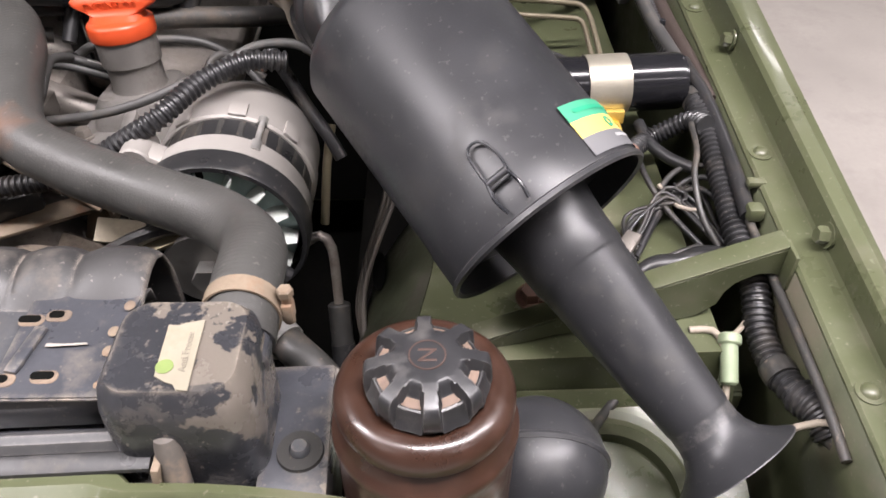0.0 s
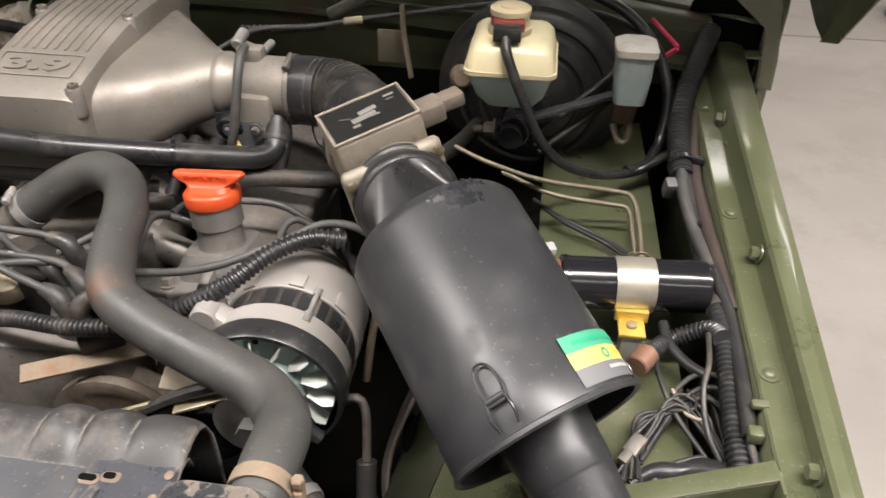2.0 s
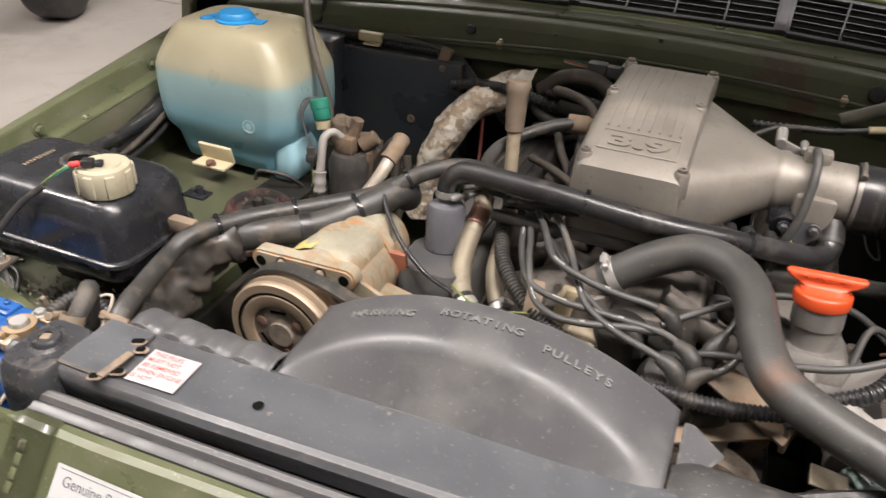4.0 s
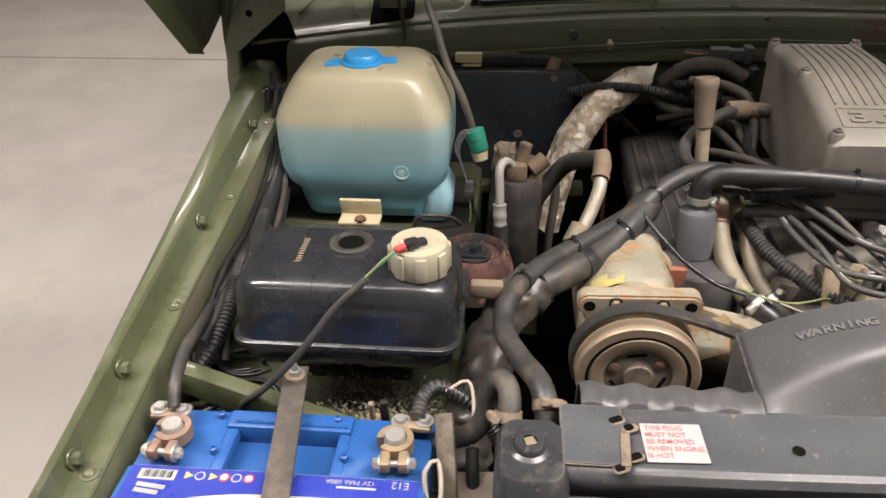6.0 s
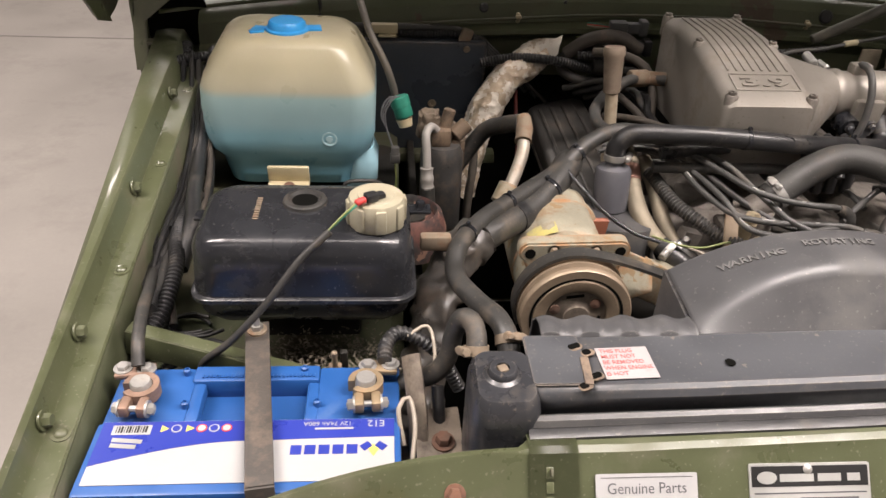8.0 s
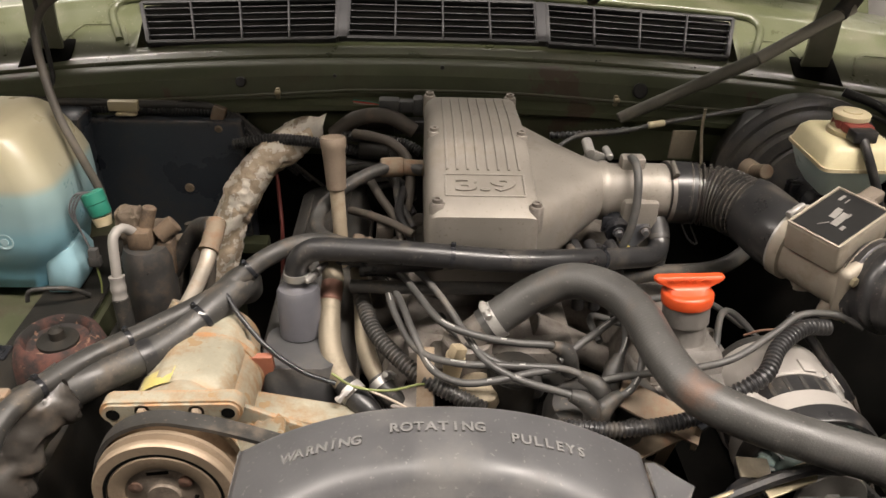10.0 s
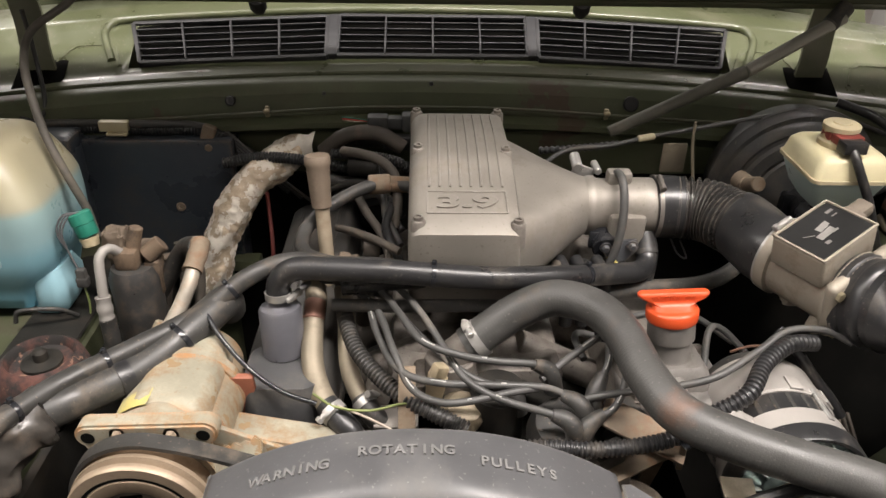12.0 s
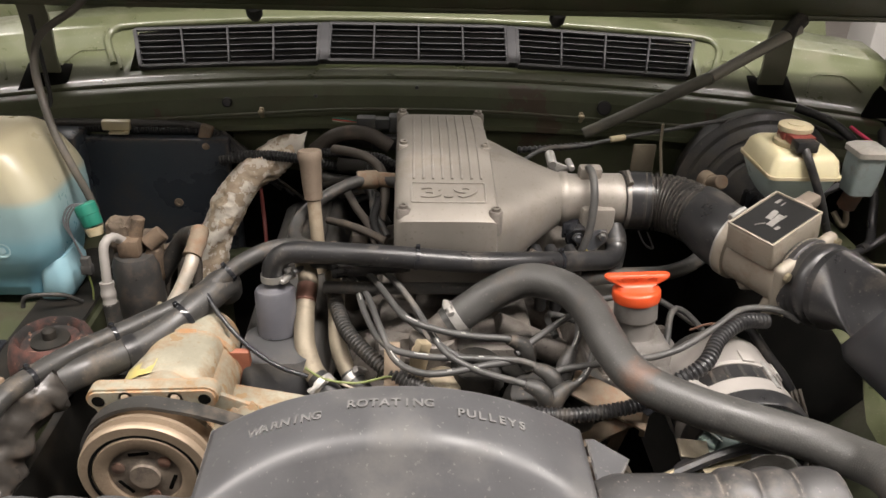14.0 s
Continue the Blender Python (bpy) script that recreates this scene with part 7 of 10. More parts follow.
for k in range(14):
    rot_ = alm @ Matrix.Rotation(radians(360 / 14 * k), 4, "Z")
    part("blade", moved(slab([(-0.012, -0.002), (0.012, 0.0), (0.0125, 0.0115), (0.004, 0.0145), (-0.011, 0.0095)], Matrix.Identity(4), 0.0013, 0.0004), rot_ @ pose(0.0465, 0, -0.009, -72, 0, 14)), FANZ, fan)
    if k % 2:
        part("cut_out", moved(lathe([(1.0, 0), (0.0, 0.0)], Matrix.Diagonal((0.006, 0.0035, 1, 1)), 14, False), rot_ @ pose(0.053, 0.004, -0.0092)), DARK, fan)
part("pulley", merge(lathe([(0.033, -0.056), (0.034, -0.055), (0.034, -0.052), (0.026, -0.045), (0.034, -0.038), (0.034, -0.034), (0.012, -0.033)], alm, 40), lathe([(0.011, -0.068), (0.011, -0.056)], alm, 6)), ZINC, alt)
part("lug", merge(cyl((-0.215, 0.47, 1.062), (-0.215, 0.5, 1.062), 0.0125), box(0.04, 0.022, 0.018, (-0.2, 0.482, 1.055), (0, 30, 0), bev=0.004)), ALU_B, alt)
part("terminal_lead", sweep([(-0.185, 0.58, 1.07), (-0.17, 0.57, 1.085), (-0.145, 0.565, 1.088), (-0.13, 0.575, 1.08)], 0.0014, 8, 0.004), RUST, alt)
bb = thing("alternator_bracket", (-0.22, 0.42, 1.0), "plated steel alternator adjusting bracket", "bracket")
part("slotted_arm", moved(merge(box(0.16, 0.004, 0.018, bev=0.001), box(0.05, 0.018, 0.003, (0.02, -0.01, 0.006), bev=0.001)), plane_m((-0.215, 0.418, 1.02), (0.92, 0.18, 0.3), (-0.2, 1, 0))), BRASS, bb)
part("slot", moved(box(0.06, 0.0048, 0.007, bev=0.002), plane_m((-0.2, 0.42, 1.026), (0.92, 0.18, 0.3), (-0.2, 1, 0))), DARK, bb)
part("plate", moved(box(0.034, 0.02, 0.003, bev=0.001), plane_m((-0.222, 0.43, 1.03), (0.9, 0.1, -0.2), (0, 1, 0.4))), TUBE_M, bb)
part("bolt", hexnut((-0.205, 0.4, 0.99), (-0.205, 0.385, 0.99), 0.009), ZINC, bb)
solo("idler_pulley", lathe([(0.0, 0.0), (0.012, 0.0), (0.03, 0.006), (0.036, 0.006), (0.036, 0.024), (0.03, 0.026)], axis_m((-0.205, 0.41, 0.985), (-0.205, 0.44, 0.985)), 36, False), GLOSS, "black belt idler pulley", "pulley")
solo("drive_belt", sweep([(-0.10, 0.412, 1.0), (-0.155, 0.412, 1.046), (-0.2, 0.412, 1.04), (-0.28, 0.412, 0.99), (-0.36, 0.412, 0.94)], 0.006, 8, 0.008), RUBBER, "black alternator drive belt", "drive belt")
wp = thing("water_pump_pulley", (-0.32, 0.45, 0.9), "rusty brown water pump pulley behind the shroud", "pulley")
part("rim", lathe([(0.067, 0), (0.068, 0.003), (0.058, 0.012), (0.068, 0.021), (0.068, 0.03), (0.062, 0.032), (0.05, 0.028), (0.02, 0.028), (0.0, 0.03)], axis_m((-0.32, 0.49, 0.915), (-0.32, 0.4, 0.915)), 48, False), RUSTB, wp)
part("hub", lathe([(0.03, 0), (0.028, 0.02), (0.0, 0.022)], axis_m((-0.32, 0.46, 0.915), (-0.32, 0.4, 0.915)), 24, False), RUST, wp)
solo("steel_brace", merge(moved(box(0.15, 0.02, 0.004, bev=0.001), plane_m((-0.32, 0.478, 1.0), (0.85, 0.45, 0.0), (-0.4, 0.9, 0.2))), moved(box(0.02, 0.004, 0.1, bev=0.001), pose(-0.285, 0.5, 0.95, 0, 20, 20))), RUST_L, "rusty tan steel brace strap", "brace")

# ---------------------------------------------------------------- top radiator hose
rh = thing("radiator_hose", (-0.28, 0.5, 1.05), "thick grey-black top radiator hose with a double bend", "hose")
RH = [(-0.463, 0.602, 1.062), (-0.445, 0.606, 1.075), (-0.41, 0.614, 1.098), (-0.372, 0.614, 1.115), (-0.335, 0.592, 1.119), (-0.313, 0.555, 1.115), (-0.3, 0.5, 1.104), (-0.28, 0.457, 1.096), (-0.235, 0.43, 1.088), (-0.18, 0.408, 1.082), (-0.135, 0.388, 1.08), (-0.108, 0.36, 1.085), (-0.098, 0.335, 1.094), (-0.096, 0.305, 1.099), (-0.0945, 0.284, 1.099), (-0.0945, 0.266, 1.096)]
part("tube", sweep(RH, 0.0197, 28, rib=(0.0034, 0.00006)), HOSE_BR, rh)
clamp((-0.0948, 0.2855, 1.099), (0, -1, 0.02), 0.0203, rh, 0.011, (1, 0.3, 0.0), metal=RUST_L)
clamp((-0.452, 0.604, 1.069), (0.8, 0.15, 0.55), 0.0202, rh, 0.011, (-0.5, -0.2, 0.8))
part("thermostat_neck", merge(cyl((-0.485, 0.598, 1.045), (-0.455, 0.603, 1.068), 0.018), cyl((-0.48, 0.6, 1.0), (-0.48, 0.6, 1.05), 0.028), box(0.07, 0.05, 0.014, (-0.485, 0.6, 1.02), bev=0.005)), ALU_D, eng, "grimy thermostat housing")
part("tank_neck", cyl((-0.0945, 0.272, 1.097), (-0.094, 0.25, 1.095), 0.0178), WORN, rad)

# ---------------------------------------------------------------- breather, pipes and hoses over the engine
br = thing("breather", (-0.666, 0.63, 1.03), "dark grey cylindrical crankcase breather on the rocker cover", "breather")
part("cylinder", lathe([(0.02, 0), (0.0235, 0.003), (0.0235, 0.056), (0.0215, 0.06), (0.013, 0.062), (0.0115, 0.064), (0.0115, 0.075)], axis_m((-0.665, 0.628, 1.03), (-0.667, 0.637, 1.1)), 36), mat("dark_grey_plastic", (0.1, 0.1, 0.112), 0.38, var=0.15, dirt=(0.12, 0.11, 0.1), damt=0.2, dscale=25, bump=0.1), br)
part("base_cover", loft([[V(-0.662 + x * f, 0.6 + y * f, z) for x, y in rrect(0.085, 0.08, 0.018, 5)] for f, z in ((1.08, 0.95), (1.08, 0.966), (1.0, 0.97), (0.98, 1.026), (0.93, 1.034))]), mat("dusty_black_casting", (0.06, 0.06, 0.062), 0.42, var=0.15, dirt=(0.13, 0.12, 0.105), damt=0.3, dscale=25, bump=0.15, edge=(0.16, 0.15, 0.14), ewid=0.003), br, "black stepped rocker cover end")
clamp((-0.667, 0.637, 1.104), (0, 0.1, 1), 0.0135, br, 0.008, (0.9, -0.4, 0))
tied_hose("breather_hose", [(-0.667, 0.637, 1.1), (-0.666, 0.639, 1.118), (-0.653, 0.64, 1.132), (-0.63, 0.638, 1.1365), (-0.54, 0.63, 1.137), (-0.44, 0.636, 1.126), (-0.35, 0.665, 1.11), (-0.285, 0.70, 1.092), (-0.25, 0.722, 1.082), (-0.237, 0.738, 1.084), (-0.236, 0.752, 1.096), (-0.238, 0.765, 1.11)], 0.0128, RUBBER, "long black breather hose across the engine", ((0.37, 0.005, "cable_tie", GLOSS), (0.72, 0.005, "cable_tie", GLOSS), (0.96, 0.006, "hose_clamp", RUBBER_D)), seg=18)
hose("vacuum_hose", [(-0.6, 0.655, 1.1), (-0.53, 0.655, 1.108), (-0.477, 0.66, 1.104), (-0.42, 0.66, 1.096), (-0.36, 0.68, 1.088), (-0.3, 0.72, 1.07)], 0.0085, RUBBER, "thin black hose under the breather hose")
hose("vacuum_hose", [(-0.61, 0.645, 1.085), (-0.542, 0.638, 1.088), (-0.47, 0.642, 1.086), (-0.42, 0.65, 1.08), (-0.35, 0.68, 1.06)], 0.0075, RUBBER_D, "thin dusty hose under the breather hose")
hose("fuel_hose", [(-0.3, 0.70, 1.062), (-0.24, 0.725, 1.055), (-0.157, 0.756, 1.042), (-0.1, 0.8, 1.035), (-0.05, 0.86, 1.035), (-0.02, 0.93, 1.04)], 0.0105, RUBBER_D, "dusty rubber hose towards the bulkhead")
tw = thing("coolant_pipe", (-0.61, 0.6, 1.02), "dull steel coolant pipe with a rubber elbow", "pipe", "coolant pipes")
part("tube", sweep([(-0.64, 0.695, 1.095), (-0.632, 0.672, 1.076), (-0.634, 0.64, 1.055), (-0.63, 0.6, 1.035), (-0.618, 0.57, 1.02), (-0.604, 0.552, 1.012)], 0.0122, 20), TUBE_M, tw)
part("elbow", sweep([(-0.612, 0.56, 1.016), (-0.6, 0.547, 1.01), (-0.585, 0.535, 1.0), (-0.575, 0.53, 0.98)], 0.013, 16), RUBBER, tw)
clamp((-0.604, 0.551, 1.012), (0.7, -0.6, -0.35), 0.0135, tw, 0.01, (-0.3, -0.5, 0.8))
part("red_mark", cyl((-0.6325, 0.668, 1.0745), (-0.6335, 0.648, 1.0615), 0.0125, 20), mat("faded_red_print", (0.4, 0.22, 0.17), 0.5, metal=0.4, var=0.2, bump=0.2), tw)
tw2 = thing("coolant_pipe", (-0.59, 0.62, 1.0), "dull steel coolant pipe with a rubber elbow", "pipe", "coolant pipes")
part("tube", sweep([(-0.605, 0.70, 1.07), (-0.598, 0.66, 1.05), (-0.594, 0.62, 1.025), (-0.585, 0.60, 1.005), (-0.573, 0.585, 0.992)], 0.0105, 18), TUBE_M, tw2)
part("elbow", sweep([(-0.578, 0.592, 0.997), (-0.567, 0.578, 0.988), (-0.55, 0.57, 0.975)], 0.0125, 14), RUBBER_D, tw2)
clamp((-0.574, 0.587, 0.993), (0.6, -0.7, -0.4), 0.0128, tw2, 0.009, (0.6, 0.2, 0.8))
hose("conduit", [(-0.604, 0.672, 1.065), (-0.585, 0.615, 1.05), (-0.561, 0.582, 1.04), (-0.532, 0.557, 1.03), (-0.496, 0.539, 1.02), (-0.464, 0.527, 1.01)], 0.0095, RUBBER_D, "dusty corrugated wiring conduit over the engine", "conduit", rib=(0.0048, 0.0016), seg=14)
hose("conduit", [(-0.515, 0.535, 0.975), (-0.482, 0.51, 1.003), (-0.452, 0.488, 1.023), (-0.43, 0.478, 1.032), (-0.392, 0.472, 1.04), (-0.338, 0.469, 1.04), (-0.277, 0.476, 1.045), (-0.255, 0.487, 1.052)], 0.0082, RUBBER, "black corrugated wiring conduit by the distributor", "conduit", rib=(0.0048, 0.0016), seg=14)
hose("conduit", [(-0.262, 0.48, 1.05), (-0.238, 0.488, 1.062), (-0.2, 0.497, 1.083), (-0.173, 0.53, 1.094), (-0.14, 0.553, 1.1), (-0.108, 0.562, 1.095)], 0.0088, RUBBER, "black corrugated wiring conduit over the alternator", "conduit", rib=(0.0052, 0.0018), seg=16)
hose("conduit", [(-0.129, 0.6, 1.085), (-0.113, 0.58, 1.07), (-0.098, 0.566, 1.05), (-0.08, 0.55, 1.03), (-0.07, 0.54, 1.015)], 0.0055, RUBBER, "black taped loom behind the alternator", "loom")
solo("copper_tube", sweep([(-0.08, 0.57, 1.03), (-0.085, 0.55, 1.0), (-0.09, 0.53, 0.95)], 0.004, 10), BRASS, "thin plated tube beside the air cleaner", "pipe")
solo("cable_clip", merge(box(0.016, 0.02, 0.014, (-0.258, 0.485, 1.056), (10, 20, 30), bev=0.003), box(0.012, 0.012, 0.02, (-0.266, 0.478, 1.05), (0, 30, 10), bev=0.003), box(0.03, 0.008, 0.004, (-0.25, 0.478, 1.045), (0, -20, 30), bev=0.001)), GLOSS, "black plastic cable clip on the looms", "clip")

# ---------------------------------------------------------------- distributor and ignition leads
dist = thing("distributor", (-0.36, 0.53, 1.0), "dusty black distributor cap with rubber lead boots", "distributor")
part("cap", merge(lathe([(0.04, 0), (0.04, 0.012), (0.036, 0.02), (0.03, 0.03), (0.012, 0.034)], axis_m((-0.362, 0.532, 0.995), (-0.366, 0.522, 1.03)), 32)), RUBBER_D, dist)
part("body", cyl((-0.352, 0.555, 0.9), (-0.362, 0.532, 0.995), 0.032), ALU_D, dist)
LEADS = [
    [(-0.655, 0.665, 1.085), (-0.643, 0.676, 1.091), (-0.613, 0.683, 1.092), (-0.577, 0.661, 1.086), (-0.559, 0.602, 1.076), (-0.535, 0.551, 1.07), (-0.497, 0.533, 1.068), (-0.443, 0.534, 1.064), (-0.385, 0.534, 1.06), (-0.357, 0.52, 1.054)],
    [(-0.668, 0.706, 1.078), (-0.645, 0.702, 1.087), (-0.62, 0.694, 1.09), (-0.6, 0.683, 1.09), (-0.562, 0.638, 1.085), (-0.541, 0.57, 1.08), (-0.523, 0.534, 1.062), (-0.497, 0.514, 1.06), (-0.467, 0.514, 1.06), (-0.42, 0.528, 1.06), (-0.392, 0.537, 1.057)],
    [(-0.66, 0.72, 1.08), (-0.63, 0.708, 1.09), (-0.6, 0.69, 1.097), (-0.577, 0.671, 1.1), (-0.554, 0.646, 1.1), (-0.536, 0.609, 1.1), (-0.512, 0.562, 1.098), (-0.474, 0.549, 1.09), (-0.436, 0.545, 1.085), (-0.402, 0.548, 1.08), (-0.385, 0.552, 1.07)],
    [(-0.63, 0.73, 1.08), (-0.6, 0.712, 1.09), (-0.567, 0.688, 1.097), (-0.542, 0.661, 1.1), (-0.52, 0.624, 1.1), (-0.502, 0.596, 1.09), (-0.485, 0.563, 1.08), (-0.466, 0.533, 1.07), (-0.433, 0.517, 1.06), (-0.389, 0.503, 1.055), (-0.37, 0.5, 1.048)],
    [(-0.39, 0.545, 1.062), (-0.349, 0.574, 1.075), (-0.312, 0.598, 1.08), (-0.27, 0.61, 1.06), (-0.23, 0.62, 1.03)],
    [(-0.325, 0.6, 1.08), (-0.317, 0.587, 1.085), (-0.322, 0.552, 1.08), (-0.335, 0.534, 1.06)],
    [(-0.3, 0.6, 1.08), (-0.305, 0.574, 1.09), (-0.306, 0.54, 1.075), (-0.319, 0.514, 1.055), (-0.345, 0.503, 1.042)],
    [(-0.35, 0.522, 1.055), (-0.335, 0.522, 1.06), (-0.299, 0.522, 1.066), (-0.26, 0.524, 1.07), (-0.218, 0.528, 1.08), (-0.17, 0.553, 1.092), (-0.135, 0.572, 1.103), (-0.1, 0.566, 1.108), (-0.075, 0.555, 1.1)],
    [(-0.2, 0.6, 1.03), (-0.19, 0.63, 1.06), (-0.17, 0.64, 1.055), (-0.14, 0.62, 1.03)],
    [(-0.3, 0.61, 1.075), (-0.29, 0.63, 1.075), (-0.25, 0.65, 1.07), (-0.2, 0.66, 1.06), (-0.15, 0.65, 1.03)],
    [(-0.34, 0.58, 1.06), (-0.345, 0.61, 1.065), (-0.33, 0.64, 1.05), (-0.29, 0.65, 1.03)],
    [(-0.6, 0.7, 1.065), (-0.57, 0.688, 1.073), (-0.55, 0.67, 1.076), (-0.53, 0.63, 1.075), (-0.5, 0.6, 1.06), (-0.46, 0.57, 1.045), (-0.42, 0.56, 1.035)],
]
PRINT = mat("faded_white_print", (0.45, 0.44, 0.42), 0.5, var=0.15, bump=0)
for k, pts in enumerate(LEADS):
    e = thing("ignition_lead", pts[0], "grey-black ignition lead curving over the engine", "ignition lead", "ignition leads")
    part("lead", sweep(pts, 0.0039, 10, 0.005), RUBBER_G, e)
    line = smooth_line(pts, 0.005)
    for f in (0.3, 0.62, 0.8) if k < 7 else ():          # printed dashes along the lead
        i = int(f * len(line))
        if i + 4 < len(line):
            part("print_dash", sweep([q + V(0, -0.0012, 0.0038) for q in line[i:i + (4 if f < 0.7 else 2)]], 0.0007, 6, 0.004), PRINT, e)
    if k in (0, 2, 3, 4, 5, 6, 11):
        d = (Vector(pts[-1]) - Vector(pts[-2])).normalized()
        p = Vector(pts[-1])
        part("boot", sweep([p - d * 0.016, p, p + d * 0.008 + V(0, -0.002, -0.006), p + d * 0.01 + V(0.002, 0, -0.024)], 0.0086, 12, 0.004, radii=(0.7, 1, 1.15, 1.1, 1.2)), RUBBER_D, e)
solo("mounting_strip", merge(box(0.018, 0.004, 0.075, (-0.527, 0.548, 1.03), (-25, 0, 0), bev=0.001), box(0.02, 0.016, 0.012, (-0.528, 0.525, 0.995), bev=0.003)), mat("tan_corroded_strip", (0.33, 0.26, 0.19), 0.65, metal=0.3, var=0.2, dirt=(0.2, 0.13, 0.08), damt=0.3, dscale=40, bump=0.3), "tan corroded steel strip standing by the leads", "bracket")
hose("wire", [(-0.625, 0.56, 1.03), (-0.6, 0.54, 1.03), (-0.565, 0.54, 1.025), (-0.53, 0.545, 1.03), (-0.515, 0.55, 1.02)], 0.0014, WIREY, "thin yellow-green wire over the engine", "wire")
hose("wire", [(-0.6, 0.545, 1.028), (-0.56, 0.53, 1.02), (-0.52, 0.52, 1.0), (-0.5, 0.515, 0.985)], 0.0014, WIREW, "thin pale wire over the engine", "wire")
hose("cable_tie_tail", [(-0.737, 0.605, 1.1), (-0.72, 0.585, 1.085), (-0.69, 0.565, 1.06), (-0.655, 0.552, 1.04), (-0.62, 0.545, 1.03)], 0.0026, GLOSS, "thin black lead beside the breather", "wire")
# lumps of ancillaries between the leads
for nm, b, m_, lb, ct in (
    ("fuel_regulator", merge(lathe([(0.02, 0), (0.024, 0.003), (0.024, 0.012), (0.018, 0.02), (0.006, 0.022)], axis_m((-0.47, 0.56, 1.0), (-0.462, 0.545, 1.04)), 28), cyl((-0.47, 0.575, 1.0), (-0.51, 0.585, 1.015), 0.007)), mat("tan_plated_casting", (0.28, 0.235, 0.165), 0.5, metal=0.3, var=0.2, dirt=(0.14, 0.11, 0.08), damt=0.4, dscale=50, bump=0.3), "dull plated fuel pressure regulator", "regulator"),
    ("temperature_sensor", merge(cyl((-0.5, 0.582, 1.0), (-0.494, 0.575, 1.045), 0.011), box(0.016, 0.014, 0.016, (-0.493, 0.573, 1.05), (0, 20, 30), bev=0.003)), mat("tan_plastic", (0.4, 0.33, 0.22), 0.55, var=0.2, dirt=(0.2, 0.14, 0.09), damt=0.3, bump=0.1), "tan temperature sensor plug", "sensor"),
    ("water_housing", merge(cyl((-0.43, 0.575, 0.95), (-0.43, 0.57, 1.03), 0.03), box(0.06, 0.04, 0.03, (-0.4, 0.585, 1.0), (0, 20, 0), bev=0.008)), GRIME, "grimy cast water housing", "housing"),
    ("ignition_module", merge(box(0.05, 0.04, 0.035, (-0.31, 0.54, 1.02), (15, 10, 20), bev=0.006), box(0.04, 0.02, 0.05, (-0.33, 0.49, 1.0), (10, 0, 30), bev=0.004)), RUBBER_D, "grimy black ignition module box", "module"),
    ("tin_bracket", merge(box(0.09, 0.035, 0.004, (-0.29, 0.505, 1.03), (15, 18, -20), bev=0.001), box(0.006, 0.035, 0.05, (-0.25, 0.5, 1.02), (10, 0, -20), bev=0.001)), RUST_L, "bent tan steel bracket by the distributor", "bracket"),
    ("manifold_bracket", merge(box(0.03, 0.02, 0.03, (-0.56, 0.6, 1.0), (0, 20, 10), bev=0.004), box(0.05, 0.03, 0.02, (-0.54, 0.575, 0.98), (20, 0, 0), bev=0.005)), ALU_D, "grimy cast manifold bracket lump", "bracket"),
):
    solo(nm, b, m_, lb, ct)

# behind the plenum: looms, cables, dipstick
dp_ = thing("dipstick_tube", (-0.638, 0.79, 1.05), "dusty dipstick tube with a round rubber handle", "dipstick")
part("handle", lathe([(0.0095, 0.03), (0.0122, 0.032), (0.013, 0.05), (0.0145, 0.082), (0.016, 0.086), (0.016, 0.094), (0.0145, 0.097), (0.011, 0.0955), (0.0, 0.094)], axis_m((-0.635, 0.788, 1.1), (-0.64, 0.804, 1.195)), 28, False), mat("dusty_brown_rubber", (0.2, 0.155, 0.115), 0.65, var=0.2, dirt=(0.12, 0.08, 0.06), damt=0.3, dscale=40, bump=0.2), dp_)
part("tube", sweep([(-0.6365, 0.793, 1.132), (-0.634, 0.786, 1.09), (-0.632, 0.78, 1.05), (-0.63, 0.77, 0.98)], 0.0092, 16), mat("pale_dipstick_tube", (0.36, 0.3, 0.22), 0.55, metal=0.3, var=0.15, dirt=(0.25, 0.18, 0.12), damt=0.35, dscale=40, bump=0.2), dp_)
hose("purge_hose", [(-0.528, 0.875, 1.12), (-0.559, 0.883, 1.122), (-0.596, 0.864, 1.12), (-0.635, 0.83, 1.11), (-0.658, 0.79, 1.1), (-0.655, 0.745, 1.095), (-0.62, 0.71, 1.1), (-0.57, 0.69, 1.11), (-0.535, 0.675, 1.115)], 0.0088, RUBBER_D, "dusty grey hose looping round the dipstick tube")
hose("conduit", [(-0.807, 0.994, 1.1), (-0.75, 0.99, 1.112), (-0.68, 0.978, 1.112), (-0.607, 0.985, 1.095), (-0.545, 0.98, 1.09)], 0.0085, RUBBER, "black corrugated conduit behind the engine", "conduit", rib=(0.0048, 0.0014))
hose("conduit", [(-1.145, 1.04, 1.14), (-1.082, 1.036, 1.138), (-0.993, 1.03, 1.14), (-0.917, 1.03, 1.138), (-0.831, 1.03, 1.134), (-0.788, 1.025, 1.1), (-0.755, 1.03, 1.05)], 0.0085, RUBBER, "black corrugated loom along the bulkhead", "conduit", rib=(0.0048, 0.0014))
hose("wiring_loom", [(-1.2, 1.02, 1.13), (-1.1, 1.03, 1.145), (-0.95, 1.027, 1.148), (-0.85, 1.03, 1.145), (-0.8, 1.03, 1.12), (-0.76, 1.035, 1.09), (-0.72, 1.03, 1.07)], 0.006, RUBBER_D, "taped wiring loom along the bulkhead", "loom")
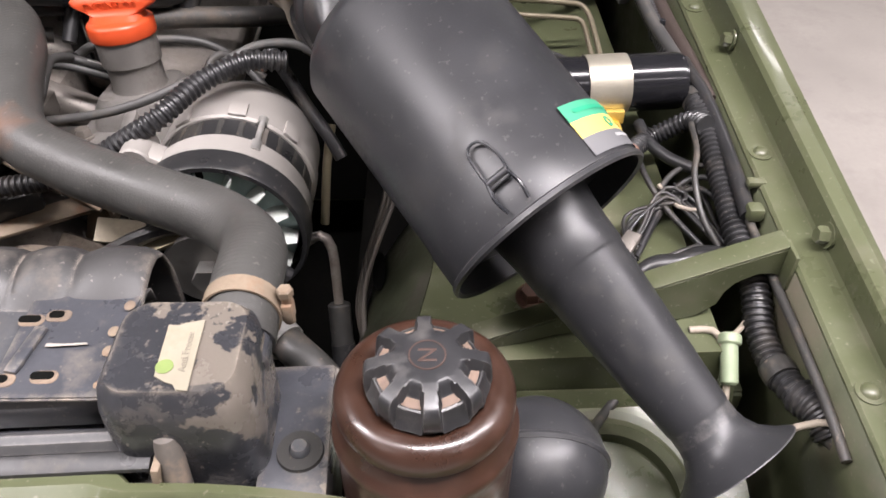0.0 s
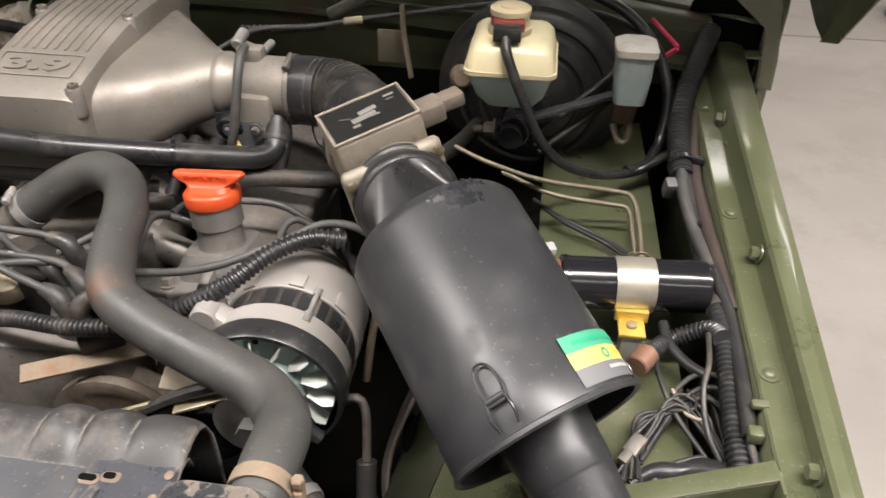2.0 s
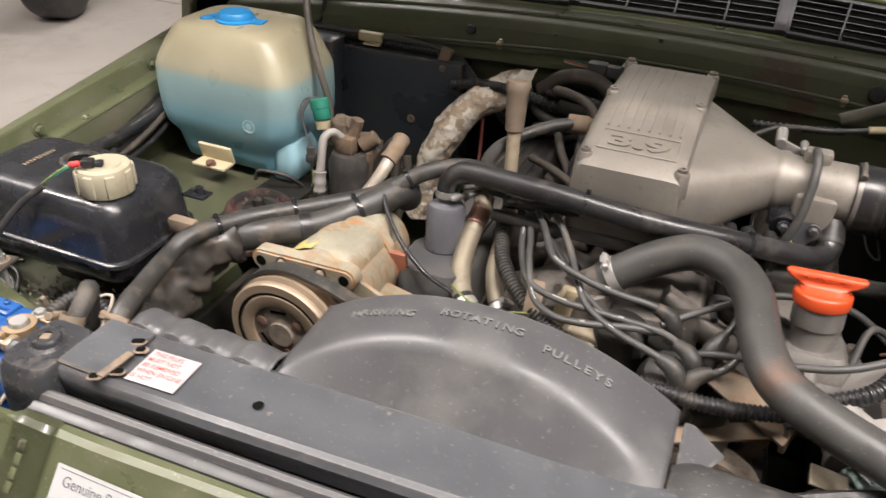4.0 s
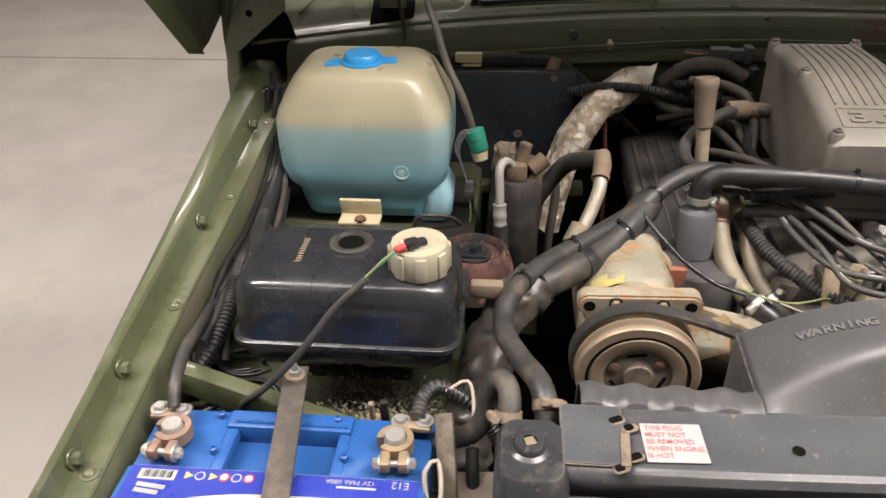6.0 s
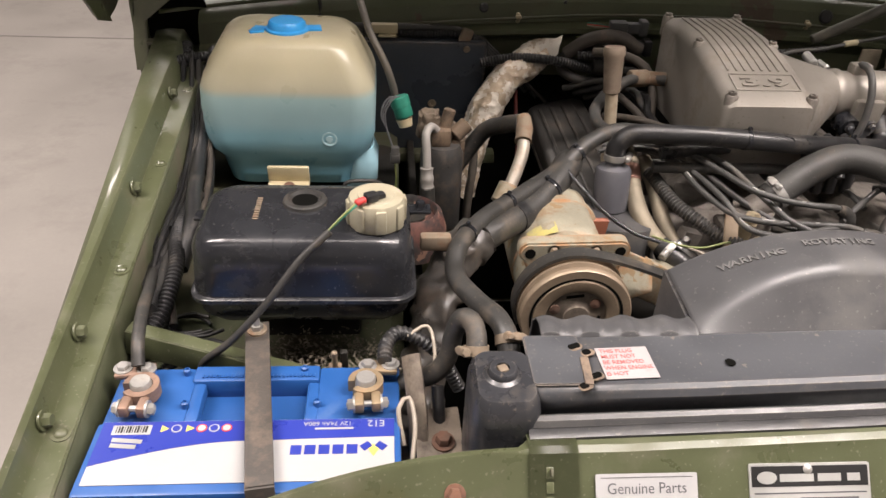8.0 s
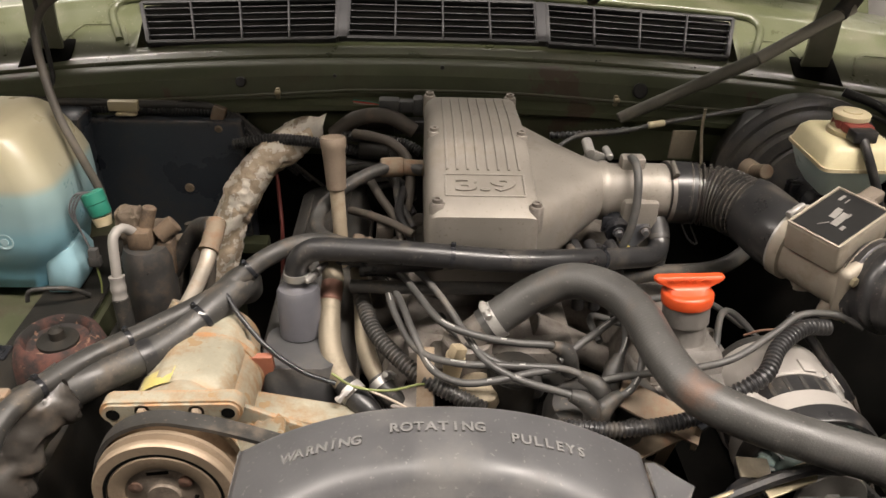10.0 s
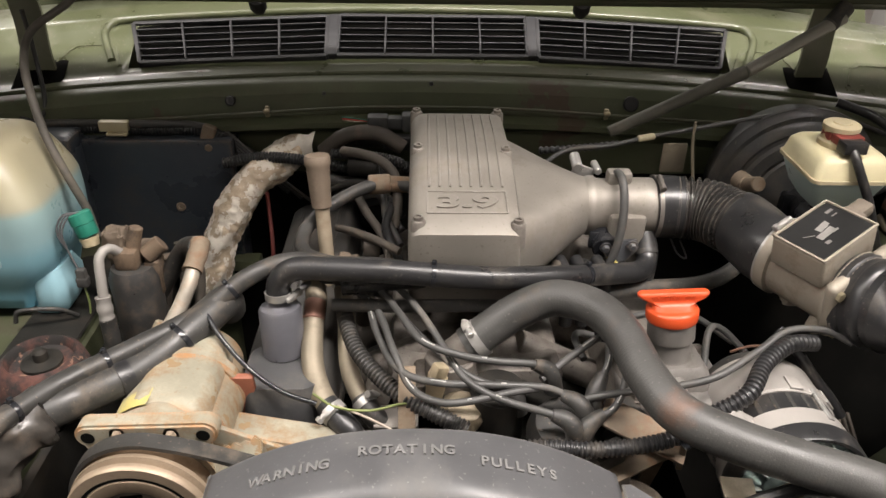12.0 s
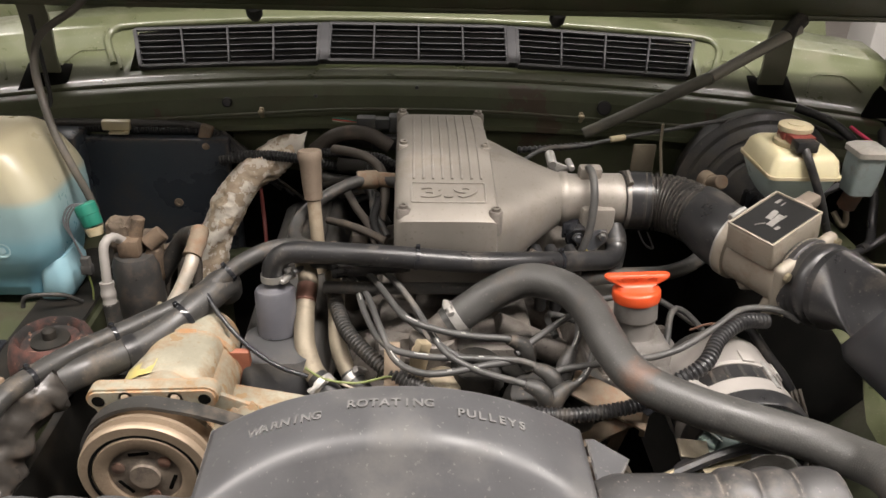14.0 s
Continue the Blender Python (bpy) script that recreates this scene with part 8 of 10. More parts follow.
for k in range(5):
    hose("wire", [(-0.83 + 0.006 * k, 1.03, 1.135), (-0.805 + 0.009 * k, 1.022, 1.115 - 0.003 * k), (-0.785 + 0.014 * k, 1.015, 1.09 - 0.006 * k), (-0.76 + 0.02 * k, 1.02, 1.06 - 0.01 * k)], 0.0028, RUBBER if k % 2 else RUBBER_D, "thin dark wire fanning from the bulkhead loom", "wire", "bulkhead wires")
solo("loom_clip", merge(box(0.02, 0.014, 0.03, (-0.832, 1.022, 1.134), (0, 20, 0), bev=0.003), cyl((-0.83, 1.015, 1.12), (-0.83, 1.005, 1.118), 0.006)), RUST_L, "rusty steel clip on the bulkhead loom", "clip")
solo("loom_connector", merge(box(0.044, 0.014, 0.016, (-0.968, 1.022, 1.147), bev=0.003), box(0.03, 0.01, 0.004, (-0.963, 1.014, 1.137), bev=0.001)), CREAM, "cream plastic connector on the bulkhead loom", "connector")
solo("injector_plug", merge(box(0.05, 0.022, 0.022, (-0.545, 1.02, 1.125), bev=0.004), box(0.016, 0.026, 0.028, (-0.518, 1.02, 1.125), bev=0.004)), RUBBER, "black multi-pin connector behind the plenum", "connector")
hose("conduit", [(-0.57, 1.02, 1.124), (-0.62, 1.025, 1.122), (-0.66, 1.02, 1.105), (-0.665, 1.0, 1.09), (-0.64, 0.98, 1.08), (-0.58, 0.975, 1.075)], 0.0085, RUBBER_D, "dusty loop of loom behind the engine", "conduit")
hose("wire", [(-0.57, 1.015, 1.13), (-0.6, 1.02, 1.14), (-0.64, 1.03, 1.137)], 0.0012, WIREY, "thin green wire at the connector", "wire")
for k in range(4):
    hose("fuel_pipe", [(-0.66 + 0.02 * k, 0.99, 1.06 - 0.008 * k), (-0.6 + 0.015 * k, 0.95 - 0.02 * k, 1.09), (-0.56, 0.92 - 0.03 * k, 1.08), (-0.54, 0.9 - 0.04 * k, 1.06)], 0.0055, RUBBER if k % 2 else RUBBER_D, "black rubber pipe beside the plenum", "hose", "plenum pipes")
solo("plenum_valve", merge(cyl((-0.57, 0.97, 1.1), (-0.53, 0.968, 1.105), 0.011), hexnut((-0.575, 0.97, 1.1), (-0.562, 0.97, 1.1), 0.012), cyl((-0.62, 0.975, 1.105), (-0.575, 0.97, 1.105), 0.014)), GRIME, "grimy stepper valve behind the plenum", "valve")
solo("manifold_stub", merge(cyl((-0.56, 0.885, 1.12), (-0.525, 0.88, 1.12), 0.011), cyl((-0.585, 0.88, 1.12), (-0.555, 0.884, 1.12), 0.0135)), RUST_L, "tan hose stub on the plenum", "pipe")
hose("throttle_hose", [(-0.275, 0.80, 1.17), (-0.274, 0.788, 1.182), (-0.272, 0.765, 1.178), (-0.272, 0.745, 1.15), (-0.277, 0.735, 1.11), (-0.288, 0.735, 1.075), (-0.3, 0.74, 1.05)], 0.0052, RUBBER_G, "thin black hose looping over the throttle body")
hose("throttle_elbow", [(-0.235, 0.765, 1.105), (-0.232, 0.755, 1.09), (-0.235, 0.745, 1.072), (-0.24, 0.735, 1.055)], 0.013, RUBBER, "short black rubber elbow under the throttle body")
for x in (-0.345, -0.325, -0.3):
    hose("injector_hose", [(x, 0.735, 1.09), (x + 0.004, 0.712, 1.085), (x + 0.006, 0.70, 1.06), (x + 0.008, 0.70, 1.02)], 0.008, RUBBER, "short bent black hose under the plenum", "hose", "injector hoses")
hose("conduit", [(-0.335, 0.715, 1.07), (-0.3, 0.72, 1.075), (-0.262, 0.74, 1.08)], 0.0065, RUBBER, "black corrugated conduit under the throttle", "conduit", rib=(0.0042, 0.0012))
solo("throttle_wires", merge(*[sweep([(-0.285 + 0.003 * k, 0.742, 1.09), (-0.277 + 0.003 * k, 0.735, 1.08), (-0.27, 0.73, 1.07)], 0.0013, 8, 0.004) for k in range(3)]), YELLOW, "thin yellow sensor wires at the throttle", "wire")
hose("throttle_cable", [(-0.36, 0.9, 1.13), (-0.313, 0.93, 1.15), (-0.246, 0.945, 1.153), (-0.189, 0.96, 1.16), (-0.127, 0.965, 1.17), (-0.033, 0.985, 1.18), (0.034, 1.005, 1.18), (0.12, 1.02, 1.168), (0.2, 1.025, 1.14)], 0.0032, RUBBER_G, "grey throttle cable across the bulkhead", "cable")
tl = thing("throttle_linkage", (-0.28, 0.87, 1.14), "oily throttle linkage of levers and springs", "linkage")
part("lever", merge(box(0.03, 0.006, 0.03, (-0.3, 0.87, 1.14), (0, 20, 0), bev=0.002), cyl((-0.31, 0.85, 1.16), (-0.31, 0.88, 1.165), 0.007), cyl((-0.28, 0.86, 1.15), (-0.28, 0.89, 1.15), 0.005)), ZINC, tl)
part("cable_boot", sweep([(-0.345, 0.955, 1.14), (-0.3, 0.958, 1.142), (-0.262, 0.96, 1.145), (-0.23, 0.96, 1.149)], 0.0058, 12, 0.003, rib=(0.008, 0.0016)), RUBBER, tl, "ribbed black cable boot")
part("bracket", merge(box(0.036, 0.004, 0.045, (-0.145, 0.968, 1.125), bev=0.002), sweep([(-0.127, 0.955, 1.185), (-0.125, 0.955, 1.15), (-0.115, 0.95, 1.09)], 0.004, 8, flat=0.4)), TUBE_M, tl)
part("adjuster", cyl((-0.205, 0.957, 1.158), (-0.18, 0.961, 1.161), 0.005), CREAM, tl)

# gas strut and washer tube from the bonnet, clips on the bulkhead
gs = thing("bonnet_strut", (-0.24, 1.0, 1.15), "dark grey gas strut propping the bonnet", "gas strut")
part("cylinder", cyl((-0.236, 1.002, 1.15), (-0.05, 1.0, 1.245), 0.0088, 18, r1=0.0098), mat("dusty_strut_paint", (0.1, 0.098, 0.08), 0.42, var=0.2, dirt=(0.17, 0.155, 0.12), damt=0.4, dscale=20, bump=0.1), gs)
part("rod", cyl((-0.05, 1.0, 1.245), (0.08, 1.02, 1.318), 0.0092, 14), mat("grey_strut_rod", (0.27, 0.26, 0.225), 0.4, metal=0.3, var=0.1, bump=0.05), gs)
part("end_fitting", cyl((0.06, 1.017, 1.307), (0.085, 1.03, 1.33), 0.012), RUBBER_D, gs)
hose("washer_tube", [(-0.96, 1.03, 1.365), (-0.992, 1.02, 1.327), (-1.027, 0.97, 1.3), (-1.0246, 0.925, 1.272), (-1.006, 0.885, 1.236), (-0.9895, 0.864, 1.19), (-0.9657, 0.845, 1.146), (-0.9512, 0.845, 1.098), (-0.946, 0.843, 1.06)], 0.0054, mat("grey_brown_tube", (0.11, 0.1, 0.085), 0.5, var=0.2, dirt=(0.17, 0.145, 0.11), damt=0.3, dscale=30, bump=0.15), "grey rubber tube hanging from the bonnet", step=0.008)
hose("bonnet_wire", [(-1.09, 1.08, 1.3), (-1.09, 1.085, 1.24), (-1.075, 1.05, 1.17), (-1.085, 1.035, 1.15), (-1.11, 1.035, 1.152)], 0.0035, RUBBER, "black bonnet wire looping to the bulkhead", "wire")
for x in (-0.743, -0.235):
    solo("brake_pipe_clip", merge(box(0.007, 0.007, 0.017, (x, 1.035, 1.166), bev=0.002), cyl((x - 0.005, 1.03, 1.168), (x + 0.005, 1.03, 1.168), 0.004)), BRASS, "small plated pipe clip on the bulkhead", "clip", "bulkhead clips")
hose("bulkhead_pipe", [(-1.0, 1.032, 1.148), (-0.9, 1.03, 1.155), (-0.743, 1.03, 1.166), (-0.6, 1.036, 1.173), (-0.4, 1.036, 1.173), (-0.235, 1.03, 1.166), (-0.1, 1.03, 1.158), (0.1, 1.028, 1.148)], 0.0026, PAINT_D, "thin olive painted pipe along the bulkhead", "pipe")
for x, y, z, r in ((-0.8, 1.0505, 1.184, 0.008), (-0.195, 1.0505, 1.184, 0.012), (-0.499, 1.058, 1.2035, 0.0035), (-0.66, 1.055, 1.19, 0.003)):
    solo("grommet", lathe([(r, -0.004), (r, 0.001), (r * 0.8, 0.003), (0, 0.003)], axis_m((x, y, z + crown(x)), (x, y - 1, z + crown(x) + 0.3)), 18, False), RUBBER, "black rubber grommet in the bulkhead", "grommet", "bulkhead grommets")

# ---------------------------------------------------------------- right of the engine: power steering reservoir
zf = thing("steering_reservoir", (0.004, 0.222, 0.95), "brown stained plastic steering reservoir with a black star cap", "reservoir")
zm = pose(0.003, 0.2225, 0.957) @ Matrix.Diagonal((0.94, 0.94, 1, 1))
part("body", lathe([(0.044, 0), (0.0465, 0.004), (0.0472, 0.118), (0.0476, 0.126), (0.0484, 0.128), (0.0486, 0.131), (0.048, 0.1335), (0.0462, 0.135), (0.045, 0.138), *[(0.0352 + 0.0105 * math.cos(radians(a)), 0.1515 + 0.0105 * math.sin(radians(a))) for a in range(-50, 151, 12)], (0.0262, 0.157), (0.0255, 0.163)], zm, 72), BROWN, zf)
cm2 = pose(0.0045, 0.2195, 1.1235) @ Matrix.Diagonal((0.87, 0.87, 0.72, 1))


def star_cap(n_ang=208):
    """A hub with eight arms; between them pockets behind a low scalloped rim."""
    radii = (0.0, 0.0092, 0.0112, 0.0165, 0.018, 0.0192, 0.0202, 0.021, 0.0218, 0.0268, 0.0278, 0.0288, 0.0298, 0.0306, 0.0314, 0.0322, 0.033, 0.0336)

    def along(r, table):
        for (r0, z0), (r1, z1) in zip(table, table[1:]):
            if r <= r1:
                return z0 + (z1 - z0) * (r - r0) / (r1 - r0)
        return table[-1][1]

    arm = ((0.0, 0.0224), (0.0165, 0.0225), (0.022, 0.0207), (0.027, 0.0188), (0.0305, 0.017), (0.0322, 0.015), (0.033, 0.0115), (0.0336, 0.003))
    pit = ((0.0, 0.0224), (0.0165, 0.0225), (0.018, 0.0214), (0.0192, 0.019), (0.0202, 0.0164), (0.021, 0.0144), (0.0218, 0.013), (0.0268, 0.0098), (0.0278, 0.0112), (0.0288, 0.0108), (0.0298, 0.008), (0.0306, 0.003), (0.0336, -0.004))
    rings = []
    for r in radii:
        ring = []
        for k in range(n_ang):
            t = 2 * math.pi * k / n_ang
            off = abs(((math.degrees(t) - 4 + 22.5) % 45) - 22.5)
            d = radians(off) * max(r, 0.001)
            w = 0.0046 if r < 0.024 else 0.0046 - 0.09 * (r - 0.024) if r < 0.028 else 0.0042 + 0.12 * (r - 0.028)
            f = min(1.0, max(0.0, (w + 0.0005 - d) / 0.001)) if r > 0.0165 else 1.0
            rr = r * (1 - 0.05 * (1 - f) * max(0.0, (r - 0.026) / 0.0076) * min(1.0, off / 22.5))
            ring.append(cm2 @ V(rr * math.cos(t), rr * math.sin(t), along(r, pit) + (along(r, arm) - along(r, pit)) * f))
        rings.append(ring)
    rings.append([cm2 @ V(0.031 * math.cos(2 * math.pi * k / n_ang), 0.031 * math.sin(2 * math.pi * k / n_ang), -0.006) for k in range(n_ang)])
    bm = loft(rings[1:], False)
    bm.faces.new([v for v in bm.verts][:n_ang][::-1])
    return bm


cap2 = part("cap", star_cap(), CAPBLK, zf, "black eight-armed screw cap", 35)
for k in range(8):
    rz = cm2 @ Matrix.Rotation(radians(45 * k + 4 + 22.5), 4, "Z")
    part("pocket", slab([(-0.0024, -0.0034), (0.0022, -0.0054), (0.0027, 0.0), (0.0022, 0.0054), (-0.0024, 0.0034)], rz @ pose(0.0243, 0, 0.0121, 0, 32, 0), 0.0006, 0.0002), DUST, cap2, "dusty tan recess")
part("emblem", merge(lathe([(0.0088, 0.022), (0.0096, 0.022), (0.0096, 0.0231), (0.0088, 0.0231)], cm2, 32, False), moved(box(0.0095, 0.0014, 0.0008, (0, 0.0034, 0.0226), bev=0.0002), cm2), moved(box(0.0095, 0.0014, 0.0008, (0, -0.0034, 0.0226), bev=0.0002), cm2), moved(box(0.0095, 0.0014, 0.0008, (0, 0, 0.0226), (0, 0, 40), bev=0.0002), cm2)), mat("reddish_black_plastic", (0.07, 0.045, 0.038), 0.4, var=0.2, bump=0.1), cap2)

rp = thing("radiator_mount", (-0.067, 0.245, 0.95), "worn black steel radiator mounting plate with a bolt", "bracket")
part("plate", box(0.036, 0.085, 0.003, (-0.0665, 0.243, 1.05), (0, 0, 2), bev=0.001), WORN, rp)
part("front_lip", box(0.036, 0.003, 0.1, (-0.0665, 0.2015, 1.001), bev=0.001), WORN, rp)
part("side_lip", box(0.003, 0.085, 0.1, (-0.049, 0.243, 1.0), bev=0.001), WORN, rp)
part("rubber_pad", lathe([(0.0125, 0), (0.012, 0.002), (0.0, 0.002)], pose(-0.063, 0.228, 1.0515), 24, False), RUBBER_D, rp)
part("bolt", lathe([(0.0055, 0), (0.0055, 0.003), (0.004, 0.005), (0.0, 0.005)], pose(-0.063, 0.228, 1.053), 16, False), BLACK, rp)
lh = thing("lower_hose", (-0.05, 0.31, 0.98), "black rubber hose with a clamp behind the radiator", "hose")
part("tube", sweep([(-0.118, 0.378, 0.992), (-0.104, 0.364, 0.99), (-0.088, 0.349, 0.988), (-0.07, 0.333, 0.982), (-0.055, 0.318, 0.965), (-0.047, 0.305, 0.93)], 0.0125, 16), RUBBER_D, lh)
clamp((-0.0985, 0.3585, 0.99), (0.7, -0.7, -0.1), 0.013, lh, 0.009, (-0.3, -0.5, 0.6))
st = thing("steering_pipe", (-0.075, 0.45, 0.93), "grey steel pipe crimped to a rubber hose", "pipe")
part("tube", sweep([(-0.1, 0.475, 0.975), (-0.085, 0.474, 0.985), (-0.076, 0.47, 0.975), (-0.073, 0.455, 0.94), (-0.072, 0.445, 0.92)], 0.0042, 12), ALU_D, st)
part("crimp", cyl((-0.0725, 0.45, 0.93), (-0.07, 0.43, 0.895), 0.0095, 16), RUBBER_D, st)
part("hose", sweep([(-0.07, 0.432, 0.9), (-0.067, 0.41, 0.86), (-0.065, 0.4, 0.8)], 0.0105, 14), RUBBER, st)

# round black vessel behind the reservoir
ves = thing("vacuum_vessel", (0.085, 0.275, 0.94), "round black plastic vessel with a seam", "vessel")
part("shell", lathe([(0.043 * math.cos(radians(a)), 0.043 * math.sin(radians(a))) for a in range(-90, 91, 6)], axis_m((0.07, 0.258, 0.985), (0.068, 0.218, 0.98)), 48, False), CAN, ves)
part("seam", lathe([(0.0425, 0.0), (0.0447, 0.0015), (0.0451, 0.0035), (0.044, 0.0055), (0.0425, 0.006)], axis_m((0.07, 0.262, 0.985), (0.068, 0.222, 0.98)), 48, False), CAN, ves)
part("bracket", box(0.05, 0.03, 0.1, (0.083, 0.285, 0.91), bev=0.004), PAINT_D, ves)
hose("drain_tube", [(0.055, 0.33, 0.965), (0.066, 0.35, 0.975), (0.08, 0.372, 0.97), (0.1, 0.385, 0.95)], 0.0055, RUBBER_D, "dark rubber tube by the vessel")
hose("wire", [(0.11, 0.4, 0.965), (0.107, 0.378, 0.955), (0.1, 0.355, 0.94), (0.098, 0.34, 0.92)], 0.0022, WIREW, "off-white wire under the snorkel", "wire")
hose("drain_tube", [(0.135, 0.39, 0.955), (0.12, 0.378, 0.95), (0.11, 0.357, 0.935), (0.105, 0.34, 0.91)], 0.0065, RUBBER_D, "dusty rubber tube under the snorkel")
solo("cross_bar", merge(box(0.22, 0.012, 0.022, (0.12, 0.34, 0.94), bev=0.002), box(0.22, 0.03, 0.004, (0.12, 0.352, 0.951), bev=0.001)), PAINT_D, "olive painted cross bar low in the bay", "bar")
solo("headlamp_bowl", lathe([(0.0, -0.03), (0.036, -0.026), (0.046, -0.008), (0.049, 0.0), (0.056, 0.002), (0.058, -0.001), (0.06, -0.004), (0.066, -0.005)], axis_m((0.124, 0.262, 0.925), (0.12, 0.23, 0.98)), 56, False), PAINT_D, "olive painted headlamp bowl below the snorkel", "headlamp bowl")
eb = thing("earth_bolt", (0.085, 0.385, 1.0), "rusty bolt with a pale bonding strap", "bolt")
part("bolt", hexnut((0.078, 0.385, 1.0035), (0.077, 0.383, 1.013), 0.008), RUST, eb)
part("strap", sweep([(0.08, 0.383, 1.007), (0.092, 0.376, 1.008), (0.105, 0.368, 1.0)], 0.003, 8, 0.004, flat=0.5), WIREW, eb)

# ---------------------------------------------------------------- ignition coil
coil = thing("ignition_coil", (0.15, 0.58, 1.03), "shiny black ignition coil in a plated strap", "ignition coil")
c0, c1 = V(0.088, 0.577, 1.06), V(0.224, 0.588, 1.06)
cm3 = axis_m(c0, c1)
STRAPM = mat("pale_plated_strap", (0.43, 0.4, 0.33), 0.4, metal=0.7, var=0.12, dirt=(0.42, 0.33, 0.2), damt=0.2, dscale=40, bump=0.15)
COILM = mat("gloss_black_enamel", (0.012, 0.012, 0.014), 0.16, var=0.1, bump=0.02, rvar=0.03)
part("can", lathe([(0.0225, 0.0), (0.0252, 0.002), (0.0258, 0.006), (0.0245, 0.009), (0.0245, 0.131), (0.0235, 0.135), (0.0215, 0.136), (0.021, 0.134), (0.0, 0.134)], cm3, 48), COILM, coil)
part("tower", lathe([(0.011, -0.032), (0.013, -0.03), (0.013, -0.014), (0.02, -0.004), (0.021, 0.0)], cm3, 28), PRIMER, coil, "red-brown insulator")
part("strap", lathe([(0.0248, 0.05), (0.0256, 0.05), (0.0256, 0.086), (0.0248, 0.086)], cm3, 48, False), STRAPM, coil)
part("foot", merge(box(0.03, 0.006, 0.012, (0.156, 0.557, 1.044), bev=0.001), box(0.024, 0.024, 0.004, (0.156, 0.545, 1.038), bev=0.001)), mat("yellow_passivated_steel", (0.6, 0.42, 0.1), 0.4, metal=0.6, var=0.2, dirt=(0.5, 0.42, 0.3), damt=0.3, dscale=40, bump=0.1), coil)
part("screw", lathe([(0.005, 0), (0.005, 0.003), (0, 0.004)], pose(0.156, 0.546, 1.04), 12, False), BRASS, coil)
part("post", box(0.02, 0.02, 0.036, (0.157, 0.545, 1.019), bev=0.002), ZINC, coil)
hose("coil_lead", [(0.058, 0.572, 1.06), (0.05, 0.585, 1.06), (0.045, 0.61, 1.05), (0.06, 0.65, 1.04)], 0.004, RUBBER, "black coil lead with a boot", "wire")
solo("coil_plug", merge(box(0.014, 0.012, 0.012, (0.076, 0.6, 1.078), (10, 0, 20), bev=0.003), cyl((0.078, 0.59, 1.07), (0.09, 0.585, 1.066), 0.005)), WHITE, "white plastic coil connector", "connector")
hose("conduit", [(0.166, 0.512, 1.035), (0.187, 0.54, 1.03), (0.203, 0.546, 1.035), (0.222, 0.54, 1.05), (0.228, 0.52, 1.058)], 0.0085, RUBBER, "black corrugated conduit under the coil", "conduit", rib=(0.0048, 0.0014))
solo("conduit_end", cyl((0.158, 0.5, 1.034), (0.17, 0.518, 1.035), 0.0105), COPPER_P, "brown metal conduit elbow", "fitting")

# ---------------------------------------------------------------- brakes
sv = thing("brake_servo", (0.045, 1.0, 0.95), "large dull black brake servo on the bulkhead", "brake servo")
part("shell", lathe([(0.0, 0.0), (0.04, 0.0), (0.05, 0.006), (0.06, 0.0075), (0.063, 0.011), (0.067, 0.011), (0.07, 0.0075), (0.085, 0.011), (0.089, 0.017), (0.094, 0.018), (0.098, 0.0155), (0.108, 0.019), (0.112, 0.025), (0.118, 0.026), (0.124, 0.034), (0.128, 0.036), (0.128, 0.042), (0.122, 0.046), (0.118, 0.08)], axis_m((0.045, 0.945, 1.07), (0.047, 1.04, 1.072)), 64, False), mat("dusty_black_steel", (0.026, 0.026, 0.026), 0.42, var=0.25, dirt=(0.085, 0.075, 0.06), damt=0.4, dscale=14, bump=0.15, specks=(0.1, 0.09, 0.075)), sv)
part("master_cylinder", merge(cyl((0.04, 0.95, 1.068), (0.028, 0.84, 1.075), 0.019), cyl((0.026, 0.836, 1.075), (0.025, 0.824, 1.076), 0.015), box(0.06, 0.02, 0.04, (0.04, 0.93, 1.068), bev=0.005)), GLOSS, sv, "black master cylinder")
part("union", merge(hexnut((0.005, 0.848, 1.075), (-0.008, 0.848, 1.074), 0.009), cyl((-0.008, 0.848, 1.074), (-0.022, 0.848, 1.073), 0.005)), ALU_D, sv)
part("brace", moved(box(0.13, 0.006, 0.014, bev=0.001), plane_m((0.1, 0.91, 1.085), (0.9, 0.3, 0.2), (0, 0, 1))), BLACK, sv)
part("valve", merge(cyl((-0.045, 0.93, 1.1), (-0.05, 0.95, 1.1), 0.014), cyl((-0.045, 0.93, 1.1), (-0.042, 0.9, 1.115), 0.011)), RUST_L, sv)
bres = thing("brake_reservoir", (0.017, 0.835, 1.1), "cream and pale brake fluid reservoir with a wired cap", "brake reservoir")


def rring(x0, x1, y0, y1, z, r=0.012):
    return [V((x0 + x1) / 2 + a, (y0 + y1) / 2 + b, z) for a, b in rrect(x1 - x0, y1 - y0, r, 5)]


part("lower_tank", loft([rring(-0.006, 0.05, 0.812, 0.872, 1.122), rring(-0.016, 0.06, 0.8, 0.885, 1.137), rring(-0.025, 0.067, 0.79, 0.894, 1.162), rring(-0.026, 0.068, 0.789, 0.895, 1.17)]), RESV, bres, "pale translucent lower half")
part("seam", loft([rring(-0.03, 0.072, 0.785, 0.899, 1.168), rring(-0.03, 0.072, 0.785, 0.899, 1.1725)]), CREAM, bres)
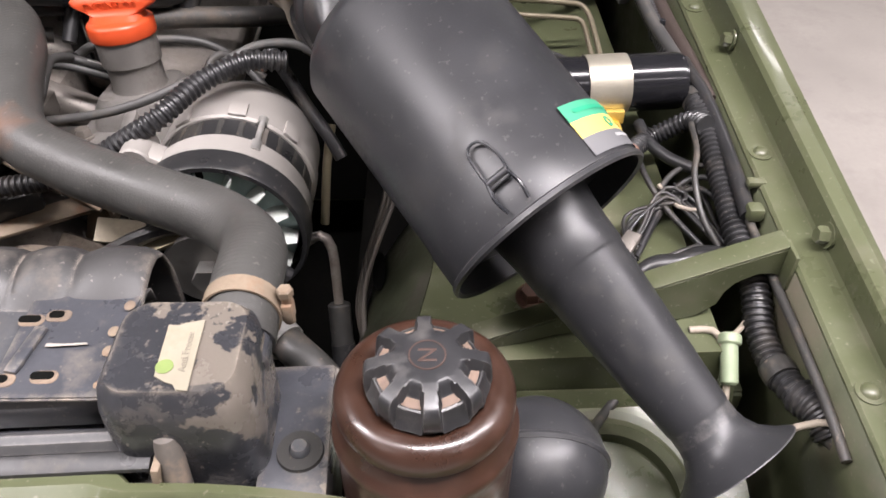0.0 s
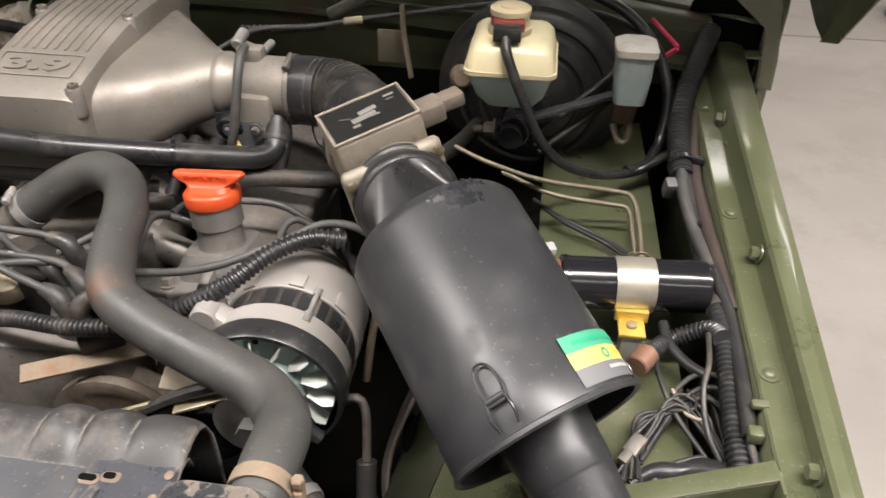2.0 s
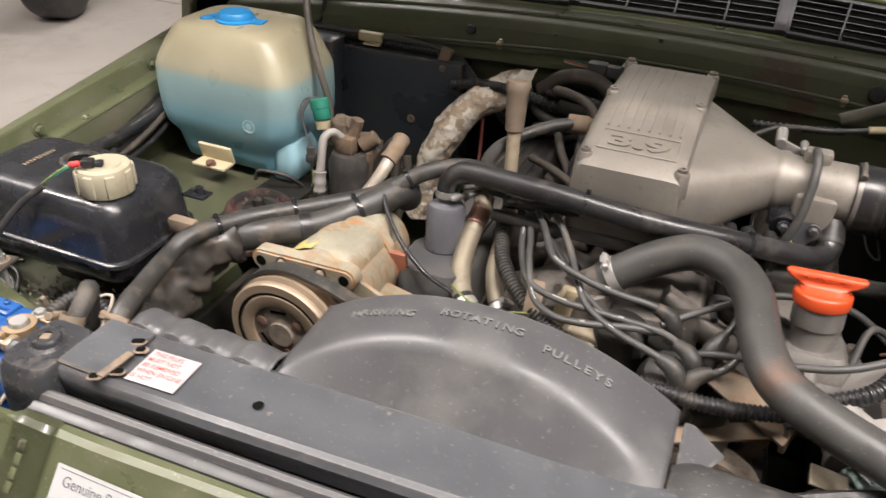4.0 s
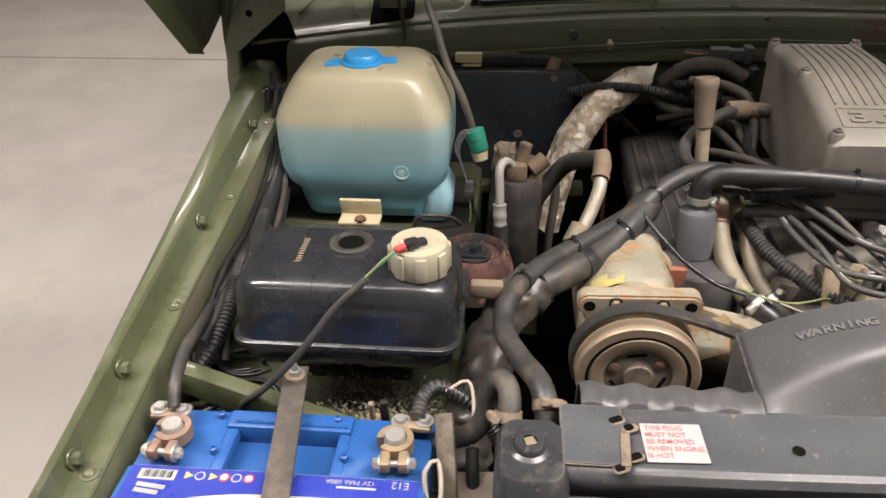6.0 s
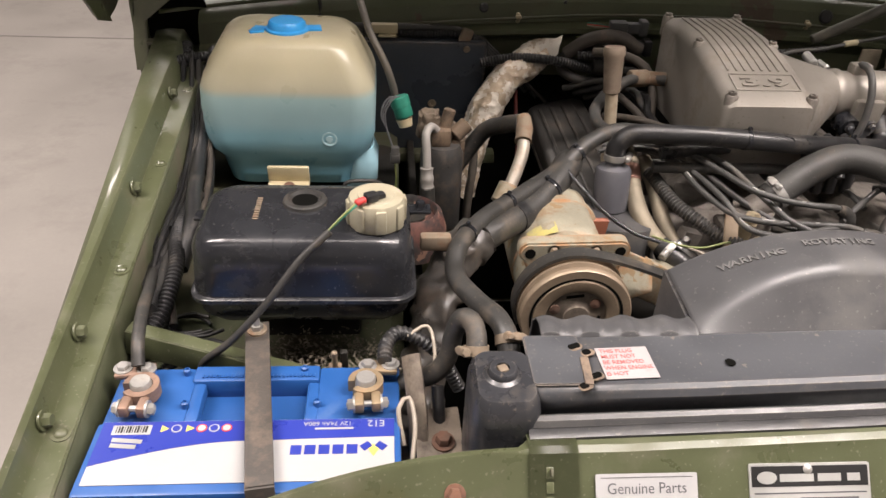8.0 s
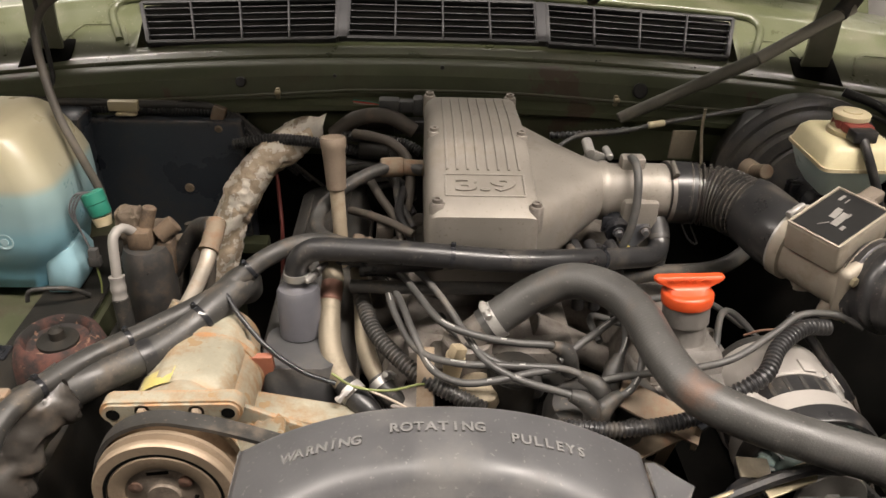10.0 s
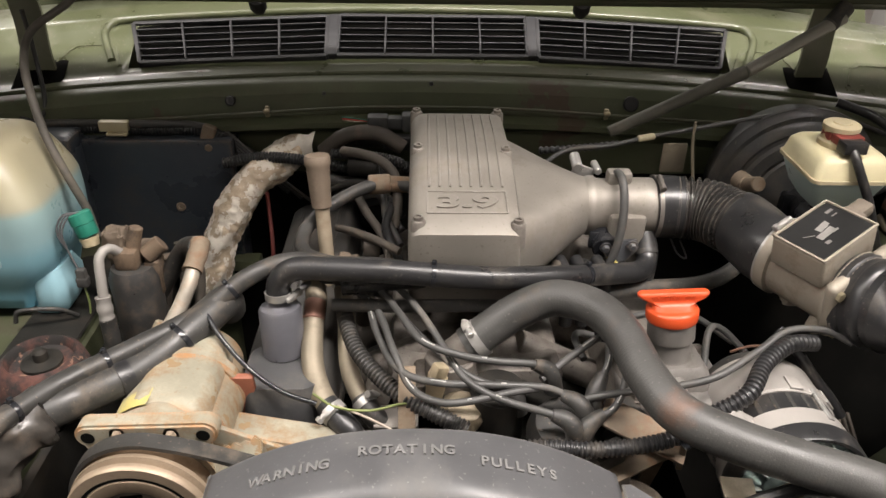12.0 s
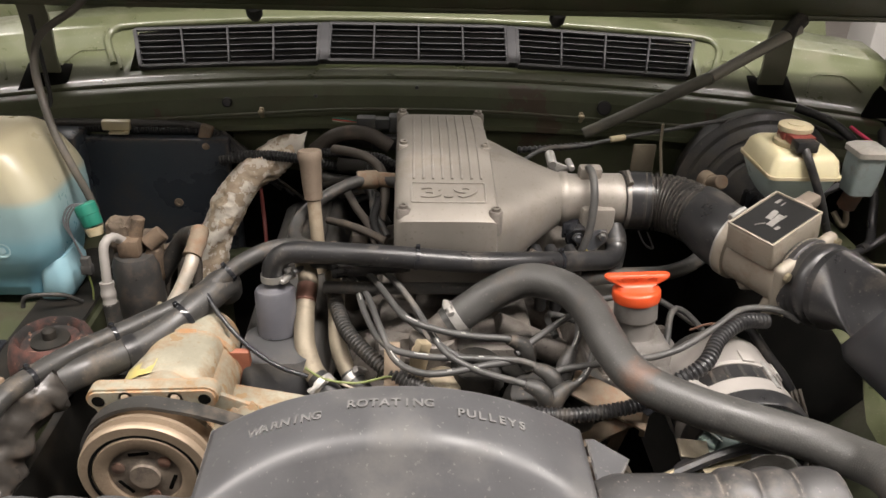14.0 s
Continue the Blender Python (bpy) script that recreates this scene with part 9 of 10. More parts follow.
part("upper_tank", loft([rring(-0.028, 0.07, 0.787, 0.897, 1.1725), rring(-0.024, 0.066, 0.791, 0.892, 1.192), rring(-0.018, 0.06, 0.797, 0.886, 1.199), rring(-0.01, 0.052, 0.806, 0.878, 1.2005)]), mat("yellowed_reservoir_plastic", (0.62, 0.56, 0.36), 0.4, var=0.06, dirt=(0.42, 0.34, 0.18), damt=0.15, dscale=20, bump=0.05, sss=0.15), bres, "yellowed cream upper half")
bcap = part("cap", lathe([(0.023, 0), (0.0245, 0.002), (0.0245, 0.01), (0.022, 0.012), (0.0205, 0.024), (0.0225, 0.0245), (0.0225, 0.03), (0.0205, 0.0315), (0.012, 0.0315), (0.011, 0.0335), (0.0, 0.0335)], pose(0.016, 0.84, 1.197), 36, False), CREAM, bres)
part("connector_housing", merge(box(0.034, 0.026, 0.012, (0.016, 0.822, 1.2145), (0, 0, 4), bev=0.003), box(0.04, 0.02, 0.011, (0.015, 0.838, 1.2145), (0, 0, 4), bev=0.003)), mat("dark_red_plastic", (0.2, 0.045, 0.035), 0.45, var=0.1, bump=0.05), bcap, "dark red connector housing")
part("connector", box(0.03, 0.02, 0.015, (0.015, 0.803, 1.2115), (0, 0, 4), bev=0.002), RUBBER, bcap)
hose("brake_level_lead", [(0.014, 0.797, 1.208), (0.018, 0.783, 1.193), (0.038, 0.772, 1.15), (0.062, 0.775, 1.1), (0.093, 0.798, 1.06), (0.137, 0.827, 1.035), (0.183, 0.855, 1.028), (0.215, 0.86, 1.05), (0.228, 0.85, 1.065)], 0.0058, RUBBER, "thick black lead curving from the reservoir cap", "cable", step=0.008)
hose("battery_feed", [(0.11, 1.03, 1.19), (0.16, 1.0, 1.175), (0.2, 0.965, 1.14), (0.218, 0.935, 1.09), (0.212, 0.905, 1.045), (0.195, 0.87, 1.03), (0.17, 0.85, 1.03)], 0.007, RUBBER, "thick black cable looping behind the wing", "cable", step=0.008)
clu = thing("clutch_reservoir", (0.165, 0.9, 1.08), "small grey plastic clutch reservoir over a rusty cylinder", "reservoir")
part("pot", loft([rring(0.145, 0.182, 0.875, 0.915, 1.105, 0.008), rring(0.142, 0.185, 0.872, 0.918, 1.14, 0.008), rring(0.142, 0.185, 0.872, 0.918, 1.168, 0.008)]), mat("grimy_translucent_plastic", (0.28, 0.33, 0.325), 0.45, var=0.1, dirt=(0.2, 0.19, 0.16), damt=0.35, dscale=30, bump=0.05), clu)
part("lid", loft([rring(0.139, 0.188, 0.869, 0.921, 1.166, 0.008), rring(0.139, 0.188, 0.869, 0.921, 1.174, 0.008), rring(0.146, 0.18, 0.876, 0.914, 1.179, 0.008)]), mat("dirty_white_plastic", (0.45, 0.43, 0.39), 0.5, var=0.1, dirt=(0.25, 0.22, 0.18), damt=0.3, bump=0.1), clu)
part("cylinder", cyl((0.163, 0.895, 1.108), (0.162, 0.905, 1.075), 0.014), RUST, clu)
part("pipe", sweep([(0.162, 0.905, 1.08), (0.172, 0.915, 1.06), (0.17, 0.905, 1.045), (0.16, 0.9, 1.045), (0.152, 0.915, 1.06)], 0.0045, 10), TUBE_M, clu)
for k, pts in enumerate(([(-0.034, 0.768, 1.09), (0.004, 0.756, 1.08), (0.067, 0.76, 1.06), (0.144, 0.766, 1.05), (0.169, 0.763, 1.045), (0.177, 0.728, 1.03), (0.179, 0.683, 1.015)], [(0.02, 0.775, 1.058), (0.081, 0.761, 1.042), (0.144, 0.756, 1.038), (0.166, 0.755, 1.034), (0.171, 0.725, 1.022), (0.174, 0.69, 1.01)])):
    hose("brake_pipe", pts, 0.0029, mat("olive_brown_pipe", (0.17, 0.148, 0.1), 0.45, metal=0.4, var=0.2, dirt=(0.12, 0.1, 0.07), damt=0.4, dscale=40, bump=0.2), "bare steel brake pipe bent over the wheel arch", "pipe", "brake pipes", seg=10)
solo("brake_union", merge(hexnut((0.179, 0.69, 1.015), (0.179, 0.675, 1.012), 0.006), hexnut((0.173, 0.695, 1.01), (0.173, 0.68, 1.008), 0.006)), TUBE_M, "pair of steel brake pipe unions", "union")
for k in range(2):
    hose("wire", [(0.06, 0.79, 1.015), (0.094, 0.75 + 0.006 * k, 1.014), (0.144, 0.72 + 0.008 * k, 1.008), (0.17, 0.695 + 0.008 * k, 1.006)], 0.0024, RUBBER, "thin black wire on the wheel arch", "wire", "arch wires")

# ---------------------------------------------------------------- looms along the right wing
solo("wing_loom", sweep([(0.272, 1.03, 1.15), (0.244, 0.95, 1.12), (0.226, 0.88, 1.095), (0.222, 0.82, 1.075), (0.223, 0.78, 1.065)], 0.0135, 16, rib=(0.0056, 0.0018)), RUBBER, "thick corrugated loom along the wing", "loom")
tied_hose("wing_loom", [(0.223, 0.79, 1.066), (0.226, 0.72, 1.06), (0.229, 0.65, 1.055), (0.232, 0.6, 1.052), (0.232, 0.53, 1.05), (0.231, 0.43, 1.03)], 0.0095, RUBBER, "black corrugated loom along the wing", ((0.3, 0.005, "cable_tie", GLOSS), (0.62, 0.012, "tape_band", RUBBER_D)), category="loom", rib=(0.0052, 0.0016), seg=14)
tied_hose("wing_loom", [(0.231, 0.43, 1.03), (0.233, 0.4, 1.022), (0.234, 0.375, 1.014), (0.232, 0.352, 1.004), (0.2335, 0.33, 0.999), (0.237, 0.308, 1.0), (0.243, 0.289, 1.002)], 0.0105, RUBBER, "black corrugated loom along the front of the wing", ((0.25, 0.006, "cable_tie", GLOSS), (0.8, 0.012, "tape_band", RUBBER_D)), category="loom", rib=(0.0052, 0.0018), seg=16)
hose("wing_loom", [(0.24, 0.298, 1.001), (0.246, 0.284, 1.004), (0.25, 0.272, 1.002), (0.252, 0.266, 1.0)], 0.0125, RUBBER, "frayed end of a corrugated loom sleeve", "loom", rib=(0.0052, 0.0018), seg=16)
hose("wing_loom", [(0.25, 0.27, 1.001), (0.256, 0.255, 1.0), (0.258, 0.235, 0.992), (0.258, 0.205, 0.975)], 0.009, RUBBER_D, "taped wires leaving the corrugated loom", "loom")
hose("wing_cable", [(0.246, 0.9, 1.09), (0.238, 0.8, 1.068), (0.236, 0.7, 1.064), (0.24, 0.62, 1.06), (0.243, 0.56, 1.055)], 0.0075, mat("brown_black_cable", (0.045, 0.033, 0.028), 0.55, var=0.2, bump=0.15), "brown-black cable along the wing", "cable")
hose("wing_cable", [(0.222, 0.79, 1.072), (0.218, 0.745, 1.07), (0.222, 0.69, 1.064), (0.229, 0.642, 1.06), (0.236, 0.6, 1.058)], 0.0062, RUBBER_G, "grey sheathed cable along the wing", "cable")
hose("wing_cable", [(0.23, 0.61, 1.066), (0.239, 0.554, 1.058), (0.239, 0.48, 1.05), (0.237, 0.425, 1.043)], 0.006, RUBBER, "black cable along the wing", "cable")
hose("wing_pipe", [(0.238, 0.43, 1.04), (0.2415, 0.373, 1.03), (0.242, 0.328, 1.027), (0.2425, 0.275, 1.022), (0.243, 0.24, 1.015)], 0.0032, RUBBER_D, "thin dusty pipe along the wing", "pipe")
solo("loom_tie", merge(lathe([(0.0145, -0.004), (0.0165, -0.004), (0.0165, 0.004), (0.0145, 0.004)], axis_m((0.224, 0.8, 1.07), (0.224, 0.7, 1.06)), 24, False), box(0.03, 0.008, 0.008, (0.243, 0.8, 1.078), (0, 10, 0), bev=0.002)), GLOSS, "black taped tie round the wing loom", "cable tie")
solo("loom_connector", box(0.012, 0.014, 0.022, (0.206, 0.755, 1.066), (20, 0, 10), bev=0.002), GREY_P, "grey plastic wing loom connector", "connector")
solo("pink_wires", merge(sweep([(0.222, 0.96, 1.15), (0.205, 0.985, 1.16), (0.19, 1.0, 1.17)], 0.003, 8), sweep([(0.222, 0.96, 1.148), (0.212, 0.965, 1.138), (0.205, 0.96, 1.13)], 0.003, 8)), mat("pink_red_sleeve", (0.65, 0.05, 0.12), 0.45, var=0.1, bump=0), "pink-red sleeved wires on the loom", "wire")
LOOPS = [
    [(0.17, 0.445, 1.012), (0.193, 0.491, 1.02), (0.214, 0.504, 1.03), (0.233, 0.493, 1.035), (0.243, 0.47, 1.03), (0.24, 0.441, 1.02)],
    [(0.165, 0.43, 1.01), (0.194, 0.476, 1.02), (0.215, 0.488, 1.03), (0.229, 0.478, 1.035), (0.236, 0.459, 1.03), (0.237, 0.438, 1.02)],
    [(0.16, 0.42, 1.008), (0.19, 0.468, 1.015), (0.212, 0.48, 1.025), (0.224, 0.468, 1.03), (0.231, 0.45, 1.025), (0.234, 0.43, 1.018)],
    [(0.217, 0.524, 1.058), (0.213, 0.489, 1.056), (0.207, 0.466, 1.048), (0.21, 0.436, 1.03), (0.227, 0.411, 1.01)],
    [(0.176, 0.52, 1.035), (0.178, 0.493, 1.03), (0.19, 0.462, 1.02), (0.211, 0.43, 1.01), (0.221, 0.419, 1.003)],
    [(0.186, 0.56, 1.035), (0.19, 0.535, 1.032), (0.203, 0.515, 1.03), (0.22, 0.5, 1.03)],
    [(0.21, 0.43, 1.01), (0.185, 0.42, 1.008), (0.17, 0.405, 1.004), (0.165, 0.39, 0.99)],
    [(0.22, 0.42, 1.008), (0.2, 0.405, 1.0), (0.18, 0.4, 0.99), (0.172, 0.385, 0.97)],
]
rng = random.Random(4)
for k in range(9):
    a, b = rng.uniform(-0.01, 0.012), rng.uniform(-0.012, 0.012)
    LOOPS.append([(0.15 + a, 0.41 + b, 1.006), (0.168 + b, 0.45 + a, 1.012 + 0.004 * rng.random()), (0.195 + a, 0.475 + b, 1.02 + 0.01 * rng.random()), (0.212 + b, 0.47 + 2 * a, 1.022), (0.222 + a / 2, 0.44 + b, 1.015), (0.228, 0.415 + a, 1.008)])
for k, pts in enumerate(LOOPS):
    hose("loose_wire", pts, 0.005 if k == 5 else 0.0024 if k < 8 else 0.0016, RUBBER_D if k % 3 == 0 else RUBBER, "loose dark wire looping on the wheel arch", "wire", "loose wires")
hose("loose_wire", [(0.189, 0.487, 1.024), (0.198, 0.46, 1.024), (0.213, 0.455, 1.024)], 0.0018, WIREW, "pale bare-ended wire on the wheel arch", "wire", "loose wires")
solo("copper_band", lathe([(0.0075, -0.002), (0.0088, -0.002), (0.0088, 0.002), (0.0075, 0.002)], axis_m((0.238, 0.437, 1.02), (0.237, 0.42, 1.015)), 20, False), PRIMER, "orange-brown band round the loose wires", "band")
solo("spade_connector", merge(box(0.012, 0.02, 0.006, (0.156, 0.432, 1.012), (10, 0, -35), bev=0.001), box(0.008, 0.012, 0.008, (0.148, 0.42, 1.01), (10, 0, -35), bev=0.001)), ALU_D, "bare metal spade connector", "connector")
solo("loom_tape", sweep([(0.152, 0.402, 1.0), (0.168, 0.412, 1.005), (0.185, 0.414, 1.006), (0.205, 0.417, 1.009), (0.222, 0.411, 1.011), (0.234, 0.408, 1.011)], 0.0082, 12, 0.004, radii=(0.5, 0.75, 1.05, 0.8, 1.2, 1.45, 1.2)), RUBBER, "lumpy black taped wiring joint", "loom")
hose("drain_tube", [(0.185, 0.354, 1.0), (0.2, 0.352, 1.002), (0.205, 0.34, 1.0), (0.205, 0.324, 0.99), (0.204, 0.31, 0.97)], 0.0026, WIREW, "off-white tube by the snorkel", "wire")
solo("tube_joint", merge(cyl((0.209, 0.343, 1.002), (0.206, 0.318, 0.985), 0.006), cyl((0.21, 0.347, 1.004), (0.209, 0.34, 1.0), 0.008)), mat("sage_green_plastic", (0.26, 0.31, 0.2), 0.5, var=0.1, bump=0.05), "sage green plastic tube joint", "connector")
hose("wire", [(0.236, 0.39, 1.004), (0.226, 0.361, 1.002), (0.211, 0.345, 1.002)], 0.002, WIREW, "thin pale wire by the snorkel", "wire")
hose("wire", [(0.195, 0.28, 0.99), (0.213, 0.273, 0.988), (0.232, 0.274, 1.0), (0.246, 0.262, 1.018), (0.252, 0.235, 1.01), (0.255, 0.21, 0.99)], 0.0024, WIREW, "off-white wire at the front of the wing", "wire")
hose("cable", [(0.11, 0.29, 0.97), (0.12, 0.31, 0.955), (0.135, 0.33, 0.95), (0.15, 0.345, 0.95)], 0.0035, RUBBER_D, "dark cable under the snorkel", "cable")
solo("wing_clip", merge(box(0.012, 0.012, 0.012, (0.24, 0.425, 1.047), bev=0.003), box(0.014, 0.008, 0.006, (0.246, 0.448, 1.056), bev=0.002)), PAINT, "olive painted pipe clip on the wing", "clip")

# ---------------------------------------------------------------- looms along the left wing
tied_hose("wing_loom", [(-1.29, 1.0, 1.12), (-1.28, 0.93, 1.08), (-1.265, 0.85, 1.05), (-1.25, 0.75, 1.02), (-1.24, 0.65, 1.005), (-1.232, 0.55, 1.0), (-1.228, 0.47, 1.01), (-1.222, 0.42, 1.02)], 0.0105, RUBBER, "black corrugated loom along the wing", ((0.4, 0.03, "tape_band", RUBBER), (0.58, 0.02, "tape_band", RUBBER), (0.7, 0.005, "cable_tie", GLOSS)), category="loom", rib=(0.0054, 0.0018), seg=14)
hose("wing_loom", [(-1.27, 1.0, 1.1), (-1.258, 0.9, 1.06), (-1.245, 0.8, 1.03), (-1.232, 0.7, 1.02), (-1.225, 0.6, 1.02), (-1.222, 0.5, 1.02), (-1.228, 0.43, 1.0), (-1.22, 0.39, 0.98)], 0.008, RUBBER_D, "dusty taped loom along the wing", "loom")
hose("wing_loom", [(-1.24, 0.97, 1.12), (-1.235, 0.9, 1.1), (-1.235, 0.8, 1.05), (-1.222, 0.7, 1.045), (-1.21, 0.62, 1.05), (-1.2, 0.56, 1.045), (-1.205, 0.5, 1.02)], 0.0095, RUBBER, "black cable bundle beside the washer bottle", "loom")
for k in range(4):
    hose("loose_wire", [(-1.232 + 0.004 * k, 0.5 + 0.01 * k, 1.01), (-1.25 + 0.006 * k, 0.44, 1.0 + 0.004 * k), (-1.243 + 0.008 * k, 0.4, 1.01), (-1.222 + 0.004 * k, 0.37, 1.0)], 0.0034, RUBBER if k % 2 else RUBBER_D, "dark wire looping by the wing", "wire", "wing wires")
for x, y, z in ((-1.228, 0.47, 1.01), (-1.235, 0.56, 1.01), (-1.235, 0.68, 1.02)):
    solo("loom_tape", merge(box(0.03, 0.03, 0.022, (x, y, z), (10, 20, 15), bev=0.009, seg=3), box(0.018, 0.04, 0.016, (x - 0.006, y + 0.01, z + 0.008), (0, 10, -10), bev=0.006, seg=3)), RUBBER, "lumpy black taped wiring joint on the loom", "loom", "taped joints")
for k in range(3):
    hose("loose_wire", [(-1.2, 0.36 + 0.01 * k, 0.985), (-1.17, 0.38 + 0.012 * k, 0.99), (-1.14, 0.385 + 0.01 * k, 0.985), (-1.11, 0.37, 0.975)], 0.003, RUBBER, "black wire curling under the expansion tank", "wire", "tray wires")
hose("wire", [(-1.03, 0.75, 0.985), (-1.025, 0.75, 1.0), (-1.01, 0.752, 1.003), (-0.98, 0.765, 0.995), (-0.965, 0.78, 0.975)], 0.003, RUBBER_D, "dark wire by the bottle's foot", "wire")
for k in range(4):                               # wires coiled on the tray beside the tank
    r = 0.024 + 0.004 * k
    hose("loose_wire", [(-1.19 + 0.006 * k + r * math.cos(radians(a)), 0.45 - 0.004 * k + 0.75 * r * math.sin(radians(a)), 0.972 + 0.003 * k + 0.00004 * a) for a in range(20 + 40 * k, 290 + 15 * k, 30)], 0.0022, RUBBER, "thin black wire curled on the tray", "wire", "tray wires")
for k, (dx, dz, r) in enumerate(((0.012, 0.012, 0.0055), (-0.01, 0.016, 0.0045), (0.022, 0.004, 0.004), (0.004, 0.024, 0.0035))):
    hose("wing_cable", [(-1.275 + dx, 0.95, 1.1 + dz), (-1.262 + dx, 0.86, 1.06 + dz), (-1.25 + dx, 0.76 + 0.01 * k, 1.035 + dz), (-1.24 + dx * 0.4, 0.66, 1.02 + dz * 0.5), (-1.236 + dx, 0.56, 1.018 + dz), (-1.23 - dx * 0.6, 0.48, 1.012 + dz * 0.4), (-1.228 + dx, 0.43, 1.0)], r, RUBBER if k % 2 else RUBBER_D, "black cable in the bundle along the wing", "cable", "wing cables")
solo("small_connector", merge(box(0.014, 0.01, 0.034, (-1.018, 0.35, 0.99), (15, 0, 0), bev=0.002), cyl((-1.018, 0.345, 1.005), (-1.018, 0.34, 1.03), 0.003), box(0.03, 0.02, 0.02, (-1.0, 0.345, 0.975), (0, 20, 0), bev=0.005)), RUST_L, "rusty stud and connector behind the battery", "connector")

# ---------------------------------------------------------------- things standing on the workshop floor
wh = thing("wheel", (-4.75, 3.75, 0.0), "black car tyre standing on the concrete floor", "wheel")
wm = axis_m((-4.85, 3.7, 0.36), (-4.6, 3.8, 0.36))
part("tyre", lathe([(0.22, 0.0), (0.3, -0.01), (0.345, 0.01), (0.36, 0.04), (0.36, 0.2), (0.345, 0.23), (0.3, 0.25), (0.22, 0.24), (0.21, 0.12)], wm, 48, False), RUBBER, wh)
part("rim", lathe([(0.0, 0.18), (0.08, 0.18), (0.16, 0.15), (0.22, 0.2), (0.22, 0.04)], wm, 40, False), BLACK, wh)
lb = thing("lift_base", (2.42, 4.65, 0.0), "grey steel post base standing on the concrete floor", "post")
part("base", box(0.7, 0.5, 0.14, (2.42, 4.62, 0.07), bev=0.015), mat("grey_green_steel", (0.2, 0.21, 0.2), 0.5, var=0.1, dirt=(0.3, 0.28, 0.25), damt=0.3, dscale=5, bump=0.1), lb)
part("post", box(0.3, 0.3, 2.8, (2.5, 4.7, 1.54), bev=0.02), WALLM, lb)

# ---------------------------------------------------------------- small clutter in the corners of the bay
CRUST = mat("crusty_brown_deposit", (0.13, 0.1, 0.072), 0.85, var=0.35, dirt=(0.09, 0.065, 0.05), damt=0.45, dscale=60, bump=0.7)
DUSTY = mat("dust_coated_rubber", (0.055, 0.046, 0.037), 0.7, var=0.25, dirt=(0.13, 0.105, 0.08), damt=0.3, dscale=25, bump=0.2)


def crust(name, at, size, seed, label, category):
    """A knobbly casting: a rounded block pushed in and out by noise."""
    bm = bmesh.new()
    bmesh.ops.create_icosphere(bm, subdivisions=4, radius=1.0)
    for v in bm.verts:
        q = v.co.normalized()
        c = Vector([math.copysign(abs(a) ** 0.6, a) for a in q])
        v.co = c * (1 + 0.3 * noise.noise(q * 2.2 + V(seed, 0, 0)) + 0.1 * noise.noise(q * 7 + V(0, seed, 0)))
    return solo(name, moved(bm, pose(*at) @ Matrix.Diagonal((*[s / 2 for s in size], 1))), CRUST, label, category)


crust("expansion_valve", (-0.902, 0.8, 1.07), (0.034, 0.03, 0.05), 3, "crusty brown air-conditioning valve block", "valve")
crust("pipe_union", (-0.872, 0.81, 1.052), (0.036, 0.03, 0.036), 8, "crusty brown pipe union by the drier", "fitting")
crust("pipe_union", (-0.85, 0.82, 1.03), (0.022, 0.022, 0.026), 15, "small corroded pipe union by the drier", "fitting")
crust("manifold_lump", (-0.607, 0.765, 1.062), (0.03, 0.026, 0.028), 21, "dust-caked sensor boss beside the dipstick", "sensor")
for k, (x, y) in enumerate(((-0.872, 0.86), (-0.852, 0.88), (-0.828, 0.87))):
    hose("dark_pipe", [(x, y, 1.04 - 0.01 * k), (x + 0.004, y - 0.01, 0.98), (x - 0.004, y - 0.03, 0.9), (x, y - 0.04, 0.8)], 0.007 + 0.001 * (k % 2), DUSTY, "dusty dark pipe dropping behind the drier", "pipe", "dropping pipes")
hose("red_wire", [(-0.745, 0.98, 1.06), (-0.742, 0.97, 1.02), (-0.738, 0.95, 0.98), (-0.74, 0.93, 0.9)], 0.003, mat("dull_red_wire", (0.1, 0.022, 0.018), 0.5, var=0.2, bump=0), "dull red wire beside the foil sleeve", "wire")
# behind and beside the plenum
hose("conduit", [(-0.66, 1.005, 1.115), (-0.63, 1.0, 1.14), (-0.6, 0.995, 1.15), (-0.57, 0.99, 1.148), (-0.54, 0.985, 1.13)], 0.0115, DUSTY, "dusty thick loom behind the plenum", "loom")
hose("conduit", [(-0.645, 0.985, 1.12), (-0.6, 0.97, 1.125), (-0.555, 0.965, 1.12), (-0.53, 0.955, 1.11)], 0.0075, RUBBER, "black corrugated conduit behind the plenum", "conduit", rib=(0.0048, 0.0014))
hose("vacuum_hose", [(-0.625, 0.96, 1.135), (-0.6, 0.94, 1.14), (-0.57, 0.92, 1.138), (-0.55, 0.9, 1.125), (-0.545, 0.875, 1.1), (-0.55, 0.85, 1.07)], 0.007, DUSTY, "dusty vacuum hose beside the plenum")
hose("vacuum_hose", [(-0.6, 0.9, 1.09), (-0.585, 0.86, 1.085), (-0.565, 0.83, 1.07), (-0.555, 0.8, 1.05), (-0.56, 0.77, 1.02)], 0.006, DUSTY, "dusty vacuum hose beside the plenum")
hose("vacuum_hose", [(-0.625, 0.85, 1.07), (-0.6, 0.82, 1.08), (-0.57, 0.79, 1.085), (-0.54, 0.77, 1.08)], 0.0055, DUSTY, "dusty vacuum hose beside the plenum")
solo("injector", merge(cyl((-0.585, 0.8, 1.0), (-0.578, 0.8, 1.06), 0.011), box(0.022, 0.02, 0.02, (-0.577, 0.8, 1.068), bev=0.004)), DUSTY, "dusty fuel injector plug by the plenum", "injector", "injectors")
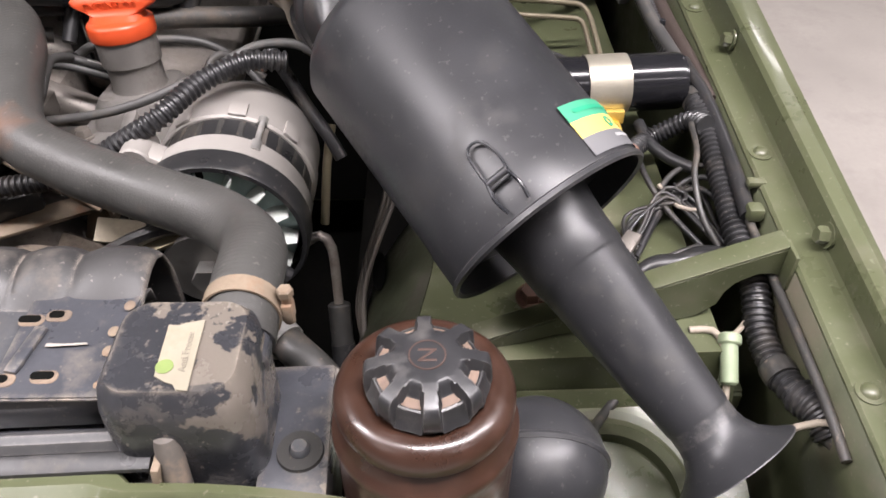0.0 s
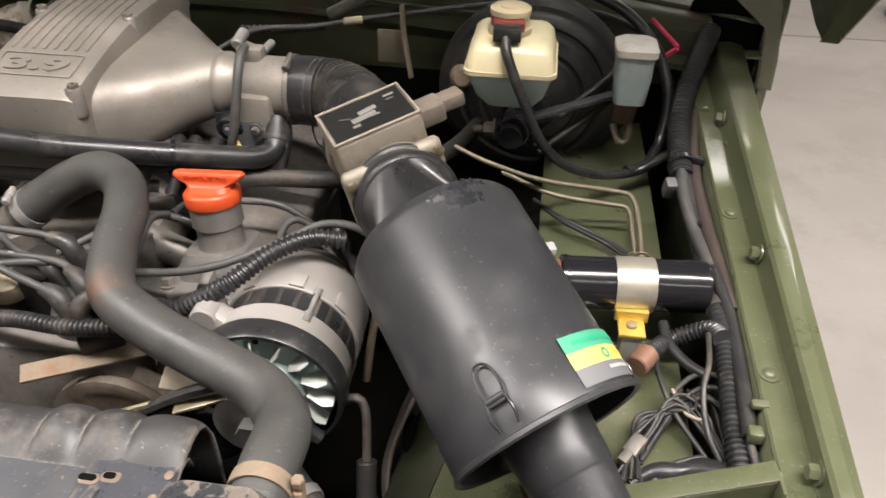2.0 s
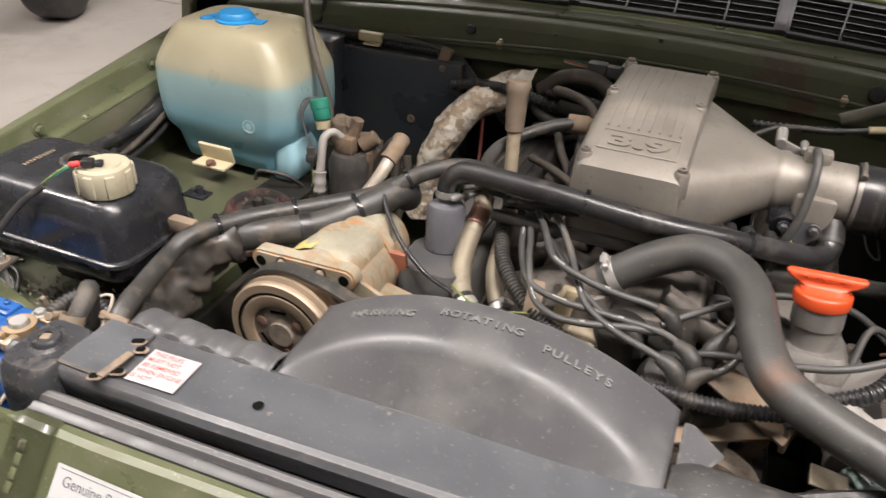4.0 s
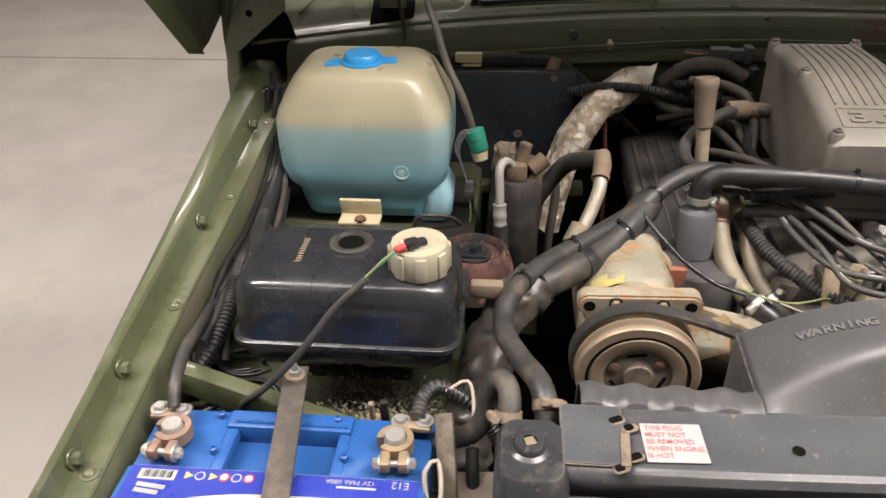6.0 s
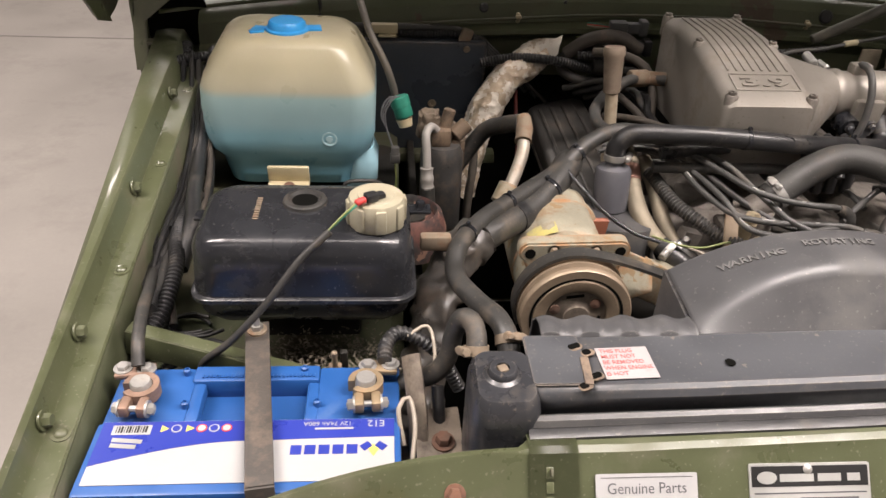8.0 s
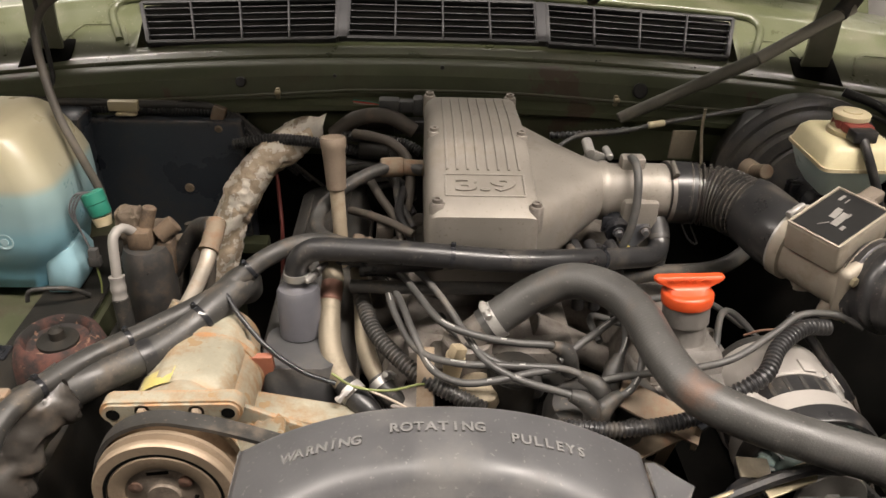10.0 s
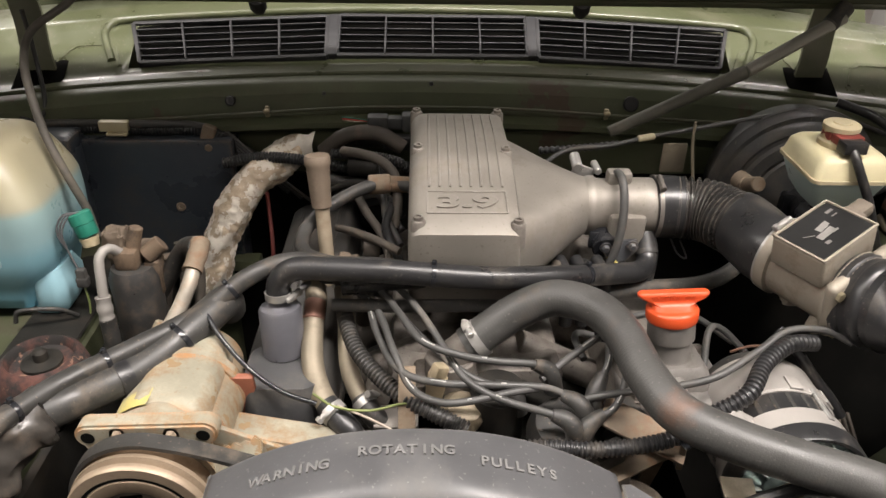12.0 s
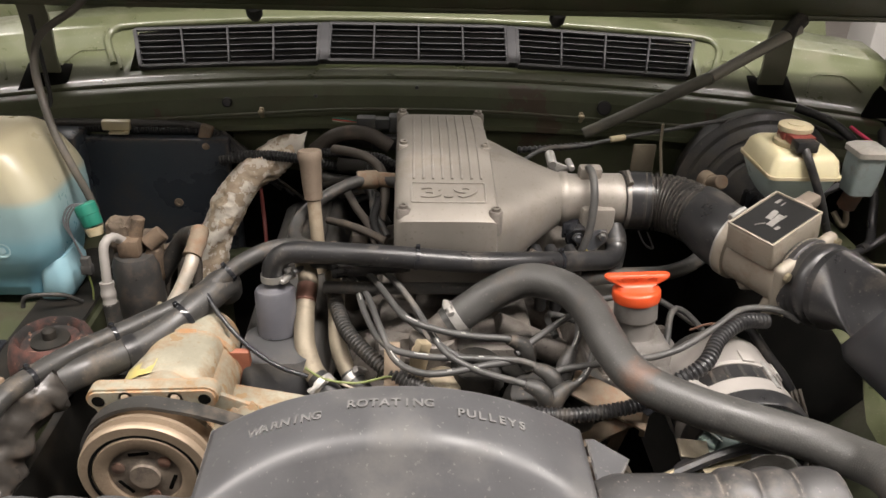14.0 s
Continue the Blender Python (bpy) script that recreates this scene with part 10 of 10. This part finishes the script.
solo("injector", merge(cyl((-0.585, 0.73, 1.0), (-0.578, 0.73, 1.06), 0.011), box(0.022, 0.02, 0.02, (-0.577, 0.73, 1.068), bev=0.004)), DUSTY, "dusty fuel injector plug by the plenum", "injector", "injectors")
solo("multi_plug", merge(box(0.03, 0.02, 0.022, (-0.577, 1.005, 1.162), bev=0.003), box(0.022, 0.016, 0.018, (-0.552, 1.005, 1.162), bev=0.003), box(0.014, 0.022, 0.026, (-0.535, 1.005, 1.163), bev=0.003)), mat("grey_black_connector", (0.05, 0.052, 0.052), 0.5, var=0.2, dirt=(0.11, 0.1, 0.085), damt=0.3, bump=0.1), "grey-black multi-pin plug on the bulkhead", "connector")
for k, m_ in enumerate((TEAL, RED, WIREW)):
    hose("thin_wire", [(-0.63, 1.008, 1.168 - 0.002 * k), (-0.612, 1.007, 1.167 - 0.0025 * k), (-0.592, 1.006, 1.164 - 0.001 * k)], 0.0009, m_, "thin coloured wire into the plug", "wire", "plug wires")
# under the long breather hose and the throttle body
for k in range(3):
    hose("vacuum_hose", [(-0.4 + 0.035 * k, 0.665, 1.06), (-0.395 + 0.035 * k, 0.69, 1.085), (-0.385 + 0.035 * k, 0.72, 1.09), (-0.38 + 0.035 * k, 0.76, 1.07)], 0.0065, DUSTY if k == 1 else RUBBER, "short black hose under the plenum cone")
hose("conduit", [(-0.36, 0.71, 1.085), (-0.32, 0.715, 1.088), (-0.28, 0.72, 1.086), (-0.25, 0.735, 1.08)], 0.007, RUBBER, "black corrugated conduit under the throttle", "conduit", rib=(0.0046, 0.0014))
# brake master cylinder fittings
solo("servo_valve", lathe([(0.0, 0.024), (0.014, 0.024), (0.017, 0.02), (0.019, 0.012), (0.021, 0.01), (0.021, 0.0)], axis_m((0.02, 0.9, 1.045), (0.016, 0.86, 1.06)), 32, False), GLOSS, "round glossy black valve cap on the servo", "valve")
for a, b in (((0.06, 0.915, 1.04), (0.15, 0.955, 1.115)), ((0.06, 0.9, 1.02), (0.16, 0.945, 1.09))):
    solo("servo_stay", cyl(a, b, 0.0042, 12), mat("dull_black_rod", (0.05, 0.047, 0.043), 0.45, metal=0.3, var=0.2, dirt=(0.14, 0.11, 0.08), damt=0.3, bump=0.1), "dull black steel stay rod by the servo", "rod", "stay rods")
# ties, studs and small fixings along the looms
for p, ax, r in (((-1.243, 0.69, 1.01), (0.1, 1, 0.1), 0.0135), ((-1.2305, 0.53, 1.0), (0.05, 1, -0.05), 0.0135), ((-1.252, 0.78, 1.028), (0.15, 1, 0.3), 0.0135)):
    e = thing("cable_tie", p, "black plastic cable tie round a loom", "cable tie", "cable ties")
    part("band", lathe([(r, -0.003), (r + 0.0012, -0.003), (r + 0.0012, 0.003), (r, 0.003)], axis_m(p, Vector(p) + Vector(ax)), 20, False), GLOSS, e)
    part("tail", box(0.003, 0.018, 0.0015, (p[0] + 0.006, p[1] - 0.006, p[2] + r), (0, 0, 35), bev=0.0004), GLOSS, e)
hose("wing_loom", [(-1.215, 0.66, 1.03), (-1.222, 0.6, 1.028), (-1.215, 0.54, 1.035), (-1.205, 0.48, 1.03), (-1.212, 0.42, 1.01), (-1.23, 0.38, 1.0)], 0.0095, RUBBER, "black corrugated loom beside the expansion tank", "loom", rib=(0.0054, 0.0017))
hose("wing_loom", [(-1.285, 0.98, 1.09), (-1.272, 0.88, 1.04), (-1.256, 0.77, 1.0), (-1.245, 0.66, 0.985), (-1.238, 0.55, 0.985)], 0.011, RUBBER, "black taped loom low against the wing", "loom")
for k in range(3):
    hose("flank_wire", [(-0.02 - 0.006 * k, 0.6, 0.965), (-0.03 - 0.005 * k, 0.55, 0.955 - 0.004 * k), (-0.045 - 0.004 * k, 0.5, 0.94 - 0.006 * k), (-0.052 - 0.003 * k, 0.46, 0.93 - 0.008 * k), (-0.05, 0.42, 0.91)], 0.0026, DUSTY, "dusty wire hanging down the wheel arch", "wire", "flank wires")
rw = random.Random(9)
for k in range(7):                               # thin cables that stray from the bundle
    dx, dz = rw.uniform(-0.012, 0.02), rw.uniform(-0.012, 0.014)
    hose("wing_cable", [(-1.262 + dx, 0.96, 1.085 + dz), (-1.25 + dx * rw.uniform(0.2, 1.4), 0.85, 1.048 + dz), (-1.232 + dx * rw.uniform(0.2, 1.4), 0.74, 1.022 + dz), (-1.222 + dx, 0.64, 1.012 + dz * 0.6), (-1.222 + dx * rw.uniform(-0.5, 1.2), 0.56, 1.008 + dz), (-1.224 + dx * 0.5, 0.49, 1.004 + dz * 0.5), (-1.214 + dx, 0.43, 0.992)], rw.choice((0.0035, 0.0045, 0.006)), (RUBBER, RUBBER, DUSTY)[k % 3], "black cable straying from the bundle along the wing", "cable", "wing cables")
for y, z, w in ((0.49, 1.012, 0.03), (0.605, 1.018, 0.045), (0.75, 1.03, 0.04)):
    solo("loom_tape", sweep([(-1.236, y - w / 2, z), (-1.233, y, z + 0.003), (-1.236, y + w / 2, z + 0.004)], 0.0135, 14, 0.004, radii=(0.9, 1.05, 1.0, 1.04, 0.85)), RUBBER, "loose wrap of black tape round the wing loom", "loom tape", "tape wraps")
